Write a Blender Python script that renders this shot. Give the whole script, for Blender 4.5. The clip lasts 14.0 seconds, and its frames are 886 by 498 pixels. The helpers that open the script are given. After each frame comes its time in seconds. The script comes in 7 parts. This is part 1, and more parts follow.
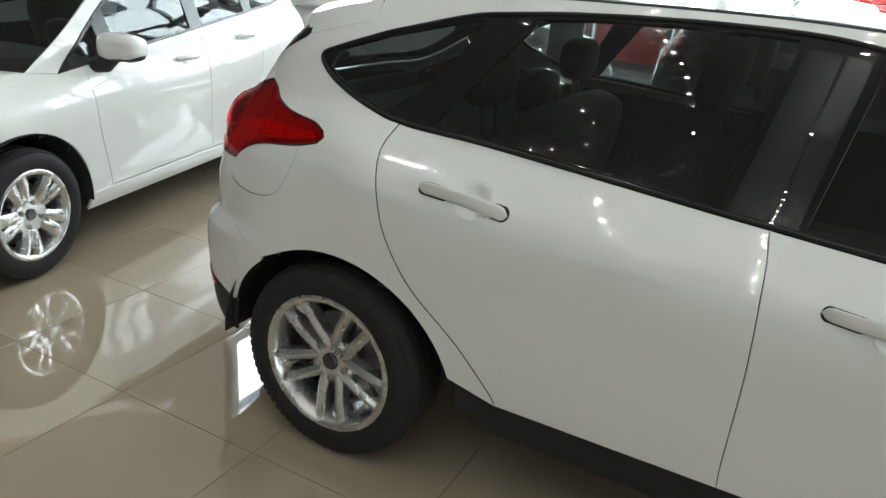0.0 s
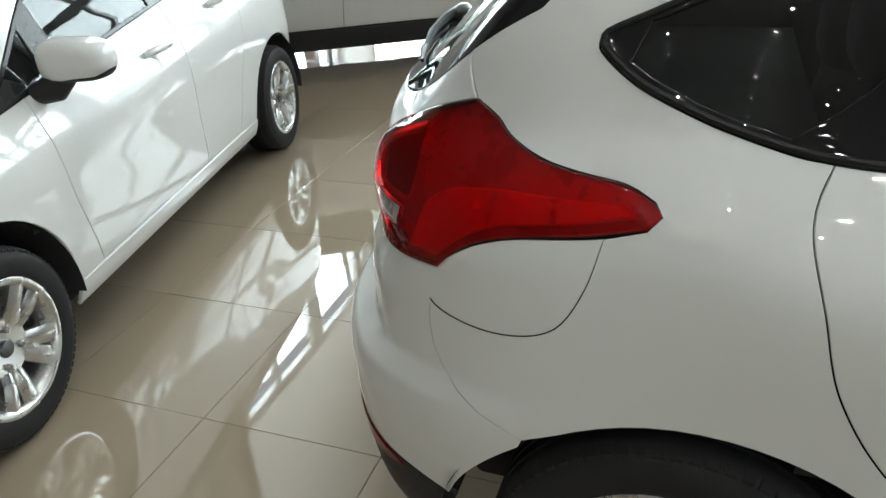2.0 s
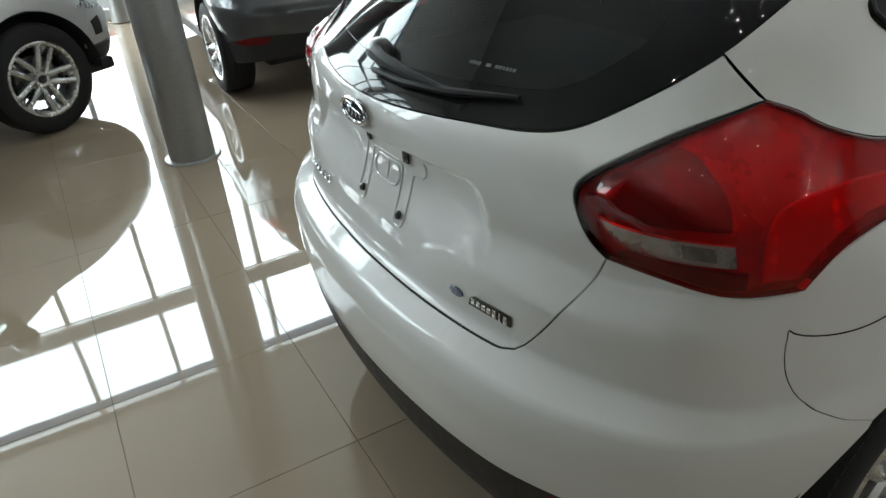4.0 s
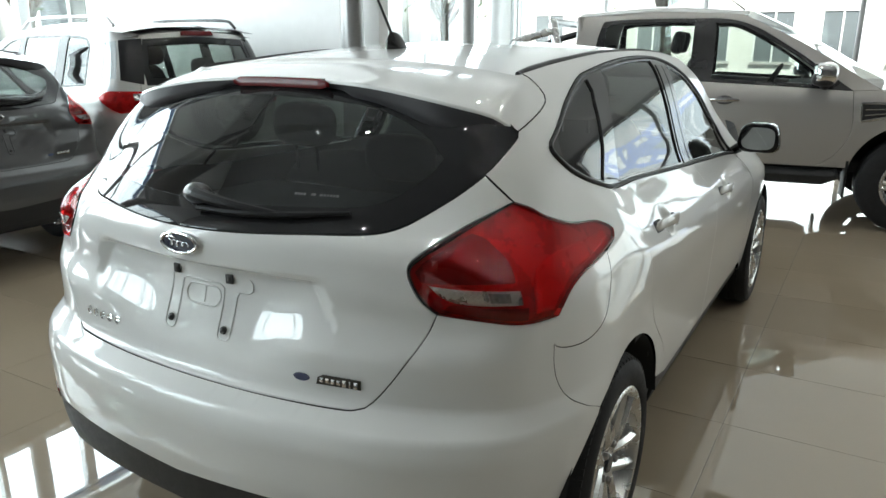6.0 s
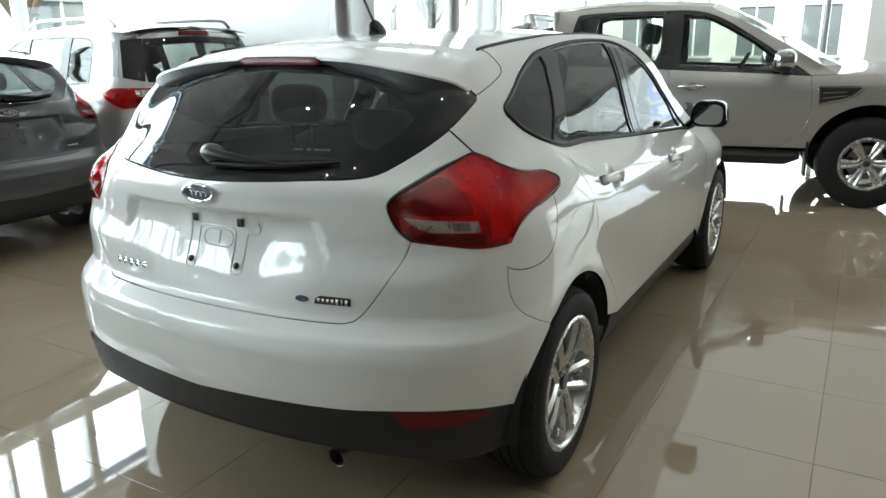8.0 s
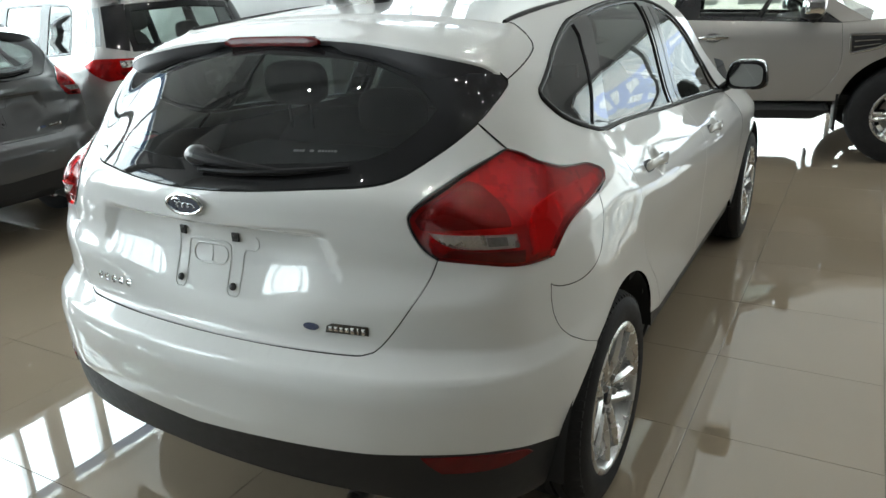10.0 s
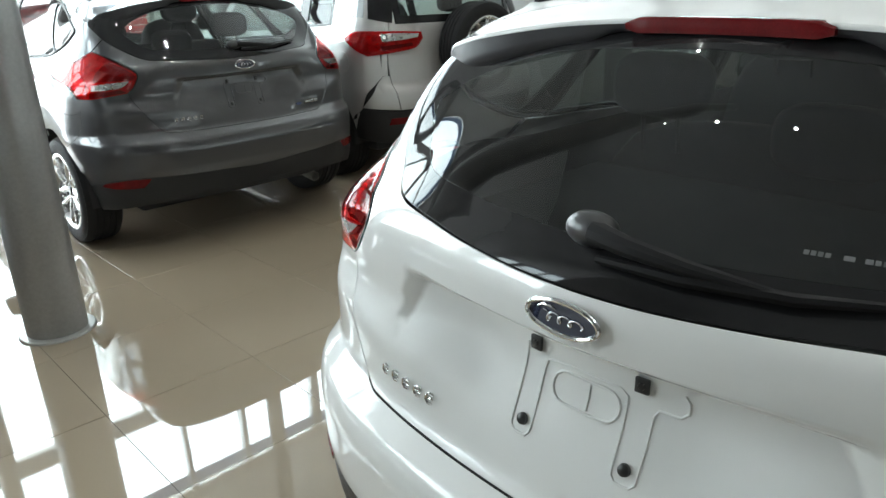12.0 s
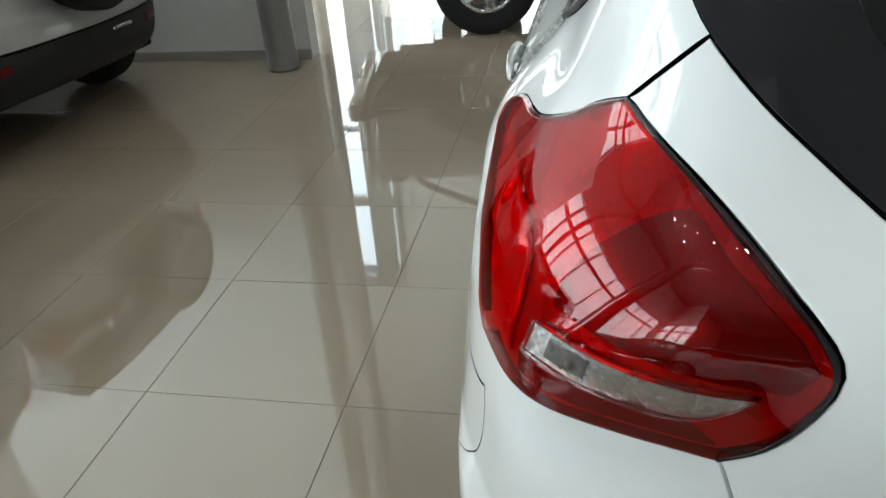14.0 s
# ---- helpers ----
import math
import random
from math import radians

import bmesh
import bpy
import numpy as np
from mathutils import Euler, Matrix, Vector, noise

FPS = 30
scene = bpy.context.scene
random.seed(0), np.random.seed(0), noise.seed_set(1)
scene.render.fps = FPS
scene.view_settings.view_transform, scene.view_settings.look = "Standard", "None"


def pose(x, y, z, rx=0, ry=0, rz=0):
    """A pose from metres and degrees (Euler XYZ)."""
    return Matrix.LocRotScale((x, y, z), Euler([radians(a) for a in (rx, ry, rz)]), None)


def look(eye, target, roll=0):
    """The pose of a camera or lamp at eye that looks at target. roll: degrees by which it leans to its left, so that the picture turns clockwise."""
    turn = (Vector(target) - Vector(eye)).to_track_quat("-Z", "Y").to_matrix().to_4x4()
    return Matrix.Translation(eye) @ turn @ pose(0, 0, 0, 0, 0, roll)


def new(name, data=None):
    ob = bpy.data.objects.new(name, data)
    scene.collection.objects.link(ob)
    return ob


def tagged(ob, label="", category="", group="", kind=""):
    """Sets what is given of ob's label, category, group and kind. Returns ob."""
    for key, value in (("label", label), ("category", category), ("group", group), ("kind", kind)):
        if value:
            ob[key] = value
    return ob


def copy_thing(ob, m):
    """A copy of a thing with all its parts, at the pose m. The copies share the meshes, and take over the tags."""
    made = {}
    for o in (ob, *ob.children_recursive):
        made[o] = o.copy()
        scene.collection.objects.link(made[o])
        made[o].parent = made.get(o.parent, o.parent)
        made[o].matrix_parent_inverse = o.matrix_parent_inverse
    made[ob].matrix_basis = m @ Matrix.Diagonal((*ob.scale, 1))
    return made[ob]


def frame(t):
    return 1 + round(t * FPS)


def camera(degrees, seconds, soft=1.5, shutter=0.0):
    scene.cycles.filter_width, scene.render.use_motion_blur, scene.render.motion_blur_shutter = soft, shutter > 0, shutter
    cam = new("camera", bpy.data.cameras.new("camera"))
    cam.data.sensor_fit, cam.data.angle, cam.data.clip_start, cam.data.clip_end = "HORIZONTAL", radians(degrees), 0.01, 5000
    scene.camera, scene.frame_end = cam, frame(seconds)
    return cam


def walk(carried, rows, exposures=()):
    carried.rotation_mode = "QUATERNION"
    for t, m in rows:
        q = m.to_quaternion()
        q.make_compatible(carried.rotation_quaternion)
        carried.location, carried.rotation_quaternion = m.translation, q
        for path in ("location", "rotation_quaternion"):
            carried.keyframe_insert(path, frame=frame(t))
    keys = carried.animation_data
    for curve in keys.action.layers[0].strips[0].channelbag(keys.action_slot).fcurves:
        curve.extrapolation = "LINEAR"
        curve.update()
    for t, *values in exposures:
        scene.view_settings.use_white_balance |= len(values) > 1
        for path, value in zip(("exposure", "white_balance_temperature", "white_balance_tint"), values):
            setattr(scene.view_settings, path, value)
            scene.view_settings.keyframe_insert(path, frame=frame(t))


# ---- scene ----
cam = camera(62.7, 14.0)
PATH = [
    (0, (2.484, 1.189, 1.516), (0.825, 0.351, 0.778), 5.0),
    (0.5, (2.281, 0.961, 1.511), (0.739, -0.047, 0.732), 2.2),
    (1, (2.173, 0.66, 1.472), (0.625, -0.295, 0.64), 2.3),
    (1.5, (2.026, 0.325, 1.48), (0.446, -0.51, 0.583), -0.2),
    (2, (1.779, 0.004, 1.467), (0.139, -0.648, 0.527), -4.1),
    (2.2, (1.71, -0.115, 1.458), (0.03, -0.625, 0.5), -3.0),
    (4.3, (1.331, -1.29, 1.495), (-0.195, -0.379, 0.577), -6.5),
    (4.5, (1.301, -1.327, 1.487), (-0.228, -0.349, 0.648), -7.5),
    (5, (1.224, -1.486, 1.488), (-0.152, -0.205, 0.807), -5.2),
    (5.5, (1.296, -1.672, 1.495), (0.135, -0.143, 0.934), -1.2),
    (6, (1.387, -1.81, 1.48), (0.413, -0.151, 0.933), 0.1),
    (6.5, (1.476, -1.887, 1.443), (0.51, -0.236, 0.859), -1.4),
    (7, (1.556, -2.029, 1.424), (0.562, -0.391, 0.851), 0.6),
    (7.5, (1.617, -2.105, 1.419), (0.616, -0.466, 0.859), -1.4),
    (8, (1.634, -2.122, 1.421), (0.674, -0.454, 0.878), -0.9),
    (8.2, (1.625, -2.12, 1.42), (0.674, -0.444, 0.884), -1.0),
    (10.3, (1.332, -1.737, 1.487), (0.377, -0.114, 0.815), -3.0),
    (10.5, (1.271, -1.647, 1.467), (0.234, -0.06, 0.83), -2.2),
    (10.6, (1.246, -1.623, 1.502), (0.17, -0.071, 0.843), -1.9),
    (11, (1.093, -1.53, 1.466), (-0.204, -0.167, 0.788), -0.0),
    (11.5, (0.828, -1.45, 1.443), (-0.578, -0.209, 0.748), -1.1),
    (11.8, (0.636, -1.436, 1.475), (-0.731, -0.17, 0.749), -2.7),
    (12, (0.541, -1.415, 1.462), (-0.824, -0.134, 0.758), -1.8),
    (12.5, (0.2, -1.303, 1.407), (-1.11, -0.004, 0.635), -2.5),
    (13, (-0.081, -1.278, 1.47), (-1.173, 0.143, 0.584), 0.3),
    (13.5, (-0.466, -1.121, 1.39), (-1.083, 0.498, 0.391), 1.2),
    (14, (-0.749, -0.988, 1.352), (-1.119, 0.704, 0.351), -4.5),
]

walk(cam, [(t, look(e, g, r)) for t, e, g, r in PATH],
     exposures=((0, 1.29), (1.5, 1.28), (2.2, 1.15), (4.3, 0.70), (5.0, 0.80), (5.6, 0.96), (6.5, 1.02), (7.0, 1.08), (8.2, 1.08), (10.5, 1.02), (11.0, 1.08), (11.5, 1.04), (12.0, 1.09), (12.5, 1.22), (13.0, 1.05), (13.4, 0.82), (14, 0.62)))


# ---- daylight: a bright hazy sky outside the glass, a soft sun ----
world = bpy.data.worlds.new("sky")
scene.world = world
world.use_nodes = True
_n, _l = world.node_tree.nodes, world.node_tree.links
_sky = _n.new("ShaderNodeTexSky")
_sky.sky_type, _sky.sun_disc = "NISHITA", False
_sky.sun_elevation, _sky.sun_rotation = radians(47), radians(160.3)
_sky.air_density, _sky.dust_density = 1.0, 3.0
_l.new(_sky.outputs[0], _n["Background"].inputs["Color"])
_n["Background"].inputs["Strength"].default_value = .15
sun = new("sun", bpy.data.lights.new("sun", "SUN"))
sun.data.energy, sun.data.angle, sun.data.color = 5.0, radians(2), (1, .96, .9)
sun.matrix_basis = look((5, -14, 16), (0, 0, 0))
scene.view_settings.exposure = .7


def window_light(name, eye, target, w, h, power):
    ld = bpy.data.lights.new(name, "AREA")
    ld.shape, ld.size, ld.size_y, ld.energy, ld.color = "RECTANGLE", w, h, power, (.90, .99, 1.05)
    ob = new(name, ld)
    ob.matrix_basis = look(eye, target)
    return ob


window_light("sky_light_west", (-8.3, 1.9, 2.65), (0, 1.9, 2.4), 13.6, 4.8, 1020)
window_light("sky_light_south_west", (-6.15, -5.8, 2.65), (-6.15, 0, 2.4), 3.5, 4.8, 320)
window_light("sky_light_north", (1.95, 9.35, 1.3), (1.95, 0, 1.2), 10.9, 2.3, 135)
window_light("sky_light_north_west", (-5.8, 9.35, 2.65), (-5.8, 0, 2.5), 4.3, 4.9, 190)


# ---- materials ----
def nodes_of(name):
    m = bpy.data.materials.new(name)
    m.use_nodes = True
    t = m.node_tree
    return m, t, t.nodes, t.links, t.nodes["Principled BSDF"]


def plain(name, color, rough=.5, metal=0.0, coat=0.0, coat_rough=.03, bump=0.0, scale=60.0, vary=.06, spec=.5, rough_vary=.08):
    """A surface with grain at two scales: slight changes of tone and gloss, and a fine relief."""
    m, t, n, l, b = nodes_of(name)
    co = n.new("ShaderNodeTexCoord")
    big, fine = n.new("ShaderNodeTexNoise"), n.new("ShaderNodeTexNoise")
    big.inputs["Scale"].default_value, fine.inputs["Scale"].default_value = max(scale * .06, 1.5), scale
    big.inputs["Detail"].default_value, fine.inputs["Detail"].default_value = 4, 3
    for tex in (big, fine):
        l.new(co.outputs["Object"], tex.inputs["Vector"])
    add = n.new("ShaderNodeMath")
    add.operation = "ADD"
    l.new(big.outputs["Fac"], add.inputs[0]), l.new(fine.outputs["Fac"], add.inputs[1])
    tone = n.new("ShaderNodeMapRange")
    tone.inputs["From Min"].default_value, tone.inputs["From Max"].default_value = .7, 1.3
    tone.inputs["To Min"].default_value, tone.inputs["To Max"].default_value = 1 - vary, 1 + vary
    l.new(add.outputs[0], tone.inputs["Value"])
    mul = n.new("ShaderNodeVectorMath")
    mul.operation = "SCALE"
    mul.inputs[0].default_value = color
    l.new(tone.outputs[0], mul.inputs["Scale"])
    l.new(mul.outputs[0], b.inputs["Base Color"])
    rr = n.new("ShaderNodeMapRange")
    rr.inputs["From Min"].default_value, rr.inputs["From Max"].default_value = .35, .65
    rr.inputs["To Min"].default_value, rr.inputs["To Max"].default_value = max(rough * (1 - rough_vary), 0), min(rough * (1 + rough_vary), 1)
    l.new(big.outputs["Fac"], rr.inputs["Value"])
    l.new(rr.outputs[0], b.inputs["Roughness"])
    b.inputs["Metallic"].default_value = metal
    b.inputs["Specular IOR Level"].default_value = spec
    b.inputs["Coat Weight"].default_value, b.inputs["Coat Roughness"].default_value = coat, coat_rough
    if bump:
        bp = n.new("ShaderNodeBump")
        bp.inputs["Strength"].default_value, bp.inputs["Distance"].default_value = bump, .002
        l.new(fine.outputs["Fac"], bp.inputs["Height"])
        l.new(bp.outputs[0], b.inputs["Normal"])
    return m


def car_paint(name, color, flake=0.0, metal=0.0, rough=.45):
    """Paint under a clear coat, with a faint orange-peel ripple and, where metallic, tiny flakes."""
    m, t, n, l, b = nodes_of(name)
    co = n.new("ShaderNodeTexCoord")
    peel = n.new("ShaderNodeTexNoise")
    peel.inputs["Scale"].default_value = 90
    dust_haze = n.new("ShaderNodeTexNoise")
    dust_haze.inputs["Scale"].default_value, dust_haze.inputs["Detail"].default_value = 2.2, 6
    l.new(co.outputs["Object"], peel.inputs["Vector"]), l.new(co.outputs["Object"], dust_haze.inputs["Vector"])
    bp = n.new("ShaderNodeBump")
    bp.inputs["Strength"].default_value, bp.inputs["Distance"].default_value = .035, .001
    l.new(peel.outputs["Fac"], bp.inputs["Height"])
    l.new(bp.outputs[0], b.inputs["Coat Normal"])
    tone = n.new("ShaderNodeMapRange")
    tone.inputs["To Min"].default_value, tone.inputs["To Max"].default_value = .965, 1.03
    l.new(dust_haze.outputs["Fac"], tone.inputs["Value"])
    mul = n.new("ShaderNodeVectorMath")
    mul.operation = "SCALE"
    mul.inputs[0].default_value = color
    l.new(tone.outputs[0], mul.inputs["Scale"])
    l.new(mul.outputs[0], b.inputs["Base Color"])
    if flake:
        fl = n.new("ShaderNodeTexVoronoi")
        fl.inputs["Scale"].default_value = 900
        l.new(co.outputs["Object"], fl.inputs["Vector"])
        fb = n.new("ShaderNodeBump")
        fb.inputs["Strength"].default_value, fb.inputs["Distance"].default_value = flake, .0005
        l.new(fl.outputs["Distance"], fb.inputs["Height"])
        l.new(fb.outputs[0], b.inputs["Normal"])
    b.inputs["Metallic"].default_value, b.inputs["Roughness"].default_value = metal, rough
    b.inputs["Coat Weight"].default_value, b.inputs["Coat Roughness"].default_value, b.inputs["Coat IOR"].default_value = 1.0, .015, 1.55
    return m


def clear(name, tint, rough=0.0, ior=1.5, gloss=1.0, dust_haze=0.0):
    """A thin pane: tinted see-through with a mirror gloss that grows at a slant, and an uneven pale veil that imitates
    haze.
    """
    m, t, n, l, b = nodes_of(name)
    n.remove(b)
    out = n["Material Output"]
    tr, gl, mix, lw = n.new("ShaderNodeBsdfTransparent"), n.new("ShaderNodeBsdfGlossy"), n.new("ShaderNodeMixShader"), n.new("ShaderNodeLayerWeight")
    tr.inputs["Color"].default_value = (*tint, 1)
    gl.inputs["Roughness"].default_value = rough
    gl.inputs["Color"].default_value = (gloss, gloss, gloss, 1)
    lw.inputs["Blend"].default_value = .5
    low = 1.6 * ((ior - 1) / (ior + 1)) ** 2
    fifth, gain = n.new("ShaderNodeMath"), n.new("ShaderNodeMath")
    fifth.operation, gain.operation = "POWER", "MULTIPLY_ADD"
    fifth.inputs[1].default_value, gain.inputs[1].default_value, gain.inputs[2].default_value = 5.0, 1 - low, low
    l.new(lw.outputs["Facing"], fifth.inputs[0]), l.new(fifth.outputs[0], gain.inputs[0])
    behind = tr.outputs[0]
    # pale diffuse mix that lifts the pane's darks as haze would
    if dust_haze:
        film, cover, patch, spread = n.new("ShaderNodeBsdfDiffuse"), n.new("ShaderNodeMixShader"), n.new("ShaderNodeTexNoise"), n.new("ShaderNodeMapRange")
        film.inputs["Color"].default_value = (.62, .60, .57, 1)
        patch.inputs["Scale"].default_value, patch.inputs["Detail"].default_value = 7.0, 4.0
        spread.inputs["To Min"].default_value, spread.inputs["To Max"].default_value = dust_haze * .6, dust_haze * 1.4
        l.new(patch.outputs[0], spread.inputs[0]), l.new(spread.outputs[0], cover.inputs[0])
        l.new(tr.outputs[0], cover.inputs[1]), l.new(film.outputs[0], cover.inputs[2])
        behind = cover.outputs[0]
    l.new(gain.outputs[0], mix.inputs[0]), l.new(behind, mix.inputs[1]), l.new(gl.outputs[0], mix.inputs[2])
    l.new(mix.outputs[0], out.inputs["Surface"])
    return m


def glow(name, color, strength):
    m, t, n, l, b = nodes_of(name)
    b.inputs["Base Color"].default_value = (*color, 1)
    b.inputs["Emission Color"].default_value, b.inputs["Emission Strength"].default_value = (*color, 1), strength
    return m


WHITE = car_paint("white_paint", (.755, .77, .75))
GREY = car_paint("grey_metallic_paint", (.054, .055, .058), .08, .34, .30)
SILVER = car_paint("silver_metallic_paint", (.46, .455, .44), .12, .45, .36)
CHAMPAGNE = car_paint("champagne_metallic_paint", (.375, .36, .335), .10, .45, .34)
PALE = car_paint("pale_metallic_paint", (.62, .62, .61), .2, .35, .42)
BLACK = plain("black_plastic", (.021, .021, .0215), .5, bump=.25, scale=700, spec=.28)
SATIN = plain("satin_black", (.016, .016, .0163), .45, bump=.1, scale=500, spec=.25)
DARK = plain("dark_lining", (.021, .021, .022), .85, bump=.1, scale=200)
GLOSS_BLACK = plain("gloss_black", (.013, .013, .014), .02, scale=30, spec=.4, rough_vary=.02)
TRIM_BLACK = plain("black_window_trim", (.012, .012, .013), .26, scale=90)
FIN = plain("dark_grey_plastic", (.042, .042, .044), .42, bump=.1, scale=500, spec=.3)
PILLAR = plain("black_pillar_trim", (.016, .016, .017), .16, scale=60, spec=.22, rough_vary=.03)
RUBBER = plain("tyre_rubber", (.024, .024, .0245), .62, bump=.3, scale=350, vary=.2, spec=.14)
ALLOY = plain("silver_alloy", (.66, .66, .65), .27, .92, coat=.5, scale=240, vary=.05)
CHROME = plain("chrome", (.82, .82, .82), .07, 1.0, scale=40, vary=.02)
MIRROR = plain("mirror_silver", (.42, .44, .45), .03, 1.0, scale=30, vary=.02)
DISC = plain("brake_steel", (.28, .27, .26), .4, .9, scale=90, vary=.15)
FABRIC = plain("seat_fabric", (.020, .020, .0215), .95, bump=.12, scale=260)
LINING = plain("roof_lining", (.30, .295, .28), .95, bump=.3, scale=500)
GLASS = clear("car_glass", (.74, .79, .76), ior=1.48)
# rear and side panes have haze put in as a faint pale veil
REAR_GLASS = clear("tinted_rear_glass", (.48, .535, .51), ior=1.48, dust_haze=.006)
SIDE_GLASS = clear("tinted_side_glass", (.30, .335, .325), ior=1.43, gloss=.6, dust_haze=.020)
# the pale colour stands for a bright window reflected in the corner glass
GLASS_REFLECTION = plain("corner_glass_reflection", (.50, .55, .56), .04, .3, coat=1.0, scale=30, vary=.03)
FRIT = plain("black_glass_border", (.015, .015, .0155), .03, scale=20, rough_vary=.02, spec=.34)
RED_LENS = clear("red_lens", (.84, .014, .018), ior=1.40)
RED_IN = plain("red_reflector", (.42, .016, .019), .28, .25, bump=.06, scale=330, vary=.08)
# brighter red that holds the window's reflection on the lamp's wing
RED_BRIGHT = plain("bright_red_glint", (.70, .028, .030), .22, .2, bump=.10, scale=200, vary=.10)
RED_DEEP = plain("deep_red_reflector", (.17, .007, .009), .22, .3, bump=.05, scale=260, vary=.08)
RED_DARK = plain("dark_red_rim", (.12, .007, .008), .12, coat=.6, scale=60)
CLEAR_LENS = clear("clear_lens", (.93, .93, .93), ior=1.45)
AMBER_LENS = plain("amber_lens", (.80, .26, .015), .16, coat=.5, bump=.15, scale=300)
REFLECTOR = plain("lamp_reflector", (.52, .51, .49), .28, 1.0, bump=.5, scale=420, vary=.1)
RED_PLASTIC = plain("red_plastic", (.115, .004, .005), .25, coat=.2, bump=.12, scale=420, vary=.2, spec=.22)
HUB_DARK = plain("dark_hub_cap", (.020, .022, .030), .25, coat=.6, scale=80)
BADGE_BLUE = plain("blue_enamel", (.010, .017, .048), .12, coat=1.0, scale=60)
PRINT = plain("pale_print", (.11, .115, .115), .6, scale=200)
SCREW = plain("black_screw", (.02, .02, .02), .35, scale=300)
EXHAUST = plain("dull_steel", (.22, .21, .20), .35, .9, scale=120, vary=.2)


# ---- small builders ----
from mathutils.geometry import delaunay_2d_cdt


def mesh_of(name, verts, faces, smooth=True):
    me = bpy.data.meshes.new(name)
    me.from_pydata([tuple(map(float, v)) for v in verts], [], [tuple(map(int, f)) for f in faces])
    me.validate()
    if smooth:
        me.polygons.foreach_set("use_smooth", [True] * len(me.polygons))
    me.update()
    return me


def put(name, me, material, parent=None, label="", m=None):
    ob = new(name, me)
    if material is not None and not me.materials:
        me.materials.append(material)
    if parent is not None:
        ob.parent = parent
    if m is not None:
        ob.matrix_basis = m
    if label:
        tagged(ob, label)
    return ob


def part(name, bm, material, parent=None, label="", smooth=35, m=None):
    """Links a bmesh as ONE mesh object; edges sharper than smooth degrees stay sharp."""
    me = bpy.data.meshes.new(name)
    bmesh.ops.recalc_face_normals(bm, faces=bm.faces)
    for f in bm.faces:
        f.smooth = smooth > 0
    if smooth:
        lim = radians(smooth)
        for e in bm.edges:
            if len(e.link_faces) == 2 and e.calc_face_angle(0) > lim:
                e.smooth = False
    bm.to_mesh(me)
    bm.free()
    return put(name, me, material, parent, label, m)


def join(*bms):
    out = bmesh.new()
    for b in bms:
        me = bpy.data.meshes.new("tmp")
        b.to_mesh(me)
        b.free()
        out.from_mesh(me)
        bpy.data.meshes.remove(me)
    return out


def moved(bm, m):
    bmesh.ops.transform(bm, matrix=m, verts=bm.verts)
    return bm


def box(x0, x1, y0, y1, z0, z1, bevel=0.0, seg=2):
    bm = bmesh.new()
    bmesh.ops.create_cube(bm, size=1)
    for v in bm.verts:
        v.co = ((x0 + x1) / 2 + v.co.x * (x1 - x0), (y0 + y1) / 2 + v.co.y * (y1 - y0), (z0 + z1) / 2 + v.co.z * (z1 - z0))
    if bevel:
        bmesh.ops.bevel(bm, geom=bm.edges[:], offset=bevel, segments=seg, profile=.5, affect="EDGES", clamp_overlap=True)
    return bm


def lathe(profile, seg=48, axis="x", close=False):
    """Turns (along, radius) pairs round an axis."""
    bm = bmesh.new()
    rings = []
    for a, r in profile:
        ring = []
        for k in range(seg):
            c, s = math.cos(2 * math.pi * k / seg) * r, math.sin(2 * math.pi * k / seg) * r
            ring.append(bm.verts.new({"x": (a, c, s), "y": (c, a, s), "z": (c, s, a)}[axis]))
        rings.append(ring)
    for p, q in zip(rings, rings[1:] + (rings[:1] if close else [])):
        for k in range(seg):
            bm.faces.new((p[k], p[(k + 1) % seg], q[(k + 1) % seg], q[k]))
    if not close:
        for ring in (rings[0], rings[-1]):
            bm.faces.new(ring)
    return bm


def prism(outline, depth, bevel=0.0, seg=2):
    """A flat outline in x, y given thickness from z = 0 to depth, its upper rim rounded."""
    bm = bmesh.new()
    low = [bm.verts.new((x, y, 0)) for x, y in outline]
    top = [bm.verts.new((x, y, depth)) for x, y in outline]
    n = len(outline)
    bm.faces.new(low[::-1])
    face = bm.faces.new(top)
    for k in range(n):
        bm.faces.new((low[k], low[(k + 1) % n], top[(k + 1) % n], top[k]))
    if bevel:
        bmesh.ops.bevel(bm, geom=list(face.edges), offset=bevel, segments=seg, profile=.5, affect="EDGES", clamp_overlap=True)
    return bm


def tube(points, radius, seg=10, closed=False):
    """A round bar along points; radius may be one number or one a point."""
    p = [Vector(q) for q in points]
    n = len(p)
    bm = bmesh.new()
    rings, up = [], None
    for k in range(n):
        d = (p[(k + 1) % n] - p[k - 1]) if closed else (p[min(k + 1, n - 1)] - p[max(k - 1, 0)])
        d.normalize()
        if up is None:
            up = d.orthogonal().normalized()
        up = (up - d * up.dot(d)).normalized()
        w = d.cross(up)
        r = radius[k] if isinstance(radius, (list, tuple)) else radius
        rings.append([bm.verts.new(p[k] + (up * math.cos(a) + w * math.sin(a)) * r) for a in (2 * math.pi * i / seg for i in range(seg))])
    for a, b in zip(rings, rings[1:] + (rings[:1] if closed else [])):
        for i in range(seg):
            bm.faces.new((a[i], a[(i + 1) % seg], b[(i + 1) % seg], b[i]))
    if not closed:
        bm.faces.new(rings[0][::-1]), bm.faces.new(rings[-1])
    return bm


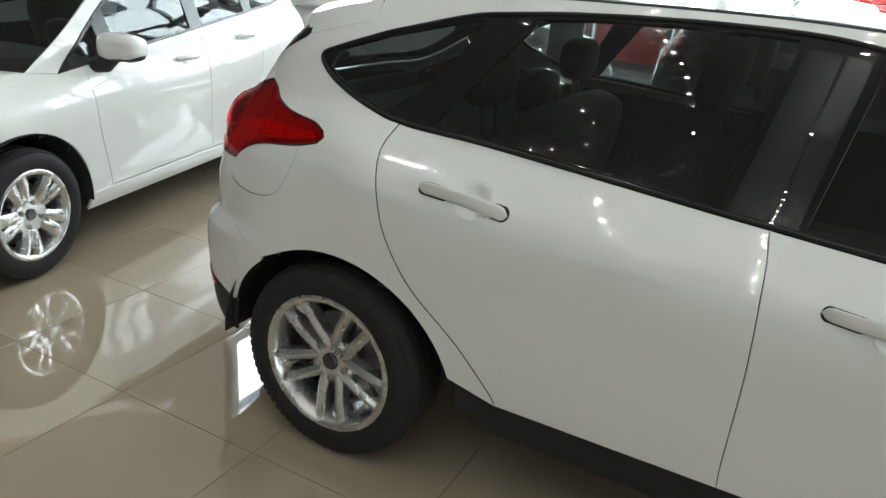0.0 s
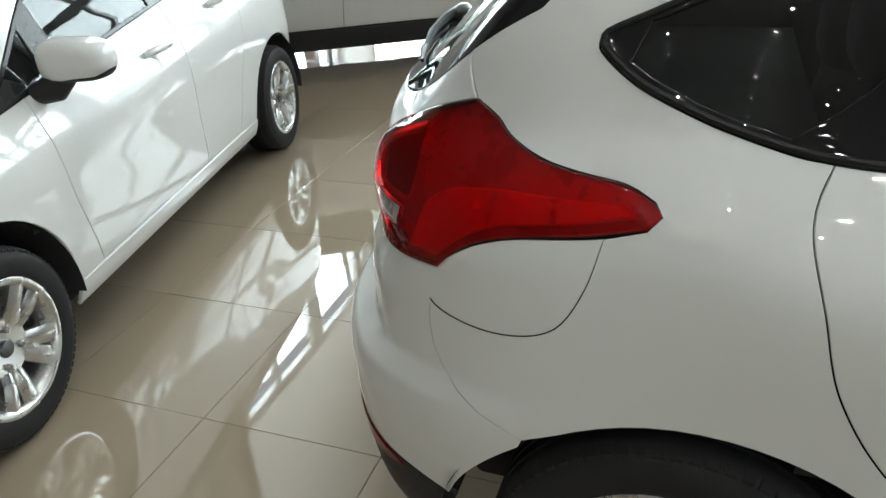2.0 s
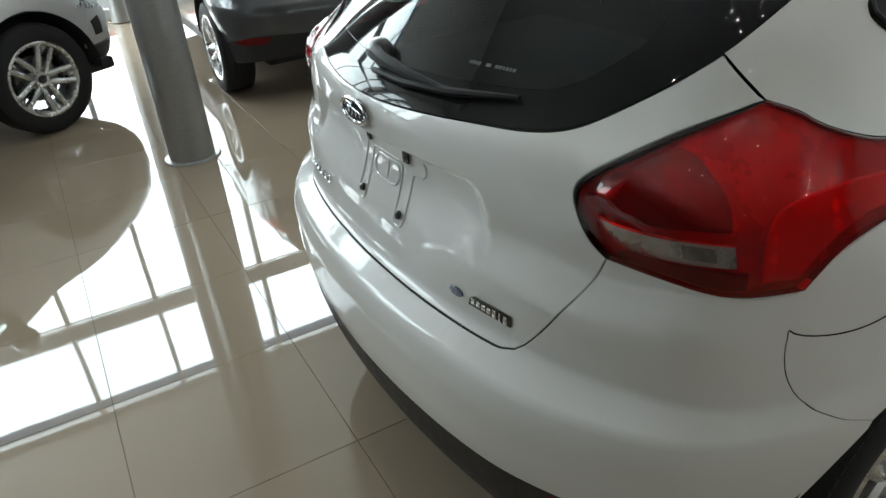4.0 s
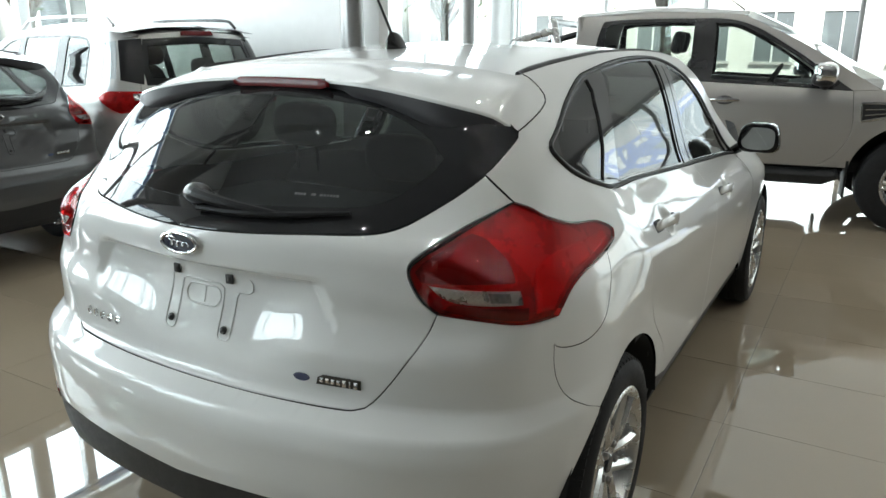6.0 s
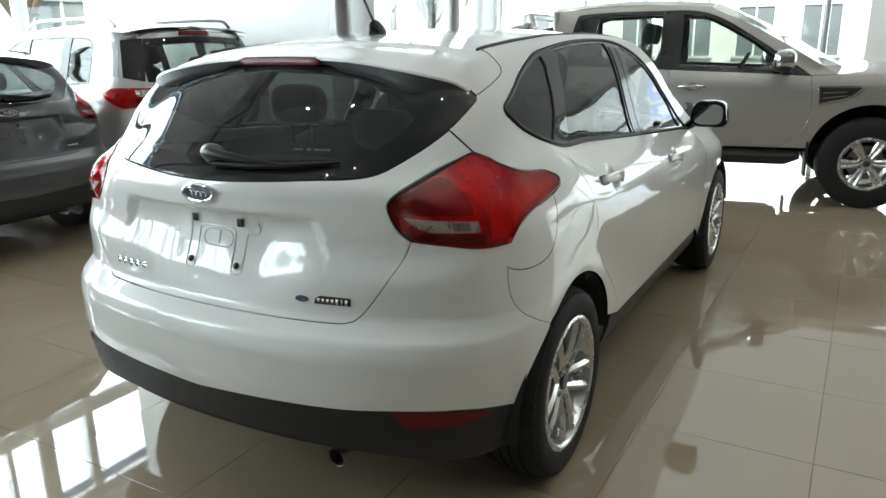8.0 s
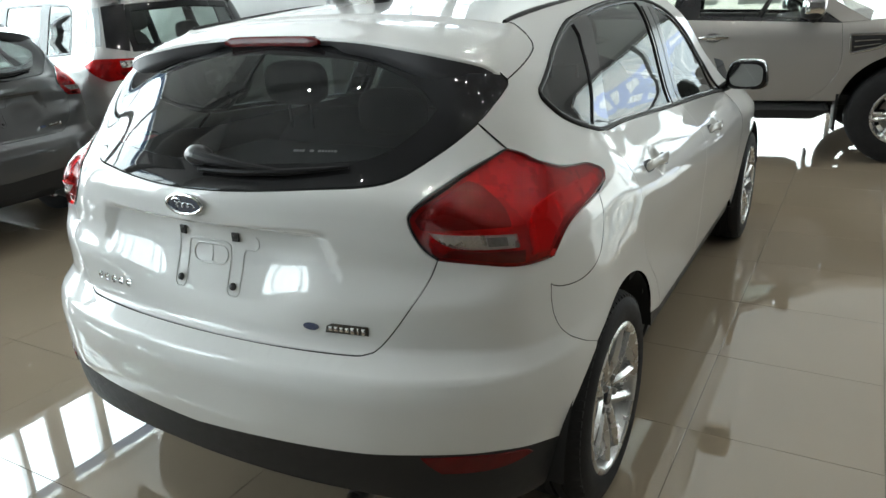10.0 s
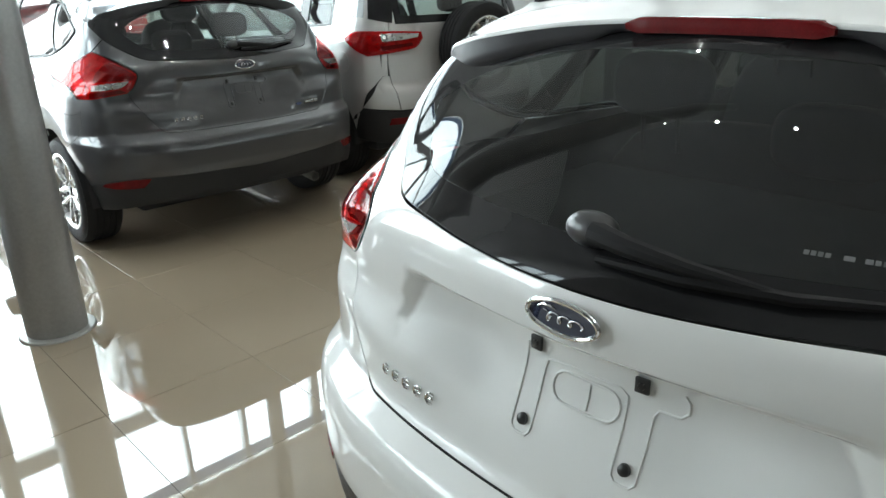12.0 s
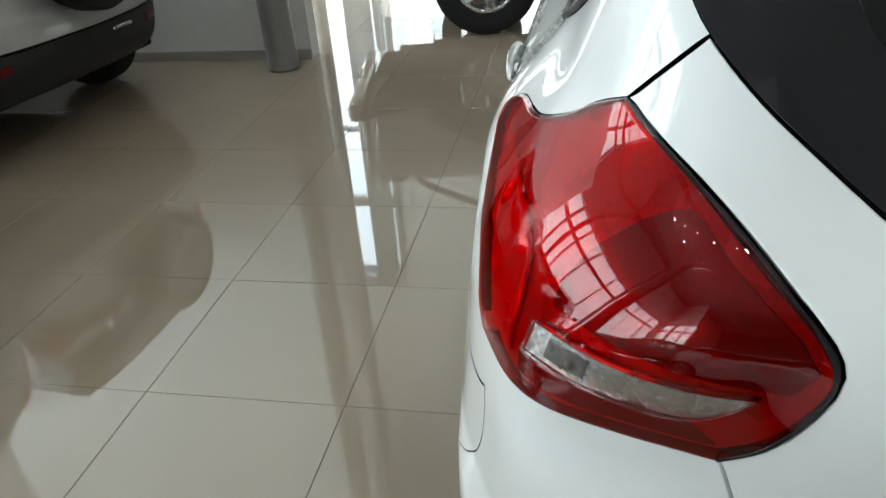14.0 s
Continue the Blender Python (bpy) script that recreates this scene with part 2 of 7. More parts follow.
def ellipsoid(cx, cy, cz, rx, ry, rz, power=2.6, seg=24, rings=14):
    """A cushion-like form, squarer than a ball."""
    bm = bmesh.new()
    bmesh.ops.create_uvsphere(bm, u_segments=seg, v_segments=rings, radius=1)
    for v in bm.verts:
        q = (abs(v.co.x) ** power + abs(v.co.y) ** power + abs(v.co.z) ** power) ** (-1 / power)
        v.co = (cx + v.co.x * q * rx, cy + v.co.y * q * ry, cz + v.co.z * q * rz)
    return bm


def smooth_line(pts, step=.014):
    """A soft open line through the points."""
    p = np.array(pts, float)
    if len(p) == 2:
        n = max(int(np.linalg.norm(p[1] - p[0]) / step), 1)
        return p[0] + (p[1] - p[0]) * np.linspace(0, 1, n + 1)[:, None]
    out = []
    q = np.vstack([2 * p[0] - p[1], p, 2 * p[-1] - p[-2]])
    for k in range(1, len(q) - 2):
        n = max(int(np.linalg.norm(q[k + 1] - q[k]) / step), 1)
        t = np.linspace(0, 1, n, endpoint=False)[:, None]
        a, b, c, d = q[k - 1:k + 3]
        out.append(.5 * (2 * b + (c - a) * t + (2 * a - 5 * b + 4 * c - d) * t ** 2 + (3 * b - a - 3 * c + d) * t ** 3))
    return np.vstack(out + [p[-1:]])


def loop(*lines, step=.014):
    """A closed outline of soft lines that meet in corners."""
    out = []
    for k, pts in enumerate(lines):
        pts = list(pts)
        nxt = lines[(k + 1) % len(lines)][0]
        if np.linalg.norm(np.subtract(pts[-1], nxt)) > 1e-6:
            pts_l = smooth_line(pts, step) if len(pts) > 1 else np.array(pts, float)
            out.append(pts_l[:-1] if len(pts) > 1 else pts_l[:0])
            out.append(smooth_line([pts[-1], nxt], step)[:-1])
        else:
            out.append(smooth_line(pts, step)[:-1])
    o = np.vstack(out)
    area = np.sum(o[:, 0] * np.roll(o[:, 1], -1) - np.roll(o[:, 0], -1) * o[:, 1])
    return o if area > 0 else o[::-1]


def inside(poly, pts):
    x, y = pts[:, 0][:, None], pts[:, 1][:, None]
    a, b = poly, np.roll(poly, -1, 0)
    cross = (a[:, 1] > y) != (b[:, 1] > y)
    with np.errstate(divide="ignore", invalid="ignore"):
        xi = (b[:, 0] - a[:, 0]) * (y - a[:, 1]) / (b[:, 1] - a[:, 1]) + a[:, 0]
    return (np.sum(cross & (x < xi), 1) % 2) == 1


def shrink(poly, d):
    """An outline drawn in by d, whichever way round it runs."""
    if np.sum(poly[:, 0] * np.roll(poly[:, 1], -1) - np.roll(poly[:, 0], -1) * poly[:, 1]) < 0:
        d = -d
    e = np.roll(poly, -1, 0) - np.roll(poly, 1, 0)
    e /= np.maximum(np.linalg.norm(e, axis=1, keepdims=True), 1e-9)
    return poly + np.stack([-e[:, 1], e[:, 0]], -1) * d


def fill(outer, holes=(), step=.03):
    """Points and triangles that fill an outline but for its holes."""
    rims = [outer, *holes]
    lo, hi = outer.min(0), outer.max(0)
    nx, ny = max(int((hi[0] - lo[0]) / step), 1), max(int((hi[1] - lo[1]) / step), 1)
    gx, gy = np.meshgrid(np.linspace(lo[0], hi[0], nx + 1), np.linspace(lo[1], hi[1], ny + 1))
    gx = gx + np.where(np.arange(ny + 1)[:, None] % 2 == 1, step * .4, 0)
    g = np.stack([gx.ravel(), gy.ravel()], -1)
    g = g[inside(outer, g)]
    for h in holes:
        g = g[~inside(h, g)] if len(g) else g
    every = np.vstack(rims)
    keep = np.ones(len(g), bool)
    for k in range(0, len(g), 400):
        d = np.linalg.norm(g[k:k + 400, None] - every[None], axis=2).min(1)
        keep[k:k + 400] = d > step * .45
    g = g[keep]
    pts = np.vstack([every, g])
    edges, at = [], 0
    for r in rims:
        edges += [(at + k, at + (k + 1) % len(r)) for k in range(len(r))]
        at += len(r)
    v, _, f, *_ = delaunay_2d_cdt([Vector(p) for p in pts.tolist()], edges, [], 0, 1e-7)
    v = np.array([tuple(q) for q in v])
    f = np.array([t for t in f if len(t) == 3])
    c = v[f].mean(1)
    ok = inside(outer, c)
    for h in holes:
        ok &= ~inside(h, c)
    f = f[ok]
    a, b, c = v[f[:, 0]], v[f[:, 1]], v[f[:, 2]]
    neg = (b[:, 0] - a[:, 0]) * (c[:, 1] - a[:, 1]) - (c[:, 0] - a[:, 0]) * (b[:, 1] - a[:, 1]) < 0
    f[neg] = f[neg][:, ::-1]
    return v, f


def panel_mesh(name, outer, holes, step, place, lip=.010, soft=.003, flip=False, mirror=False):
    """A panel of sheet metal, glass or plastic: filled outline on a skin, with rounded rims turned inwards.
    place(points, depth) gives the places of 2D points, depth metres under the skin."""
    rims = [outer, *holes]
    small = [shrink(r, soft if k == 0 else -soft) for k, r in enumerate(rims)]
    v, f = fill(small[0], small[1:], step)
    verts, faces = [place(v, 0.0)], [f]
    e = np.array([1e-3, 0]), np.array([0, 1e-3])
    nrm = [np.cross(place(v + e[0], 0.0) - place(v - e[0], 0.0), place(v + e[1], 0.0) - place(v - e[1], 0.0))]
    base = len(v)
    for r, s in zip(rims, small):
        n = len(r)
        near = np.array([int(np.argmin(((v - q) ** 2).sum(1))) for q in s])
        verts += [place(r, soft * .55), place(r, lip)]
        up = np.cross(place(r + e[0], 0.0) - place(r - e[0], 0.0), place(r + e[1], 0.0) - place(r - e[1], 0.0))
        up /= np.maximum(np.linalg.norm(up, axis=1, keepdims=True), 1e-12)
        away = place(r, 0.0) - place(s, 0.0)
        away /= np.maximum(np.linalg.norm(away, axis=1, keepdims=True), 1e-12)
        nrm += [up * .7 + away * .7, away]
        i = np.arange(n)
        j = (i + 1) % n
        a, b = base + i, base + j
        c, d = base + n + i, base + n + j
        quads = np.vstack([np.stack([near[i], a, b, near[j]], -1), np.stack([a, c, d, b], -1)])
        if r is not outer:
            quads = quads[:, ::-1]
        faces.append(quads)
        base += 2 * n
    pts = np.vstack(verts)
    if mirror:
        pts = pts * (-1, 1, 1)
    out = []
    for group in faces:
        for q in group:
            q = list(dict.fromkeys(q.tolist()))
            if len(q) > 2:
                out.append(q[::-1] if (mirror != flip) else q)
    me = mesh_of(name, pts, out)
    nrm = np.vstack(nrm)
    nrm = nrm / np.maximum(np.linalg.norm(nrm, axis=1, keepdims=True), 1e-12)
    if mirror:
        nrm = nrm * (-1, 1, 1)
    if len(me.vertices) == len(nrm):
        me.normals_split_custom_set_from_vertices(nrm.tolist())
    return me


# ---- the hatchback's skin: origin under the rear axle, +y ahead, +x to its right ----
def curve(pairs):
    """A smooth monotone curve through (x, y) pairs; flat slope beyond its ends is extended linearly."""
    p = np.array(pairs, float)
    x, y = p[:, 0], p[:, 1]
    h, d = np.diff(x), np.diff(y) / np.diff(x)
    m = np.empty(len(x))
    m[0], m[-1] = d[0], d[-1]
    for k in range(1, len(x) - 1):
        if d[k - 1] * d[k] <= 0:
            m[k] = 0
        else:
            w1, w2 = 2 * h[k] + h[k - 1], h[k] + 2 * h[k - 1]
            m[k] = (w1 + w2) / (w1 / d[k - 1] + w2 / d[k])

    def f(v):
        v = np.asarray(v, float)
        k = np.clip(np.searchsorted(x, v) - 1, 0, len(x) - 2)
        t = (v - x[k]) / h[k]
        c = np.clip(t, 0, 1)
        g = ((1 + 2 * c) * (1 - c) ** 2 * y[k] + c * (1 - c) ** 2 * h[k] * m[k]
             + c * c * (3 - 2 * c) * y[k + 1] + c * c * (c - 1) * h[k] * m[k + 1])
        return g + np.where(t > 1, (t - 1) * h[k] * m[-1], 0) + np.where(t < 0, t * h[k] * m[0], 0)
    return f


def ramp(a, b, v):
    t = np.clip((np.asarray(v, float) - a) / (b - a), 0, 1)
    return t * t * (3 - 2 * t)


YC, YF = 0.3, 2.35          # where the rear corner's rounding ends and the nose's begins
REAR = curve([(.18, -.60), (.24, -.70), (.33, -.755), (.43, -.775), (.52, -.787), (.60, -.787), (.655, -.775), (.69, -.735),
              (.72, -.705), (.80, -.700), (.90, -.698), (.97, -.700), (1.03, -.697), (1.07, -.683), (1.10, -.646),
              (1.20, -.535), (1.30, -.420), (1.38, -.313), (1.45, -.22)])
FRONT = curve([(.18, 3.36), (.28, 3.46), (.42, 3.52), (.58, 3.51), (.68, 3.45), (.78, 3.33), (.90, 3.15), (1.2, 3.0)])
WIDTH = curve([(.17, .78), (.22, .82), (.30, .862), (.42, .882), (.55, .892), (.70, .898), (.82, .903), (.90, .898),
               (.95, .880), (1.0, .846), (1.05, .803), (1.08, .778), (1.12, .757), (1.2, .726), (1.3, .680),
               (1.38, .622), (1.43, .565), (1.47, .50)])
SHOULDER = curve([(-.6, -.045), (-.1, -.045), (.4, 0), (1.0, .028), (1.9, .075), (2.6, .11), (3.5, .2)])
ROOF_MID = curve([(-.36, 1.398), (-.2, 1.425), (0, 1.450), (.24, 1.469), (.6, 1.488), (.9, 1.494), (1.2, 1.486), (1.5, 1.457)])
ROOF_SIDE = curve([(-.3, 1.375), (-.06, 1.410), (.13, 1.427), (.3, 1.440), (.6, 1.456), (1.0, 1.461), (1.3, 1.452), (1.55, 1.424)])


def half_width(y, z):
    w = ramp(.62, .88, z) * (1 - ramp(1.14, 1.36, z))
    return WIDTH(z + SHOULDER(y) * w) + 1.52 * ramp(.0, .50, y) * np.maximum(z - 1.28, 0) ** 2


_th = np.concatenate([np.linspace(0, 1.2, 120), np.pi / 2 - np.geomspace(np.pi / 2 - 1.2, 1e-9, 500)[1:], [np.pi / 2]])
_rx, _ry = .9 * np.sin(_th), YC - np.abs(np.cos(_th)) ** .25
_rs = np.concatenate([[0], np.cumsum(np.hypot(np.diff(_rx), np.diff(_ry)))])
S_C = float(_rs[-1])                       # length of the rear corner along the skin
S_F = S_C + YF - YC
_ft = np.linspace(0, np.pi / 2, 400)
_fx, _fy = .9 * np.cos(_ft) ** .45, YF + 1.15 * np.sin(_ft) ** .8
_fs = np.concatenate([[0], np.cumsum(np.hypot(np.diff(_fx), np.diff(_fy)))])
S_END = S_F + float(_fs[-1])


def recess(x, z):
    """How far the number plate's bay sinks into the tailgate."""
    x = np.abs(x)
    wall = .008 + .042 * ramp(.84, .96, z)                          # the side wall is a facet that narrows downwards
    side = 1 - np.clip((x - .402 - .18 * (.96 - z) + wall) / wall, 0, 1)
    out = ramp(.16, .40, x)
    up = 1 - ramp(.966, .983, z)
    return side * up * .058 * ((1 - out) * ramp(.70, .945, z) + out * .38 * ramp(.82, .955, z))


def settle(p):
    """The body sits a little lower on its wheels, and the tail a little shorter, than the plain curves."""
    p = np.array(p, float)
    p[..., 1] += .014 * (1 - ramp(-.3, .25, p[..., 1]))
    p[..., 2] -= .009 * ramp(.35, .75, p[..., 2])
    return p


# small shifts of the skin round the rear corner: way round, height, then outwards, ahead, up; the zero rows hold the rest still
PULL = np.array([(.665, .942, -.0105, -.0062, -.015), (.632, 1.11, -.0229, -.0078, -.011), (.746, 1.159, -.018, -.0098, -.011), (.836, 1.207, -.0025, -.0172, -.003),
                 (.921, 1.148, -.0092, .0138, -.006), (.995, .931, -.0258, -.0128, -.024), (.985, .8715, -.0288, -.0242, -.0265), (1.24, .9985, -.0156, .0141, -.0045),
                 (1.326, 1.02, -.0131, .0037, .013), (1.165, .625, .014, .0173, .0059), (.97, 1.287, 0, -.0211, 0), (1.12, 1.24, 0, -.0125, 0),
                 (1.1, 1.36, 0, -.0129, 0), (1.13, 1.4, 0, -.0114, 0)]
                + [(a, z, 0, 0, 0) for a, z in ((.3, .8), (.3, 1.02), (.3, 1.2), (.45, .9), (.5, .72), (.62, .62), (.78, .68), (.95, .66), (.55, 1.3), (1.5, 1.1), (1.5, .95), (1.5, .75), (1.3, .8), (.9, .45), (1.08, .42), (1.4, .5))])
_KERNEL = lambda p, q: np.exp(-((p[..., None, :] - q) ** 2).sum(-1) / (2 * .13 ** 2))
_SHIFT = np.linalg.solve(_KERNEL(PULL[:, :2], PULL[:, :2]) + .06 * np.eye(len(PULL)), PULL[:, 2:])


def skin(s, z):
    """Points on the skin by the way s round the car from the middle of the tail (negative: to the left) and height z."""
    s, z = np.broadcast_arrays(np.asarray(s, float), np.asarray(z, float))
    a, sign = np.abs(s), np.sign(s)
    th = np.interp(a, _rs, _th)
    r = REAR(z)
    turn_in = 1 - np.abs(np.cos(th)) ** .25
    bow = .210 * np.abs(np.sin(th)) ** 1.7 * ramp(.72, .92, z)      # the tail is bowed in plan from the waist up
    y = YC - (YC - r) * (1 - (turn_in ** 8 + bow ** 8) ** .125)
    y = np.where(a > S_C, YC + a - S_C, y)
    ft = np.interp(a - S_F, _fs, _ft)
    y = np.where(a > S_F, YF + (FRONT(z) - YF) * np.sin(ft) ** .8, y)
    w = half_width(y, z)
    x = np.where(a > S_F, w * np.abs(np.cos(ft)) ** .45, np.where(a > S_C, w, w * np.sin(th)))
    y = y + np.where(a < .7, recess(x, z), 0)
    # the rear corners are drawn in slightly
    k = -.010 * ramp(.50, .76, a) * (1 - ramp(.94, 1.10, a)) * ramp(.30, .50, z) * (1 - ramp(1.08, 1.22, z))
    turn = np.pi / 2 - ramp(.30, 1.02, a) * 1.15
    x, y = x + k * np.cos(turn), y - k * np.sin(turn)
    shift = _KERNEL(np.stack([a, z], -1), PULL[:, :2]) @ _SHIFT
    x, y, z = x + shift[..., 0], y + shift[..., 1], z + shift[..., 2]
    return settle(np.stack([np.where(sign < 0, -x, x), y, z], -1))


def skin_normal(s, z):
    e = 2e-3
    p = skin(s + e, z) - skin(s - e, z)
    q = skin(s, z + e) - skin(s, z - e)
    n = np.cross(p, q)
    return n / np.maximum(np.linalg.norm(n, axis=-1, keepdims=True), 1e-9)


def s_of_y(y, z):
    """The way round to the place on the right side that lies y ahead of the rear axle."""
    y, z = np.broadcast_arrays(np.asarray(y, float), np.asarray(z, float))
    u = np.clip((YC - y) / (YC - REAR(z)), 0, 1)
    s = np.interp(np.arccos(np.clip(u ** 4, 0, 1)), _th, _rs)
    return np.where(y > YC, S_C + y - YC, s)


def s_of_x(x, z):
    """The way round to the place on the tail that lies x to the right of the middle."""
    x, z = np.broadcast_arrays(np.asarray(x, float), np.asarray(z, float))
    s = np.interp(np.arcsin(np.clip(np.abs(x) / half_width(-.6, z), 0, 1)), _th, _rs)
    return np.sign(x) * s


# ---- the showroom ----
X_W, X_E, Y_S, Y_N, Z_C = -8.0, 18.0, -12.0, 9.0, 9.5
X_C, Y_C = -4.27, -5.45       # the inner corner where the glass front turns
TX, TY, TILE = -1.37, -.165, .60


def tile_material():
    m, t, n, l, b = nodes_of("cream_porcelain")
    co, info = n.new("ShaderNodeTexCoord"), n.new("ShaderNodeObjectInfo")
    cloud, grain = n.new("ShaderNodeTexNoise"), n.new("ShaderNodeTexNoise")
    cloud.inputs["Scale"].default_value, cloud.inputs["Detail"].default_value = 2.2, 5
    grain.inputs["Scale"].default_value, grain.inputs["Detail"].default_value = 140, 3
    geo = n.new("ShaderNodeNewGeometry")
    for tex in (cloud, grain):
        l.new(geo.outputs["Position"], tex.inputs["Vector"])
    a = n.new("ShaderNodeMath")
    a.operation = "MULTIPLY_ADD"
    a.inputs[1].default_value, a.inputs[2].default_value = .10, .92
    l.new(cloud.outputs["Fac"], a.inputs[0])
    r = n.new("ShaderNodeMath")
    r.operation = "MULTIPLY_ADD"
    r.inputs[1].default_value = .05
    l.new(info.outputs["Random"], r.inputs[0]), l.new(a.outputs[0], r.inputs[2])
    g = n.new("ShaderNodeMath")
    g.operation = "MULTIPLY_ADD"
    g.inputs[1].default_value = .05
    l.new(grain.outputs["Fac"], g.inputs[0]), l.new(r.outputs[0], g.inputs[2])
    mul = n.new("ShaderNodeVectorMath")
    mul.operation = "SCALE"
    mul.inputs[0].default_value = (.335, .275, .198)
    l.new(g.outputs[0], mul.inputs["Scale"]), l.new(mul.outputs[0], b.inputs["Base Color"])
    smear = n.new("ShaderNodeTexNoise")
    smear.inputs["Scale"].default_value, smear.inputs["Detail"].default_value = 1.1, 6
    l.new(geo.outputs["Position"], smear.inputs["Vector"])
    rr = n.new("ShaderNodeMapRange")
    rr.inputs["From Min"].default_value, rr.inputs["From Max"].default_value = .35, .7
    rr.inputs["To Min"].default_value, rr.inputs["To Max"].default_value = .012, .045
    l.new(smear.outputs["Fac"], rr.inputs["Value"]), l.new(rr.outputs[0], b.inputs["Roughness"])
    wave = n.new("ShaderNodeTexNoise")
    wave.inputs["Scale"].default_value = 3.5
    l.new(geo.outputs["Position"], wave.inputs["Vector"])
    bp = n.new("ShaderNodeBump")
    bp.inputs["Strength"].default_value, bp.inputs["Distance"].default_value = .04, .003
    l.new(wave.outputs["Fac"], bp.inputs["Height"]), l.new(bp.outputs[0], b.inputs["Normal"])
    b.inputs["IOR"].default_value = 2.1
    return m


FLOOR_TILE = tile_material()
GROUT = plain("dark_grout", (.11, .095, .075), .9, scale=200)
WALL = plain("white_wall", (.80, .805, .79), .85, bump=.15, scale=160, vary=.03)
CEILING = plain("ceiling_grey", (.27, .27, .265), .9, scale=40)
METAL_COL = plain("grey_column_paint", (.30, .30, .295), .30, .45, scale=60, vary=.08)
ALU = plain("aluminium_profile", (.52, .53, .53), .35, .7, scale=90, vary=.05)
PANE = clear("facade_glass", (.93, .97, .96), ior=1.45)
LED = glow("led_disc", (.98, 1, .95), 420.0)


def solid(name, bm, mat, kind="structure", label="", category=""):
    return tagged(part(name, bm, mat), label, category, "", kind)


floor = solid("floor", box(X_W, X_E, Y_S, Y_N, -.12, -.0025), GROUT)
solid("ceiling", box(X_W - .2, X_E + .2, Y_S - .2, Y_N + .2, Z_C, Z_C + .2), CEILING)
# unseen far walls; the room's dimness is put into their dark colour
DIM_WALL = plain("dim_room_wall", (.15, .15, .147), .8, bump=.15, scale=160, vary=.05)
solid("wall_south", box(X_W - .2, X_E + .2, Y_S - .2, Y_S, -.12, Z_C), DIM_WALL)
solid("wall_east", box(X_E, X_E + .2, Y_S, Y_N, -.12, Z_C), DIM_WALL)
solid("wall_south_west", box(X_C - .2, X_C, Y_S, Y_C - .07, -.12, Z_C), WALL)
solid("wall_south_upper", box(X_W, X_C, Y_C - .2, Y_C, 5.24, Z_C), WALL)
solid("wall_north", box(7.5, X_E, Y_N, Y_N + .2, -.12, Z_C), WALL)
solid("wall_west_upper", box(X_W - .2, X_W, Y_C - .2, Y_N, 5.24, Z_C), WALL)
solid("wall_north_upper", box(-3.6, 7.5, Y_N, Y_N + .2, 2.58, Z_C), WALL)
solid("wall_north_west_upper", box(X_W, -3.6, Y_N, Y_N + .2, 5.24, Z_C), WALL)
solid("wall_partition", box(-6.9, -2.65, 3.90, 4.05, 0, Z_C), WALL)
solid("baseboard", box(-6.9, -2.65, 3.885, 3.902, 0, .07, .004), ALU)
solid("wall_north_pier", box(1.55, 1.95, Y_N - .05, Y_N + .15, 0, 2.58), WALL)


def facade(name, along, start, stops, posts, rails, at, top=9.5):
    """A glass front along an axis: round-edged posts, rails between them and a pane in every field."""
    root = new(name)
    tagged(root, kind="structure")
    lo, hi = start, stops

    def bx(a0, a1, d0, d1, z0, z1, bev=.004):
        return box(at + d0, at + d1, a0, a1, z0, z1, bev) if along == "y" else box(a0, a1, at + d0, at + d1, z0, z1, bev)
    for p, w in posts:
        part("window_frame", bx(p - w / 2, p + w / 2, -.07, .07, 0, top), ALU, root)
    for z, h in rails:
        part("window_rail", bx(lo, hi, -.05, .05, z, z + h), ALU, root)
    ps = [p for p, _ in posts]
    for a, b in zip(ps, ps[1:]):
        for (z0, h0), (z1, _) in zip(rails, rails[1:]):
            ob = part("pane", bx(a + .02, b - .02, -.006, .006, z0 + h0, z1, 0), PANE, root)
            ob.visible_shadow = False
    return root


facade("window_4", "x", X_W, X_C, [(-7.9, .12), (-6.38, .30), (-5.2, .06), (X_C - .06, .12)], [(0, .12), (3.62, .24), (5.1, .14)], Y_C - .07, 5.24)
facade("window_1", "y", Y_C, Y_N, [(Y_C + .06, .10), (-3.7, .14), (-2.05, .06), (-.95, .06), (.52, .07), (1.7, .06), (2.55, .07), (3.75, .14), (5.5, .06), (7.2, .06), (8.9, .12)],
       [(0, .12), (3.62, .24), (5.1, .14)], X_W, 5.24)
facade("window_2", "x", X_W, -3.6, [(-7.9, .12), (-6.5, .07), (-5.3, .07), (-3.88, .36), (-3.62, .06)], [(0, .12), (2.46, .06), (3.62, .16), (5.1, .14)], Y_N, 5.24)
facade("window_3", "x", -3.58, 7.5, [(-3.55, .06), (-2.2, .06), (-.8, .06), (1.07, .06), (2.6, .06), (4.2, .14), (5.8, .06), (7.4, .12)], [(0, .12), (2.46, .12)], Y_N, 2.58)


def column(x, y, r, base=True, group=""):
    c = new("column")
    c.matrix_basis = pose(x, y, 0)
    tagged(c, "round grey steel column standing on a floor plate", "column", "showroom columns")
    part("shaft", lathe([(.010, r), (1.2, r), (2.6, r), (6.0, r), (Z_C, r)], 40, "z"), METAL_COL, c, "", 30)
    if base:
        part("floor_plate", lathe([(0, r + .034), (.008, r + .033), (.011, r + .028), (.011, r)], 40, "z"), plain("pale_floor_ring", (.42, .42, .40), .3, .4, scale=60), c, "pale round floor plate", 30)
    return c


column(-2.86, -.65, .128)
column(-2.775, 3.66, .105, False)
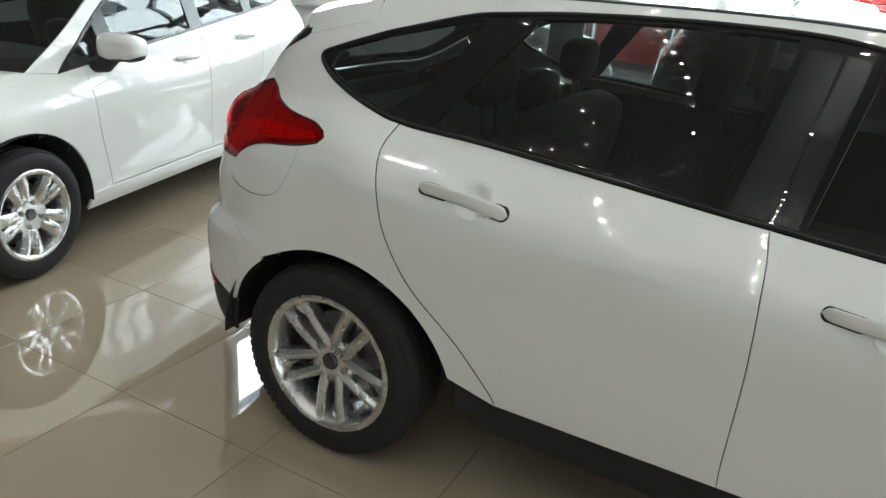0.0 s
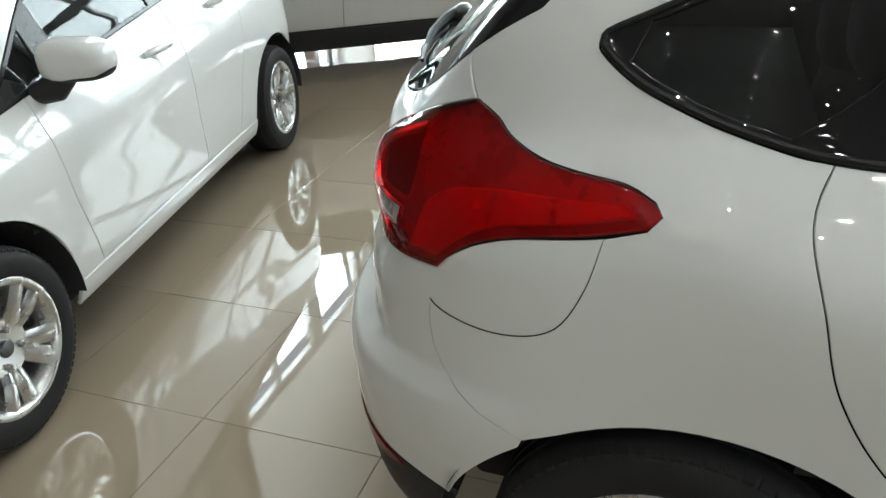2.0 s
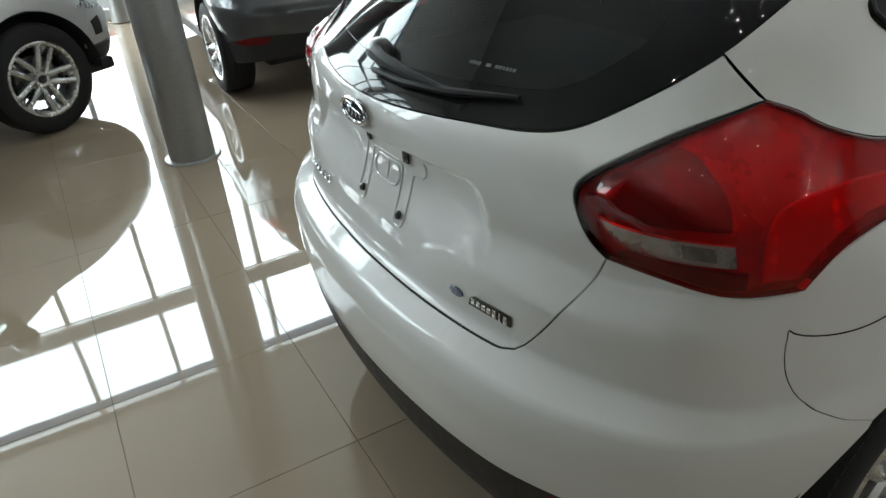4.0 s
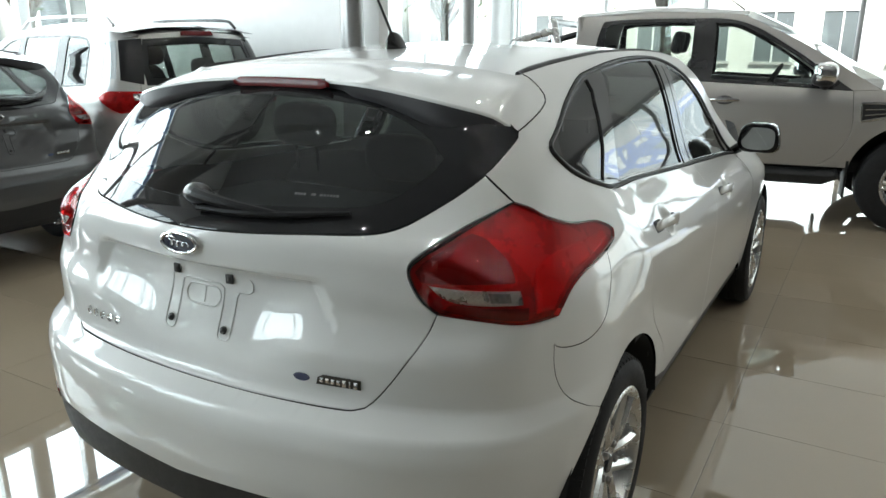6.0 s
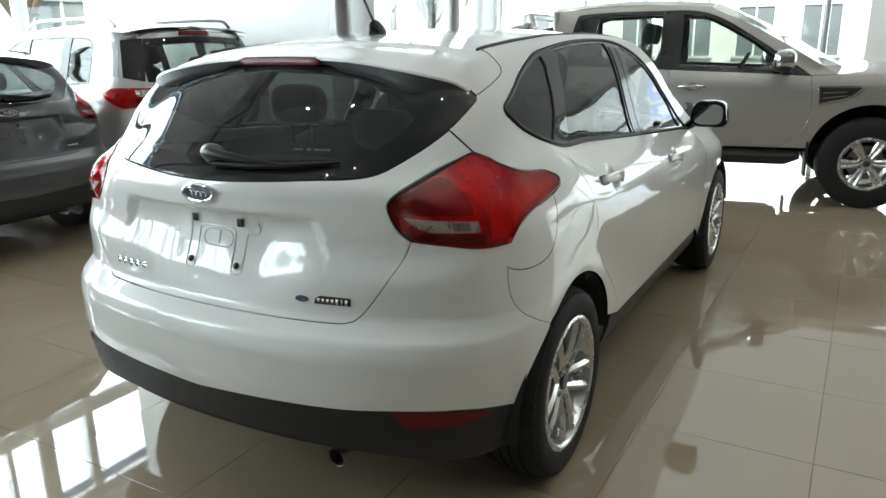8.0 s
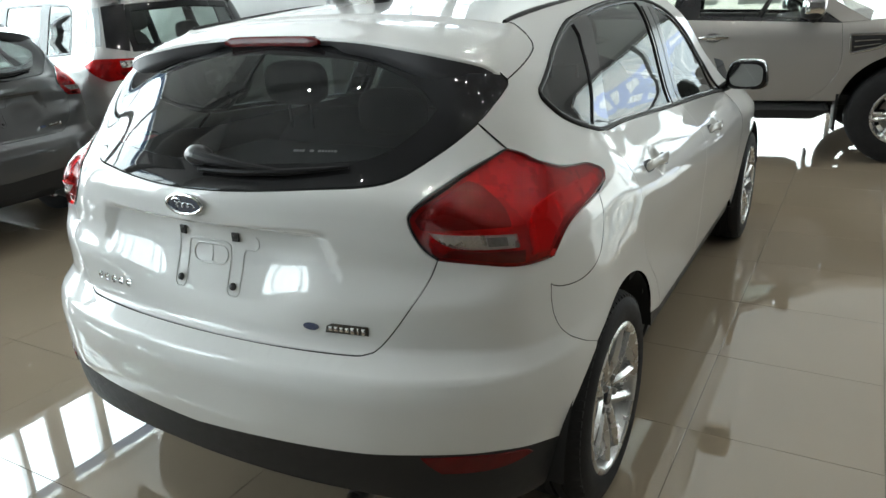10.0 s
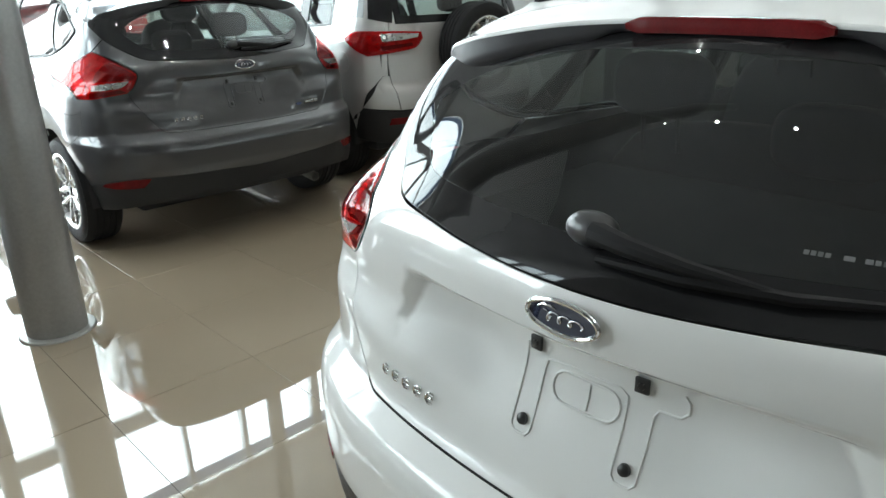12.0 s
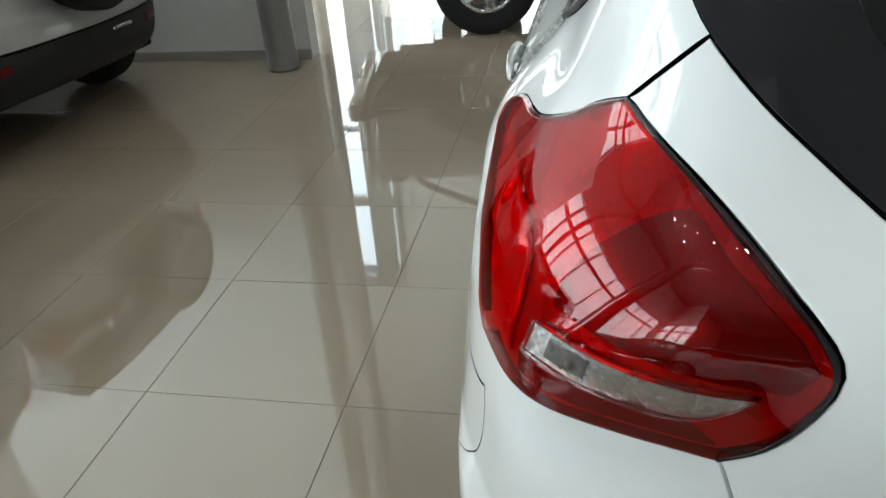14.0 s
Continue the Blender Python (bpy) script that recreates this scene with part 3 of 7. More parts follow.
column(-7.7, -.38, .10, False)
column(-7.7, 2.92, .11, False)
column(-4.3, 8.6, .12, False)

# downlights in the ceiling
first = None
for i in range(14):
    for j in range(5):
        x, y = -4.6 + 1.55 * i, -3.6 + 2.5 * j
        if x < 1 and j == 0:
            continue
        if first is None:
            first = new("ceiling_light")
            tagged(first, "small round recessed ceiling spotlight, lit", "ceiling light", "ceiling spotlights")
            part("frame", lathe([(0, .070), (-.012, .067), (-.014, .040), (0, .036)], 24, "z", True), ALU, first)
            part("diffuser", lathe([(-.004, .036), (-.006, .001)], 24, "z"), LED, first)
            first.matrix_basis = pose(x, y, Z_C - .002)
        else:
            copy_thing(first, pose(x, y, Z_C - .002))
copy_thing(first, pose(.1, -8.2, Z_C - .002))


# ---- outlines on the hatchback's skin, right-hand side: way round s, height z ----
LAMP_TOP = [(0.921, 1.148), (0.983, 1.1303), (1.029, 1.1123), (1.117, 1.0896), (1.189, 1.0749), (1.264, 1.0582), (1.313, 1.0365)]
LAMP_END = [(1.313, 1.0365), (1.326, 1.0207), (1.305, 1.0049)]
LAMP_LOW = [(1.305, 1.0049), (1.216, 1.0014), (1.124, 0.9981), (1.063, 0.9854), (1.022, 0.9627), (0.995, 0.9312)]
LAMP_BOT = [(0.995, 0.9312), (0.864, 0.927), (0.76, 0.934), (0.665, 0.942)]
LAMP_IN = [(0.665, 0.942), (0.639, 0.965), (0.627, 1.0), (0.634, 1.034), (0.676, 1.063), (0.794, 1.112), (0.921, 1.148)]
FLAP = [(0.984, 0.9286), (0.985, 0.8715), (1.046, 0.8458), (1.125, 0.8398), (1.185, 0.8632), (1.22, 0.928), (1.24, 0.9985)]
TIP = [(1.126, 1.2596), (1.11, 1.2525), (1.105, 1.242), (1.113, 1.2287), (1.125, 1.2209)]
BELT = [(1.125, 1.2209), (1.164, 1.2014), (1.245, 1.165), (1.358, 1.1252), (1.473, 1.1041), (1.569, 1.0967), (1.761, 1.0844), (1.955, 1.0698), (2.359, 1.0394), (2.762, 1.0114), (3.187, 0.9814), (3.4, 0.962)]
ARCH_TOP = [(1.126, 1.2596), (1.241, 1.3014), (1.358, 1.338), (1.576, 1.384), (1.83, 1.416), (2.079, 1.434), (2.331, 1.441), (2.537, 1.437), (2.70, 1.413), (2.85, 1.366), (3.03, 1.275), (3.21, 1.145), (3.4, 0.962)]
REAR_DOOR_GAP = [(1.535, 1.0984), (1.523, 1.0317), (1.548, 0.941), (1.588, 0.8106), (1.674, 0.6786), (1.828, 0.5456), (1.94, 0.42), (1.958, 0.385)]
PILLAR_GAP = [(2.519, 1.0279), (2.535, 0.9361), (2.548, 0.73), (2.548, 0.456), (2.551, 0.385)]
FRONT_DOOR_GAP = [(3.40, .962), (3.46, .90), (3.50, .80), (3.50, .60), (3.46, .385)]
BUMPER_SEAM = [(0.987, 0.8715), (0.984, 0.8223), (0.989, 0.7619), (1.013, 0.7121), (1.085, 0.668), (1.165, 0.625)]
SKIRT = curve([(0, .450), (.22, .461), (.50, .471), (.66, .477), (.82, .472), (.93, .452), (1.08, .412), (1.2, .385)])
GATE_LOW = [(0, 0.698), (0.25, 0.699), (0.44, 0.701), (0.495, 0.706), (0.528, 0.726), (0.592, 0.815), (0.665, 0.942)]
GLASS_LOW = [(0, 1.067), (0.104, 1.068), (0.215, 1.072), (0.356, 1.079), (0.52, 1.089), (0.632, 1.11), (0.746, 1.159), (0.836, 1.207)]
GLASS_SIDE = [(0.836, 1.207), (0.895, 1.243), (0.967, 1.2826)]
GLASS_TOP = [(.958, 1.287), (.868, 1.328), (.622, 1.369), (.289, 1.382), (0, 1.385)]
SPOILER_GAP = [(0.958, 1.287), (1.036, 1.307), (1.125, 1.328), (1.178, 1.344), (1.19, 1.358), (1.172, 1.378), (1.13, 1.401), (1.085, 1.4105)]
Y2S = S_C - YC


def wheel_cut(y0, a=.43, b=.395, z0=.31, low=.20, n=40, front=False):
    """The wheel arch's rim from its rear foot over the top to its front foot."""
    t0 = math.asin((low - z0) / b)
    t = np.linspace(math.pi - t0, t0, n)
    y, z = y0 + a * np.cos(t), z0 + b * np.sin(t)
    s = y + Y2S if front else s_of_y(y, z)
    return np.stack([s, z], -1)


def part_of(line, a, b):
    """The stretch of a line between two ways round."""
    p = np.array(line, float)
    keep = [tuple(q) for q in p if min(a, b) < q[0] < max(a, b)]
    ends = [(v, float(np.interp(v, p[:, 0], p[:, 1]))) for v in (a, b)]
    return [ends[0], *(keep if a < b else keep[::-1]), ends[1]]


def both(half):
    """A closed line from its right half, which runs from the middle below to the middle above."""
    h = np.asarray(half, float)
    return np.vstack([h, (h * (-1, 1))[::-1][1:-1]]) if abs(h[0, 0]) < 1e-9 and abs(h[-1, 0]) < 1e-9 else np.vstack([h, (h * (-1, 1))[::-1]])


def half_line(*lines, step=.014):
    out = [smooth_line(p, step)[:-1] for p in lines[:-1]] + [smooth_line(lines[-1], step)]
    return np.vstack(out)


def on_skin(proud=0.0):
    def place(p, depth):
        s, z = p[:, 0], p[:, 1]
        return skin(s, z) - skin_normal(s, z) * (np.asarray(depth) - proud)[..., None] if np.ndim(depth) else skin(s, z) - skin_normal(s, z) * (depth - proud)
    return place


def coons(left, right, low, high, nu, nv):
    """A soft patch between four 3D edges, as grids of points."""
    def at(c, n):
        c = smooth_line(c, .01)
        d = np.concatenate([[0], np.cumsum(np.linalg.norm(np.diff(c, axis=0), axis=1))])
        t = np.linspace(0, d[-1], n)
        return np.stack([np.interp(t, d, c[:, k]) for k in range(3)], -1)
    l, r, b, t = at(left, nv), at(right, nv), at(low, nu), at(high, nu)
    u, v = np.linspace(0, 1, nu)[None, :, None], np.linspace(0, 1, nv)[:, None, None]
    return ((1 - v) * b[None] + v * t[None] + (1 - u) * l[:, None] + u * r[:, None]
            - (1 - u) * (1 - v) * b[0] - u * (1 - v) * b[-1] - (1 - u) * v * t[0] - u * v * t[-1])


def grid_mesh(name, g, flip=False):
    n, m = g.shape[:2]
    k = np.arange(n * m).reshape(n, m)
    f = np.stack([k[:-1, :-1], k[:-1, 1:], k[1:, 1:], k[1:, :-1]], -1).reshape(-1, 4)
    return mesh_of(name, g.reshape(-1, 3), f[:, ::-1] if flip else f)


def thick(ob, t, offset=-1):
    mod = ob.modifiers.new("thickness", "SOLIDIFY")
    mod.thickness, mod.offset = t, offset
    return ob


# ---- wheels: axle along x, outer face at x = 0, towards +x ----
def tyre_bm(radius, rim, width, seg=64):
    w = width
    prof = [(-.012, rim - .008), (.0, rim + .004), (.004, rim + .02), (.006, (rim + radius) / 2), (.001, radius - .03), (-.012, radius - .010), (-.03, radius - .002)]
    for g in (-.055, -.09, -.125, -.16):
        prof += [(g + .006, radius), (g + .004, radius - .007), (g - .004, radius - .007), (g - .006, radius)]
    prof += [(-w + .03, radius - .002), (-w + .012, radius - .010), (-w, radius - .03), (-w - .004, (rim + radius) / 2), (-w + .004, rim + .01), (-w + .012, rim - .008)]
    return lathe(prof, seg, "x", close=True)


def spoke_bm(r0, r1, a0, a1, w0, w1, x0, x1, depth):
    """One bevelled spoke from the hub (r0, angle a0) to the rim (r1, angle a1)."""
    bm = bmesh.new()
    n, rows = 7, []
    y0, z0, y1, z1 = r0 * math.cos(a0), r0 * math.sin(a0), r1 * math.cos(a1), r1 * math.sin(a1)
    d = math.hypot(y1 - y0, z1 - z0)
    c, s = (y1 - y0) / d, (z1 - z0) / d
    for k in range(n):
        t = k / (n - 1)
        yy, zz, w = y0 + (y1 - y0) * t, z0 + (z1 - z0) * t, w0 + (w1 - w0) * t
        x = x0 + (x1 - x0) * t + .006 * math.sin(math.pi * t)
        row = []
        for off, dx in ((-.5, -depth), (-.5, -.010), (-.10, 0), (.10, 0), (.5, -.010), (.5, -depth)):
            row.append(bm.verts.new((x + dx, yy - off * w * s, zz + off * w * c)))
        rows.append(row)
    for p, q in zip(rows, rows[1:]):
        for k in range(6):
            bm.faces.new((p[k], p[(k + 1) % 6], q[(k + 1) % 6], q[k]))
    bm.faces.new(rows[0][::-1]), bm.faces.new(rows[-1])
    return bm


def make_wheel(car, pos, right=True, radius=.322, rim=.226, width=.215, style="twin", turn=0.0, paint=None):
    """A wheel as a part of its car: tyre, rim, spokes, hub cap, nuts and brake disc."""
    hub = new("wheel")
    hub.parent = car
    hub.matrix_basis = pose(*pos) @ (Matrix.Identity(4) if right else pose(0, 0, 0, 0, 0, 180)) @ pose(0, 0, 0, turn)
    part("tyre", tyre_bm(radius, rim, width), RUBBER, hub, "black rubber tyre")
    tread = bmesh.new()
    for k in range(72):
        a = 2 * math.pi * k / 72
        turned = Matrix.Rotation(a, 4, "X")
        for x0, x1, r in ((-.030, -.006, radius - .0035),):
            v = [tread.verts.new(turned @ Vector(q)) for q in ((x0, -.009, r - .022), (x1, -.009, r - .022), (x1, .009, r - .022), (x0, .009, r - .022),
                                                              (x0, -.009, r + .002), (x1, -.009, r - .009), (x1, .009, r - .009), (x0, .009, r + .002))]
            for f in ((4, 5, 6, 7), (0, 1, 5, 4), (1, 2, 6, 5), (2, 3, 7, 6), (3, 0, 4, 7)):
                tread.faces.new([v[q] for q in f])
    part("tread", tread, RUBBER, hub, "", 0)
    barrel = [(-.190, rim - .006), (-.186, rim - .020), (-.10, rim - .036), (-.05, rim - .040), (-.022, rim - .024), (-.006, rim - .020),
              (.002, rim - .012), (.004, rim - .004), (.0, rim + .004), (-.006, rim + .003), (-.02, rim - .010), (-.1, rim - .02), (-.186, rim - .006)]
    part("rim", lathe(barrel, 64, "x", close=True), ALLOY, hub, "silver alloy rim", 50)
    n = 6 if style == "six" else 5
    for k in range(n):
        a = 2 * math.pi * k / n + math.pi / 2
        if style == "twin":
            b = join(spoke_bm(.044, rim - .010, a - .58, a - .205, .034, .033, -.026, -.004, .050),
                     spoke_bm(.044, rim - .010, a + .58, a + .205, .034, .033, -.026, -.004, .050),
                     spoke_bm(.150, rim - .012, a, a, .002, .050, -.050, -.018, .016))
        elif style == "split":
            b = join(spoke_bm(.075, rim - .008, a - .24, a - .205, .048, .060, -.020, -.004, .040),
                     spoke_bm(.075, rim - .008, a + .24, a + .205, .048, .060, -.020, -.004, .040),
                     spoke_bm(.060, rim * .62, a, a, .080, .050, -.027, -.018, .034))
        elif style == "six":
            b = join(spoke_bm(.055, rim - .010, a - .22, a - .125, .030, .030, -.022, -.004, .044),
                     spoke_bm(.055, rim - .010, a + .22, a + .125, .030, .030, -.022, -.004, .044),
                     spoke_bm(.060, rim - .020, a, a, .030, .040, -.034, -.016, .024))
        else:
            b = join(spoke_bm(.045, rim - .016, a, a - .10, .055, .052, -.030, -.010, .036),
                     spoke_bm(.045, rim - .016, a + .2, a + .42, .028, .030, -.034, -.012, .030))
        part("spoke", b, ALLOY, hub, "", 30)
    plate = .018 if style == "split" else 0
    part("hub", lathe([(-.075, .075 + plate), (-.042, .078 + plate), (-.030 + plate * .3, .066 + plate), (-.028, .036), (-.030, .001)], 40, "x"), ALLOY, hub, "", 30)
    part("hub_cap", lathe([(-.032, .029), (-.024, .028), (-.020, .024), (-.019, .001)], 32, "x"), HUB_DARK if paint is None else paint, hub, "dark round hub cap", 30)
    nuts = {"split": 4, "six": 6}.get(style, 5)
    for k in range(nuts):
        a = 2 * math.pi * (k + (0 if style == "twin" else .5)) / nuts + math.pi / 2
        part("wheel_nut", moved(lathe([(-.04, .012), (-.020, .012), (-.016, .008), (-.016, .001)], 6, "x"), Matrix.Translation((0, .056 * math.cos(a), .056 * math.sin(a)))), DISC, hub, "", 20)
    part("brake_disc", lathe([(-.115, .145), (-.115, .05), (-.09, .05), (-.09, .145)], 40, "x", close=True), DISC, hub, "dull steel brake disc", 30)
    part("brake_caliper", moved(box(-.13, -.075, -.05, .05, .095, .155, .012), pose(0, 0, 0, 60)), DARK, hub)
    return hub


def lamp_pair(car, side):
    """A tail lamp: red lens over reflectors, a clear reversing strip and a black line for gasket and shaded gap."""
    mir = side < 0
    lamp = new("tail_lamp")
    lamp.parent = car
    tagged(lamp, "red wrap-around tail lamp with a clear reversing strip")
    rim = loop(LAMP_TOP, LAMP_END, LAMP_LOW, LAMP_BOT, LAMP_IN, step=.010)
    strip = loop([(.668, 1.006), (.76, .999), (.88, .994)], [(.88, .994), (.882, .967)], [(.882, .967), (.78, .968), (.72, .972), (.688, .984), (.668, 1.006)], step=.01)

    def bulge(p, depth):
        s, z = p[:, 0], p[:, 1]
        up = .003 * ramp(.62, .70, s) + .002 * ramp(.93, .96, z)
        rim_s = np.interp(z, [.965, 1.0, 1.034, 1.063, 1.112, 1.148], [.639, .627, .634, .676, .794, .921])
        up = up + .022 * np.exp(-(((s - .75) / .090) ** 2)) * np.exp(-(((z - 1.030) / .060) ** 2)) * ramp(.0, .075, s - rim_s) * ramp(.932, .985, z)
        return skin(s, z) + skin_normal(s, z) * (up - depth)[:, None]

    def inner_face(p, depth):
        """The reflector behind the lens, a thumb's width below it, with a raised band towards the wing."""
        s, z = p[:, 0], p[:, 1]
        return bulge(p, depth + .015 - .004 * ramp(.90, .96, s) * ramp(.99, 1.03, z))
    put("lens", panel_mesh("lens", shrink(rim, .0016), [strip], .014, bulge, .012, .003, mirror=mir), RED_LENS, lamp, "glossy red lens")
    put("housing", panel_mesh("housing", shrink(rim, .001), [], .010, inner_face, -.006, .0005, mirror=mir), RED_IN, lamp)
    ang = np.linspace(0, 2 * np.pi, 52, endpoint=False)
    bowl = np.stack([.765 + .118 * np.cos(ang), 1.030 + .078 * np.sin(ang)], -1)
    bowl[:, 1] = np.minimum(bowl[:, 1], np.interp(bowl[:, 0], [.634, .676, .794, .921], [1.034, 1.063, 1.112, 1.148]) - .012)
    bowl[:, 1] = np.maximum(bowl[:, 1], 1.010)
    put("reflector_bowl", panel_mesh("reflector_bowl", bowl, [], .009, lambda p, d: inner_face(p, d - .002), .004, .0005, mirror=mir), RED_DEEP, lamp)
    chin = loop([(.672, .9485), (.76, .9405), (.864, .9335), (.905, .9335)], [(.905, .9335), (.905, .960)], [(.905, .960), (.78, .961), (.71, .966), (.672, .9485)], step=.01)
    put("lower_reflector", panel_mesh("lower_reflector", chin, [], .010, lambda p, d: inner_face(p, d - .003), .004, .001, mirror=mir), RED_DARK, lamp)
    # ribbed bar in the wing, its red brightened for a reflection in the lens
    band = loop([(.925, .945), (.930, 1.0), (.965, 1.036), (1.06, 1.052), (1.16, 1.048), (1.265, 1.036)], [(1.265, 1.036), (1.285, 1.020)],
                [(1.285, 1.020), (1.16, 1.014), (1.09, 1.010), (1.035, .990), (1.000, .962), (.985, .945)], step=.012)
    put("light_bar", panel_mesh("light_bar", band, [], .010, lambda p, d: inner_face(p, d - .006 - .0012 * np.sign(np.sin(p[:, 0] * 130))), .006, .004, mirror=mir), RED_BRIGHT, lamp)
    put("reversing_reflector", panel_mesh("reversing_reflector", shrink(strip, -.001), [], .0035, lambda p, d: bulge(p, d + .0065 - .0010 * ramp(.80, .815, p[:, 0]) + .0004 * np.sin(p[:, 0] * 1300) + .0012 * np.cos((p[:, 0] - .74) * 60)), .006, .002, mirror=mir), REFLECTOR, lamp)
    dim = loop([(.800, .9735), (.852, .9725)], [(.852, .9725), (.852, .9905)], [(.852, .9905), (.800, .9925)], [(.800, .9925), (.800, .9735)], step=.008)
    put("fog_reflector", panel_mesh("fog_reflector", dim, [], .006, lambda p, d: bulge(p, d + .0042 + .0006 * np.sign(np.sin(p[:, 0] * 420))), .003, .001, mirror=mir), EXHAUST, lamp, "dull ribbed inner reflector")
    put("reversing_lens", panel_mesh("reversing_lens", shrink(strip, .0005), [], .012, lambda p, d: bulge(p, d - .0008), .006, .001, mirror=mir), CLEAR_LENS, lamp, "clear ribbed reversing lens")
    put("gasket", panel_mesh("gasket", shrink(rim, .0003), [shrink(rim, .0018)], .012, on_skin(.0015), .02, .0008, mirror=mir), RED_DARK, lamp)
    # thin gasket, drawn wider in black for the shade in the tailgate gap
    inner = loop(LAMP_IN, [(.920, 1.1460), (.796, 1.1088), (.6788, 1.0600), (.6375, 1.0325), (.6310, 1.0), (.6425, .966), (.6678, .9440)], step=.008)
    put("inner_gasket", panel_mesh("inner_gasket", inner, [], .008, on_skin(.0025), .02, .0008, mirror=mir), GLOSS_BLACK, lamp)
    return lamp


def on_tail(s, z, proud=.001, lean=0.0):
    """The pose of a thing stuck to the tail: its x to the right, its y up along the skin, its z outwards."""
    p, n = skin(s, z), skin_normal(s, z)
    n = Vector(n)
    x = Vector(skin(s + .01, z)) - Vector(skin(s - .01, z))
    x.normalize()
    y = n.cross(x)
    m = Matrix((x, y, n)).transposed().to_4x4()
    m.translation = Vector(p) + n * proud
    return m @ pose(0, 0, 0, 0, 0, lean)


def oval(a, b, n=48):
    return [(a * math.cos(2 * math.pi * k / n), b * math.sin(2 * math.pi * k / n)) for k in range(n)]


def make_hatchback(paint, label):
    car = new("car")
    tagged(car, label, "car")
    st = .022
    gap = .0008

    def panel(name, outer, holes=(), mat=paint, proud=0.0, step=st, lip=.012, sides=(1, -1), lab="", parent=car, soft=.0016, gap=gap):
        out = []
        for side in sides:
            me = panel_mesh(name, shrink(outer, gap), [shrink(h, -gap) for h in holes], step, on_skin(proud), lip, soft, mirror=side < 0)
            out.append(put(name, me, mat, parent, lab))
        return out

    # bumper, skirt, tailgate
    arch = wheel_cut(.015)
    cut = arch[(arch[:, 1] < .625) & (arch[:, 0] < 1.2)]
    foot = cut[cut[:, 1] > .405]
    low = np.array([(s, float(SKIRT(s))) for s in np.linspace(0, float(foot[0, 0]) - .01, 60)])
    half = np.vstack([low, foot, smooth_line(BUMPER_SEAM[::-1])[:-1], smooth_line([FLAP[1], FLAP[0]])[:-1],
                      [(.991, .9285)], smooth_line(LAMP_BOT[1:])[:-1], smooth_line(GATE_LOW[::-1])])
    panel("rear_bumper", both(half), sides=(1,), step=st * .85, gap=.0003, soft=.0007)
    top = [(s, float(SKIRT(s))) for s in np.linspace(0, 1.045, 50)]
    half = np.vstack([smooth_line([(0, .350), (.3, .346), (.5, .336), (.8, .303), (.985, .285)])[:-1], smooth_line([(.985, .285), (1.012, .34), (1.045, float(SKIRT(1.045)))])[:-1], np.array(top)[::-1]])
    panel("bumper_skirt", both(half), mat=BLACK, sides=(1,), step=.03, lab="textured black lower bumper")
    refl = loop([(.652, .470), (.78, .469), (.90, .453), (.932, .434)], [(.932, .434), (.87, .424), (.80, .419), (.70, .420)], [(.70, .420), (.67, .445), (.652, .470)], step=.012)
    panel("reflector", refl, mat=RED_PLASTIC, proud=.004, step=.02, lab="red bumper reflector")
    half = half_line(GATE_LOW, LAMP_IN, [(.921, 1.148), (.836, 1.207)], GLASS_LOW[::-1])
    panel("tailgate", both(half), sides=(1,), step=st * .72, gap=.0028)
    half = half_line(GLASS_LOW, GLASS_SIDE, GLASS_TOP)
    pane = both(half)
    seen = both(half_line([(0, 1.118), (.3, 1.124), (.50, 1.134), (.60, 1.158)], [(.60, 1.158), (.68, 1.205), (.715, 1.238)], [(.715, 1.238), (.64, 1.280), (.48, 1.322), (.3, 1.344), (0, 1.354)]))
    gate_glass = new("rear_window")
    gate_glass.parent = car
    tagged(gate_glass, "dark tinted rear window with a black border")
    panel("glass_border", pane, [seen], FRIT, .001, step=.03, lip=.003, sides=(1,), parent=gate_glass, soft=.0003, gap=.0002)
    panel("pane", seen, (), REAR_GLASS, .001, step=.03, lip=.001, sides=(1,), parent=gate_glass, soft=.0002, gap=.0001)

    # body side with roof rail and pillars
    roof_s = np.linspace(1.085, 2.93, 60)
    rail = np.stack([roof_s, ROOF_SIDE(skin(roof_s, 1.41)[:, 1])], -1)
    rear_cut = arch[(arch[:, 1] >= .625) | (arch[:, 0] > 1.3)]
    rear_cut = rear_cut[rear_cut[:, 1] > .386]
    side = np.vstack([
        smooth_line([(.921, 1.148), (.836, 1.207)])[:-1], smooth_line(GLASS_SIDE)[:-1],
        smooth_line([*SPOILER_GAP[:-1], tuple(rail[0])])[:-1],
        rail[:-1], smooth_line([tuple(rail[-1]), (3.12, 1.325), (3.42, 1.125), (3.66, .985)])[:-1], smooth_line([(3.66, .985), (3.40, .962)])[:-1],
        smooth_line(ARCH_TOP[::-1])[:-1], smooth_line(TIP, .006)[:-1], smooth_line(part_of(BELT, 1.125, 1.535))[:-1], smooth_line(REAR_DOOR_GAP)[:-1],
        smooth_line([REAR_DOOR_GAP[-1], tuple(rear_cut[-1])])[:-1], rear_cut[::-1][:-1], smooth_line([(1.165, .625), *BUMPER_SEAM[::-1][1:]])[:-1],
        smooth_line(FLAP)[:-1], smooth_line([FLAP[-1], LAMP_LOW[0]])[:-1], smooth_line(LAMP_END[::-1])[:-1], smooth_line(LAMP_TOP[::-1])[:-1]])
    panel("body_side", side, gap=.0004, soft=.0009)
    panel("fuel_flap", loop(FLAP, [FLAP[-1], (1.124, .9966), (1.063, .9835), (1.022, .961), FLAP[0]]), sides=(1,))
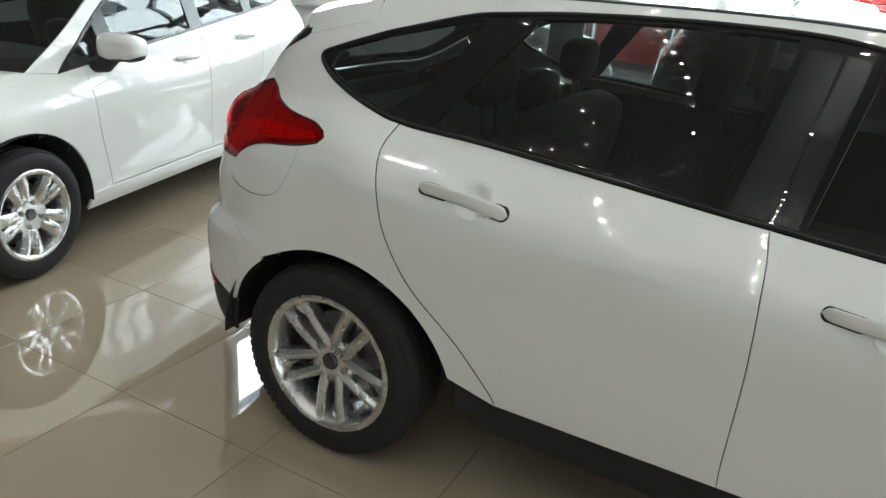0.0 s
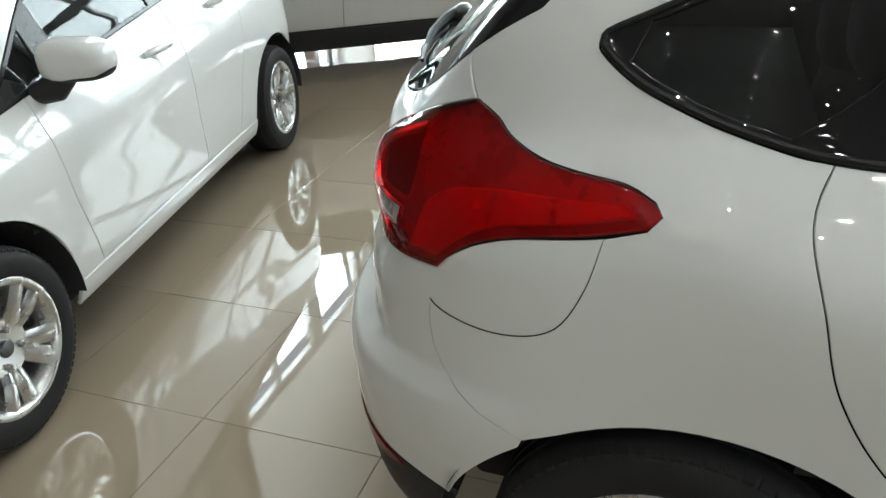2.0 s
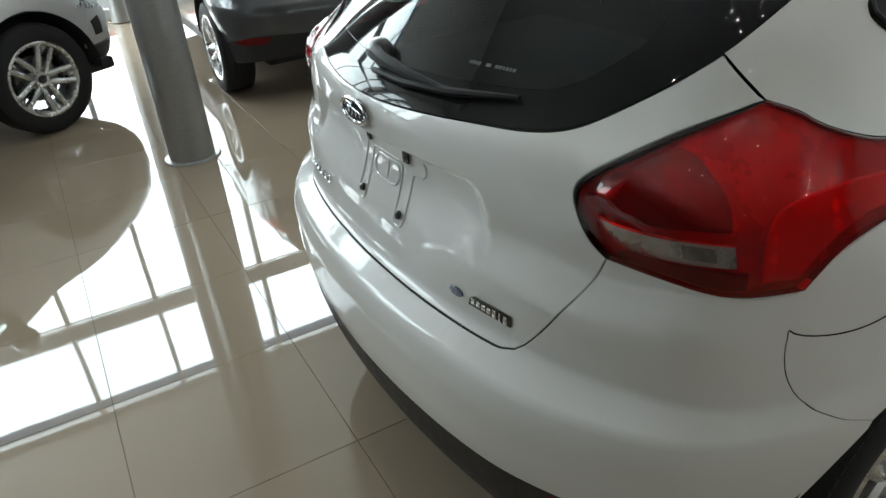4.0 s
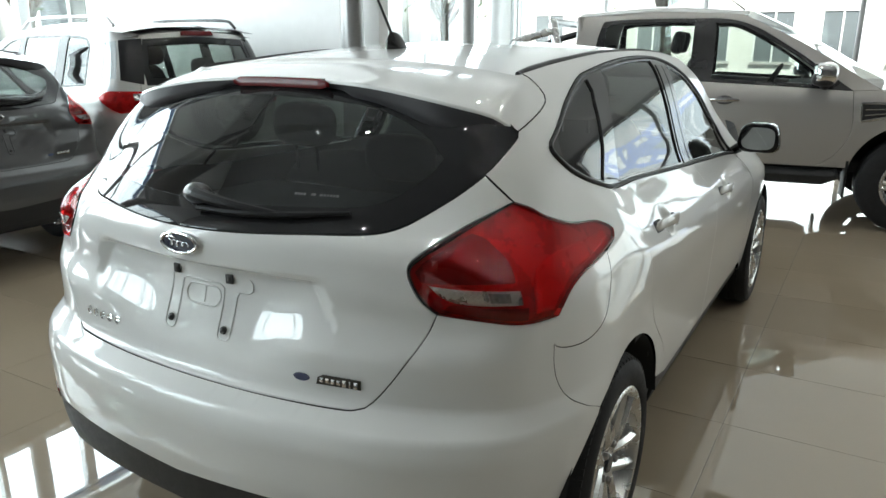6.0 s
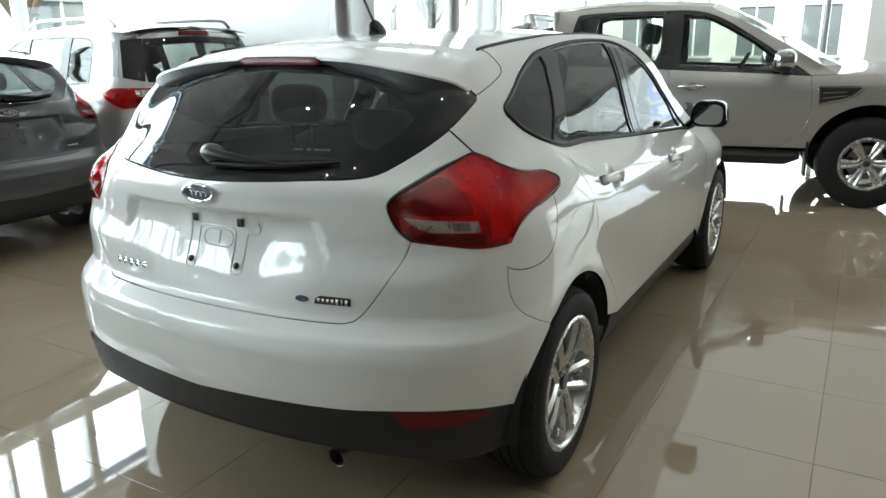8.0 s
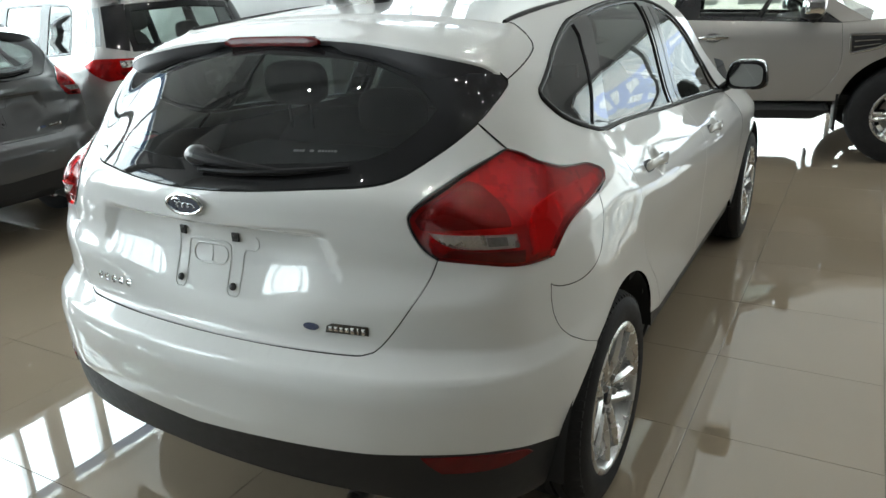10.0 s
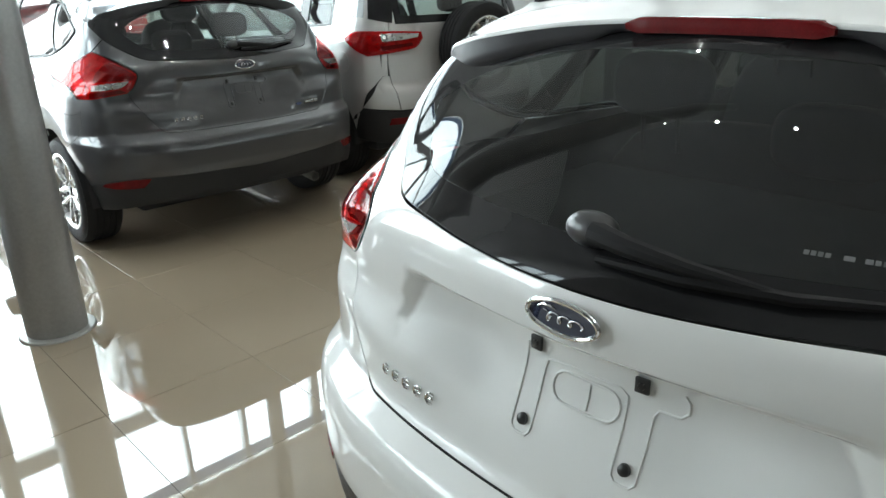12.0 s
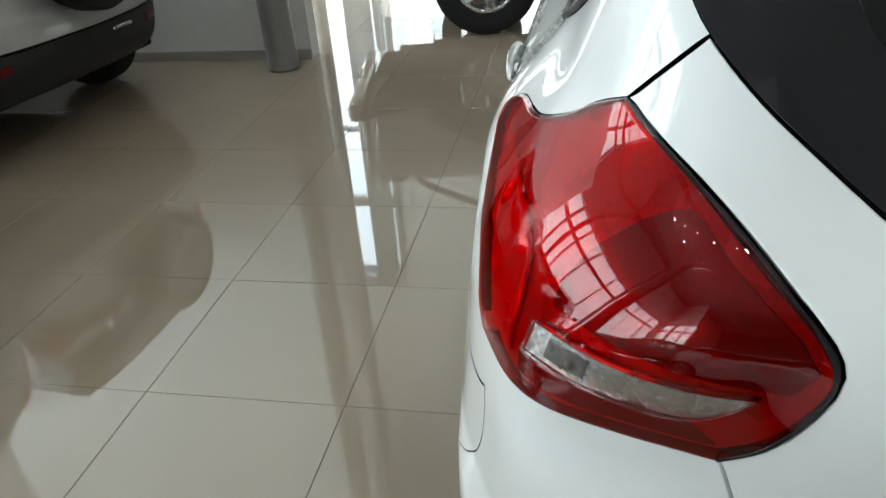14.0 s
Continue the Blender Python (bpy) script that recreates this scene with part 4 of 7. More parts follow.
    panel("quarter_corner", loop(FLAP, [FLAP[-1], (1.124, .9966), (1.063, .9835), (1.022, .961), FLAP[0]]), sides=(-1,))
    # doors
    for name, rear, fwd, a, b in (("rear_door", REAR_DOOR_GAP, PILLAR_GAP, 1.535, 2.519), ("front_door", PILLAR_GAP, FRONT_DOOR_GAP, 2.519, 3.40)):
        o = loop(part_of(BELT, a, b), fwd, [fwd[-1], rear[-1]], rear[::-1])
        y0, z0, dz = (.289, .969, -.025) if name == "rear_door" else (1.275, .906, -.025)
        for ob, sgn in zip(panel(name, o, [cup_ring(y0, z0, dz)], gap=.0012), (1, -1)):
            door_handle(ob, sgn, y0, z0, dz, paint)
    # fender, nose and sills
    fa = wheel_cut(2.648, .42, .385, .31, .30, front=True)
    hood_edge = [(3.66, .985), (3.9, .955), (4.2, .90), (4.5, .83), (4.72, .77)]
    fender = np.vstack([smooth_line(FRONT_DOOR_GAP[::-1])[:-1], smooth_line([(3.40, .962), (3.66, .985)])[:-1], smooth_line(hood_edge)[:-1],
                        smooth_line([(4.72, .77), (4.60, .60), (4.47, .40), tuple(fa[-1])])[:-1], fa[::-1][:-1], smooth_line([tuple(fa[0]), (3.46, .385)])[:-1]])
    panel("front_fender", fender, step=.03)
    nose_end = S_END - .0015
    nose = loop([(4.72, .77), (4.60, .60), (4.47, .40), tuple(fa[-1])], [tuple(fa[-1]), (4.7, .24), (nose_end, .22)], [(nose_end, .22), (nose_end, .74)], [(nose_end, .74), (5.1, .755), (4.72, .77)], step=.03)
    panel("front_bumper", nose, step=.04)
    sill = loop([(1.88, .255), (2.6, .25), (3.58, .255)], [(3.58, .255), (3.52, .383)], [(3.52, .383), (2.6, .383), (1.90, .383)], step=.03)
    panel("sill", sill, mat=SATIN, proud=-.012, step=.04, lab="black plastic sill")

    # windows with their black frame
    q_glass = loop(part_of(BELT, 1.165, 1.478), [(1.478, 1.104), (1.595, 1.20), (1.722, 1.345)], part_of(ARCH_TOP, 1.722, 1.165))
    r_glass = loop(part_of(BELT, 1.605, 2.41), [(2.41, 1.036), (2.49, 1.39)], part_of(ARCH_TOP, 2.49, 1.835), [(1.835, 1.39), (1.70, 1.22), (1.605, 1.10)])
    f_glass = loop(part_of(BELT, 2.575, 3.30), part_of(ARCH_TOP, 3.22, 2.635), [(2.635, 1.36), (2.575, 1.05)])
    holes = []
    for g in (q_glass, r_glass, f_glass):
        holes.append(shrink(g, .017))
    dlo = loop(BELT, ARCH_TOP[::-1], TIP)
    for sgn in (1, -1):
        fr = new("side_windows")
        fr.parent = car
        tagged(fr, "black-framed side windows of tinted glass")
        put("window_frame", panel_mesh("window_frame", shrink(dlo, .001), holes, .03, on_skin(.001), .012, .0025, mirror=sgn < 0), FRIT, fr)
        line = skin(*shrink(dlo, .006).T) + skin_normal(*shrink(dlo, .006).T) * .002
        part("window_moulding", tube([tuple(p * (sgn, 1, 1)) for p in line], .0055, 8, True), SATIN, fr, "satin black moulding")
        for k, h in enumerate(holes):
            put("pane", panel_mesh("pane", shrink(h, -.002), [], .03, on_skin(-.005), .002, .001, mirror=sgn < 0), SIDE_GLASS, fr)
        pil = loop([(2.420, 1.045), (2.498, 1.405)], [(2.498, 1.405), (2.568, 1.400)], [(2.568, 1.400), (2.515, 1.04)], [(2.515, 1.04), (2.420, 1.045)])
        put("pillar_cover", panel_mesh("pillar_cover", pil, [], .03, on_skin(.004), .008, .0005, mirror=sgn < 0), PILLAR, fr)
        pil = loop([(2.523, 1.04), (2.576, 1.399)], [(2.576, 1.399), (2.630, 1.392)], [(2.630, 1.392), (2.572, 1.035)], [(2.572, 1.035), (2.523, 1.04)])
        put("pillar_cover", panel_mesh("pillar_cover", pil, [], .03, on_skin(.004), .008, .0005, mirror=sgn < 0), PILLAR, fr)
        mirror_part(car, sgn, paint)

    # roof, its ditches, screen, hood
    ys = np.linspace(-.058, 1.52, 40)
    us = np.linspace(-1, 1, 33)

    def roof_at(u, y, drop=0.0):
        zs = ROOF_SIDE(y) - .003
        xw = half_width(y, zs) - .026
        zz = zs + (ROOF_MID(y) - zs) * (1 - np.abs(u) ** 2.3)
        return settle(np.stack(np.broadcast_arrays(u * xw, y + 0 * u, zz - drop), -1))
    g = roof_at(us[None, :], ys[:, None])
    put("roof", grid_mesh("roof", g), paint, car)
    for sgn in (1, -1):
        line = []
        for y in np.linspace(-.058, 1.5, 30):
            zs = float(ROOF_SIDE(y))
            xw = float(half_width(y, zs))
            line.append(tuple(settle(((xw - .0135) * sgn, y, zs + .0015))))
        b = bmesh.new()
        rows = []
        for k, (x, y, z) in enumerate(line):
            w = .0135 * min(1, .55 + k * .2)
            rows.append([b.verts.new((x + d * w * sgn, y, z + e)) for d, e in ((-1, -.012), (-1, .001), (-.4, .005), (.4, .003), (1, -.004), (1, -.016))])
        for p, q in zip(rows, rows[1:]):
            for k in range(5):
                b.faces.new((p[k], p[k + 1], q[k + 1], q[k]))
        b.faces.new(rows[0]), b.faces.new(rows[-1])
        part("roof_strip", b, BLACK, car, "black roof seam strip", 40)
    a_line = np.array([(2.93, float(ROOF_SIDE(1.55))), (3.12, 1.325), (3.42, 1.125), (3.66, .985)])
    edge = skin(*a_line.T)
    mid_top, mid_low = (0, 1.56, 1.450), (0, 2.55, .99)
    lft = [tuple(p * (-1, 1, 1)) for p in edge]
    rgt = [tuple(p) for p in edge]
    g = coons(lft, rgt, [lft[0], mid_top, rgt[0]], [lft[-1], mid_low, rgt[-1]], 25, 20)
    put("windscreen", grid_mesh("windscreen", g), GLASS, car, "clear curved windscreen")
    hl = np.array(hood_edge)
    edge = skin(*hl.T)
    rgt, lft = [tuple(p) for p in edge], [tuple(p * (-1, 1, 1)) for p in edge]
    g = coons(lft, rgt, [lft[0], (0, 2.57, .985), rgt[0]], [lft[-1], (0, 3.46, .765), rgt[-1]], 25, 20)
    g[:, :, 2] += .05 * np.sin(np.linspace(0, np.pi, 20))[:, None] * np.sin(np.linspace(0, np.pi, 25))[None]
    thick(put("hood", grid_mesh("hood", g), paint, car), .012)

    make_spoiler(car, paint)
    for sgn in (1, -1):
        lamp_pair(car, sgn)
    tail_details(car, paint)
    car_inside(car)
    for x, y, right in ((.893, .012, True), (-.893, .012, False), (.893, 2.648, True), (-.893, 2.648, False)):
        make_wheel(car, (x, y, .322), right, style="twin", turn=40 + 9 * y)
    return car


def cup_ring(y0, z0, dz):
    """The rim of the finger hollow behind a door handle."""
    ang = np.linspace(0, 2 * np.pi, 40, endpoint=False)
    return np.stack([y0 + .158 + Y2S + .056 * np.cos(ang), z0 + dz * .62 + .004 + .047 * np.sin(ang)], -1)


def door_handle(door, sgn, y0, z0, dz, paint):
    h = new("door_handle")
    h.parent = door
    tagged(h, "body-coloured pull handle over a hollow")
    b = bmesh.new()
    n, seg, rows = 25, 16, []
    for k in range(n):
        t = k / (n - 1)
        y, z = y0 + .262 * t, z0 + dz * t
        s0 = float(s_of_y(y, z))
        p, nn = skin(s0, z), skin_normal(s0, z)
        end = min(1.0, (max(t, 1e-6) / .07) ** .5, (max(1 - t, 1e-6) / .06) ** .5)
        tall = (.0165 + .0035 * ramp(.1, .9, t)) * end
        out = .004 + .011 * math.sin(math.pi * min(t * 1.05, 1)) ** .7
        row = []
        for i in range(seg):
            a = 2 * math.pi * i / seg
            u = math.copysign(abs(math.cos(a)) ** .75, math.cos(a)) * tall
            w = out + math.copysign(abs(math.sin(a)) ** .6, math.sin(a)) * (.0085 * end)
            q = p + nn * w + np.array([0, 0, u])
            row.append(b.verts.new((q[0] * sgn, q[1], q[2])))
        rows.append(row)
    for p, q in zip(rows, rows[1:]):
        for i in range(seg):
            b.faces.new((p[i], p[(i + 1) % seg], q[(i + 1) % seg], q[i]))
    b.faces.new(rows[0][::-1]), b.faces.new(rows[-1])
    part("grip", b, paint, h, "", 60)

    def outline(d, t0, t1):
        c = [(y0 + .262 * t + Y2S, z0 + dz * t) for t in (t0, t1)]
        lean = math.atan2(dz, .262)
        pts = []
        for (cs, cz), a0 in ((c[1], -90), (c[0], 90)):
            pts += [(cs + d * math.cos(radians(a0 + g) + lean), cz + d * math.sin(radians(a0 + g) + lean)) for g in range(0, 181, 15)]
        return np.array(pts)
    for t0, t1, d in ((.065, .30, .0163), (.86, .938, .0190)):
        put("handle_gap", panel_mesh("handle_gap", outline(d, t0, t1), [], .02, on_skin(.0006), .001, .0005, mirror=sgn < 0), SATIN, h)
    ring = cup_ring(y0, z0, dz)
    c = ring.mean(0)
    cup = panel_mesh("cup", shrink(ring, -.0009), [], .006, lambda p, d: on_skin()(p, d + .017 * (1 - ramp(.30, 1.0, np.hypot((p[:, 0] - c[0]) / .056, (p[:, 1] - c[1]) / .047)))), .004, .0008, mirror=sgn < 0)
    put("cup", cup, paint, h)
    return h


def mirror_part(car, sgn, paint):
    m = new("door_mirror")
    m.parent = car
    tagged(m, "black door mirror with a painted cap")
    for name, mat, dy, k in (("housing", GLOSS_BLACK, 0, 1.06), ("cap", paint, .052, .97)):
        b = ellipsoid(0, 0, 0, .086 * k, .060, .066 * k, 4.0)
        for v in b.verts:
            v.co.y = v.co.y + .02 if v.co.y > 0 else max(v.co.y, -.042 if dy == 0 else -.012)
            v.co.x *= 1 - .12 * (v.co.z / .066)
        part(name, moved(b, Matrix.Translation((sgn * .922, 1.98 + dy, 1.042))), mat, m, "", 45)
    part("mirror_foot", tube([(sgn * .80, 2.03, .965), (sgn * .83, 2.02, .985), (sgn * .87, 2.0, 1.01)], [.022, .026, .03], 12), GLOSS_BLACK, m)
    part("mirror_glass", moved(prism([(math.copysign(abs(x) ** .6, x) * .074, math.copysign(abs(y) ** .6, y) * .053) for x, y in oval(1, 1, 40)], .004), Matrix.Translation((sgn * .922, 1.936, 1.042)) @ pose(0, 0, 0, 90)), MIRROR, m, "silvered mirror glass", 30)


def make_spoiler(car, paint):
    sp = new("roof_spoiler")
    sp.parent = car
    tagged(sp, "painted roof spoiler with a black underside")
    y0 = -.058
    zs = float(ROOF_SIDE(y0)) - .003
    xw = float(half_width(y0, zs)) - .026
    half = [(u * xw, y0, zs + (float(ROOF_MID(y0)) - zs) * (1 - abs(u) ** 2.3)) for u in np.linspace(0, 1, 11)]
    gap = [tuple(skin(a, b) - (.003, 0, 0)) for a, b in SPOILER_GAP]
    half += [(xw + .024, y0 - .002, zs + .002)]
    half = [tuple(settle(p)) for p in half] + gap[::-1][1:4]
    front = [(-x, y, z) for x, y, z in half[::-1][:-1]] + half
    side = gap[::-1][3:]
    end = gap[0]
    tail = [end, (.622, -.290, 1.326), (.54, -.325, 1.349), (.45, -.334, 1.366), (.30, -.327, 1.386), (.15, -.319, 1.395), (0, -.316, 1.397)]
    tail = [end] + [tuple(settle(p)) for p in tail[1:]]
    tail = tail + [(-x, y, z) for x, y, z in tail[::-1][1:]]
    g = coons([(-x, y, z) for x, y, z in side], side, front, tail[::-1], 61, 22)
    v = np.linspace(0, 1, 22)[:, None]
    u = np.linspace(-1, 1, 61)[None]
    g[:, :, 2] += .010 * np.sin(np.pi * v) ** 2 * (1 - u ** 6)
    put("spoiler_top", grid_mesh("spoiler_top", g, True), paint, sp)
    # rear lip, rounded over, then the black underside down to the glass
    edge = g[-1]
    n = len(edge)
    rows = [edge]
    for dy, dz in ((-.003, -.002), (-.0045, -.005), (-.004, -.008)):
        e = edge.copy()
        e[:, 1] += dy * (1 - .4 * np.abs(u[0]))
        e[:, 2] += dz
        rows.append(e)
    put("spoiler_lip", grid_mesh("spoiler_lip", np.stack(rows), True), paint, sp)
    x = edge[:, 0]
    v = np.abs(u[0])
    face, low = rows[-1].copy(), rows[-1].copy()
    fin = .010 + .020 * ramp(.27, .36, v) * (1 - ramp(.93, 1.0, v)) + .030 * ramp(.36, .80, v) * (1 - ramp(.93, 1.0, v))
    face[:, 1] += .004 - .014 * ramp(.45, .80, v)
    face[:, 2] -= fin
    low[:, 2] -= fin + .004
    for k in range(n):
        ss = float(s_of_x(x[k], low[k, 2]))
        low[k, 1] = max(float(skin(ss, low[k, 2])[1]) + .01, face[k, 1] + .012)
    put("spoiler_underside", grid_mesh("spoiler_underside", np.stack([rows[-1], (rows[-1] + face) / 2, face, low]), True), FIN, sp, "dark grey plastic rear face")
    # third brake light in the lip
    keep = [k for k in range(n) if abs(x[k]) <= .168]
    b = bmesh.new()
    rws = []
    for k in keep:
        t = min(1, (.178 - abs(x[k])) / .03)
        c = rows[1][k] + np.array([0, -.004, -.009])
        rws.append([b.verts.new((c[0], c[1] + dy, c[2] + dz * t)) for dy, dz in ((.02, .013), (-.004, .013), (-.008, .008), (-.006, -.012), (.02, -.016))])
    for p, q in zip(rws, rws[1:]):
        for k in range(5):
            b.faces.new((p[k], p[(k + 1) % 5], q[(k + 1) % 5], q[k]))
    b.faces.new(rws[0][::-1]), b.faces.new(rws[-1])
    part("brake_light", b, RED_PLASTIC, sp, "long red high brake light", 50)


def tail_details(car, paint):
    badge = new("badge")
    badge.parent = car
    badge.matrix_basis = on_tail(0, 1.0285, .001)
    tagged(badge, "oval chrome-rimmed dark blue badge")
    ring = tube([(x, y, .006) for x, y in oval(.060, .0235)], .0042, 10, True)
    part("rim", ring, CHROME, badge)
    part("face", prism(oval(.059, .0225), .007, .002), BADGE_BLUE, badge)
    # a plain raised flourish in place of lettering
    turns = [(t, 2 * math.pi * 3.5 * t) for t in np.linspace(0, 1, 90)]
    wave = [(-.030 + .064 * t + .0062 * math.sin(a), (.0075 - .003 * t) * math.cos(a) - .001, .008) for t, a in turns]
    fl = join(tube(wave, [.0011 + .0007 * math.sin(a) ** 2 for t, a in turns], 8),
              tube([(-.040, .009, .008), (-.032, .0135, .008), (-.020, .0135, .008), (-.010, .011, .008)], [.001, .002, .002, .001], 8))
    part("flourish", fl, CHROME, badge)
    # model name bars, raised chrome
    for k in range(5):
        nb = new("model_letter")
        nb.parent = car
        s = -.435 + .0345 * k
        nb.matrix_basis = on_tail(s, .7655, .001)
        part("letter_bar", join(tube([(.009, .008, .003), (.0, .0105, .003), (-.009, .006, .003), (-.0105, -.003, .003), (-.004, -.009, .003), (.006, -.008, .003)], [.0022, .003, .003, .003, .003, .0022], 8),
                                tube([(-.008, .0, .003), (.002, .0015, .003), (.009, .0, .003)], [.0016, .0024, .0016], 8)), CHROME, nb)
    tag = new("dealer_badge")
    tag.parent = car
    tag.matrix_basis = on_tail(.345, .757, .001)
    tagged(tag, "small blue oval beside raised lettering")
    part("oval", prism(oval(.022, .009, 28), .003, .001), plain("badge_pale_blue", (.06, .075, .14), .2, coat=1, scale=50), tag)
    word = new("dealer_word")
    word.parent = car
    word.matrix_basis = on_tail(.441, .7605, .001)
    o = [(-.056, -.013), (.056, -.010), (.056, .012), (-.038, .011), (-.052, .004)]
    part("plate", prism(o, .003, .001), plain("badge_dark", (.06, .055, .045), .3, .6, scale=80), word, "dark small badge")
    for k in range(7):
        x, w = -.041 + .0142 * k, .0048 if k != 5 else .0022
        h = .0062 if k < 4 else .0088
        part("letter_bar", box(x - w, x + w, -h, h - .001, .003, .0048, .0008), CHROME, word)
    # the empty number plate's place
    plate = new("plate_bracket")
    plate.parent = car
    tagged(plate, "pressed number-plate seat with four clips and no plate")
    for s in (-.0915, .0935):
        for z, kind in ((.9365, "clip"), (.8135, "screw")):
            ob = new("plate_" + kind)
            ob.parent = plate
            ob.matrix_basis = on_tail(s, z, .002)
            if kind == "clip":
                part("clip_frame", join(box(-.011, .011, -.012, .012, 0, .006, .002), lathe([(.006, .006), (.0075, .005), (.0078, .001)], 16, "z")), SCREW, ob)
                part("clip_hole", box(-.004, .004, -.005, .005, .005, .0075, .001), EXHAUST, ob)
            else:
                part("screw_head", lathe([(0, .010), (.005, .009), (.008, .005), (.0085, .001)], 20, "z"), SCREW, ob)

    def ridge(pts, r=.0028):
        line = []
        for s, z in smooth_line(pts, .008):
            line.append(tuple(skin(s, z) + skin_normal(s, z) * .0002))
        part("pressed_ridge", tube(line, r, 8), paint, plate)
    ridge([(-.112, .930), (-.113, .80), (-.105, .792), (-.082, .792), (-.075, .80), (-.073, .90), (-.064, .915), (-.05, .918), (.06, .918), (.072, .91), (.074, .80), (.082, .792), (.105, .792), (.113, .80), (.114, .895), (.12, .905), (.150, .906), (.160, .915), (.160, .93), (.152, .94)], .0022)
    ring = [(-.03 + .024 * math.cos(a), .885 + .024 * math.sin(a)) for a in np.linspace(math.pi / 2, 1.5 * math.pi, 8)] + [(.04 + .024 * math.cos(a), .885 + .024 * math.sin(a)) for a in np.linspace(-math.pi / 2, math.pi / 2, 8)]
    ridge(ring + ring[:1], .0025)
    ridge([(.012, .905), (.012, .866)], .002)
    # wiper
    WIPER = plain("wiper_black", (.009, .009, .0095), .5, scale=300, spec=.2)
    wip = new("rear_wiper")
    wip.parent = car
    tagged(wip, "dark grey rear wiper on the window")
    p = lambda s, z, up: tuple(skin(s, z) + skin_normal(s, z) * up)
    cap = ellipsoid(.008, 0, 0, .042, .026, .024, 2.2)
    part("pivot_cap", cap, plain("wiper_cap", (.026, .026, .0265), .34, coat=.3, scale=200), wip, "", 60, on_tail(-.022, 1.126, .012))
    part("arm", tube([p(.0, 1.121, .020), p(.06, 1.113, .026), p(.16, 1.106, .024), p(.28, 1.103, .014)], [.018, .015, .011, .006], 10), WIPER, wip)
    part("blade", tube([p(.02, 1.098, .012), p(.15, 1.098, .013), p(.30, 1.102, .013), p(.48, 1.117, .011)], [.006, .010, .009, .004], 8), WIPER, wip)
    # makers' print on the glass, too small to read
    for s0, s1 in ((.292, .299), (.301, .308), (.310, .317), (.319, .326), (.342, .356), (.368, .378), (.380, .387), (.390, .396), (.399, .406), (.409, .415), (.418, .426)):
        o = loop([(s0, 1.147), (s1, 1.147)], [(s1, 1.147), (s1, 1.1515)], [(s1, 1.1515), (s0, 1.1515)], [(s0, 1.1515), (s0, 1.147)], step=.01)
        put("print_bar", panel_mesh("print_bar", o, [], .01, on_skin(.0022), .0004, .0004), PRINT, car)
    # aerial
    a = new("aerial")
    a.parent = car
    tagged(a, "black roof aerial")
    z0 = float(ROOF_MID(.24)) - .009
    b = ellipsoid(0, 0, 0, .026, .052, .052, 2.0, 20, 10)
    for v in b.verts:
        v.co.z = max(v.co.z, -.004)
        v.co.y -= v.co.z * .35
        v.co.x *= 1 - max(v.co.z, 0) * 11
    part("foot", moved(b, Matrix.Translation((0, .25, z0 + .001))), TRIM_BLACK, a, "", 60)
    part("rod", tube([(0, .23, z0 + .035), (0, .14, z0 + .16), (0, .07, z0 + .27)], [.005, .0038, .003], 8), TRIM_BLACK, a)
    # exhaust
    part("tailpipe", moved(lathe([(-.10, .030), (.0, .031), (.004, .029), (0, .026), (-.08, .025)], 28, "y", True), Matrix.Translation((.42, -.655, .265)) @ pose(0, 0, 0, -6, 0, 180)), EXHAUST, car, "steel tailpipe")


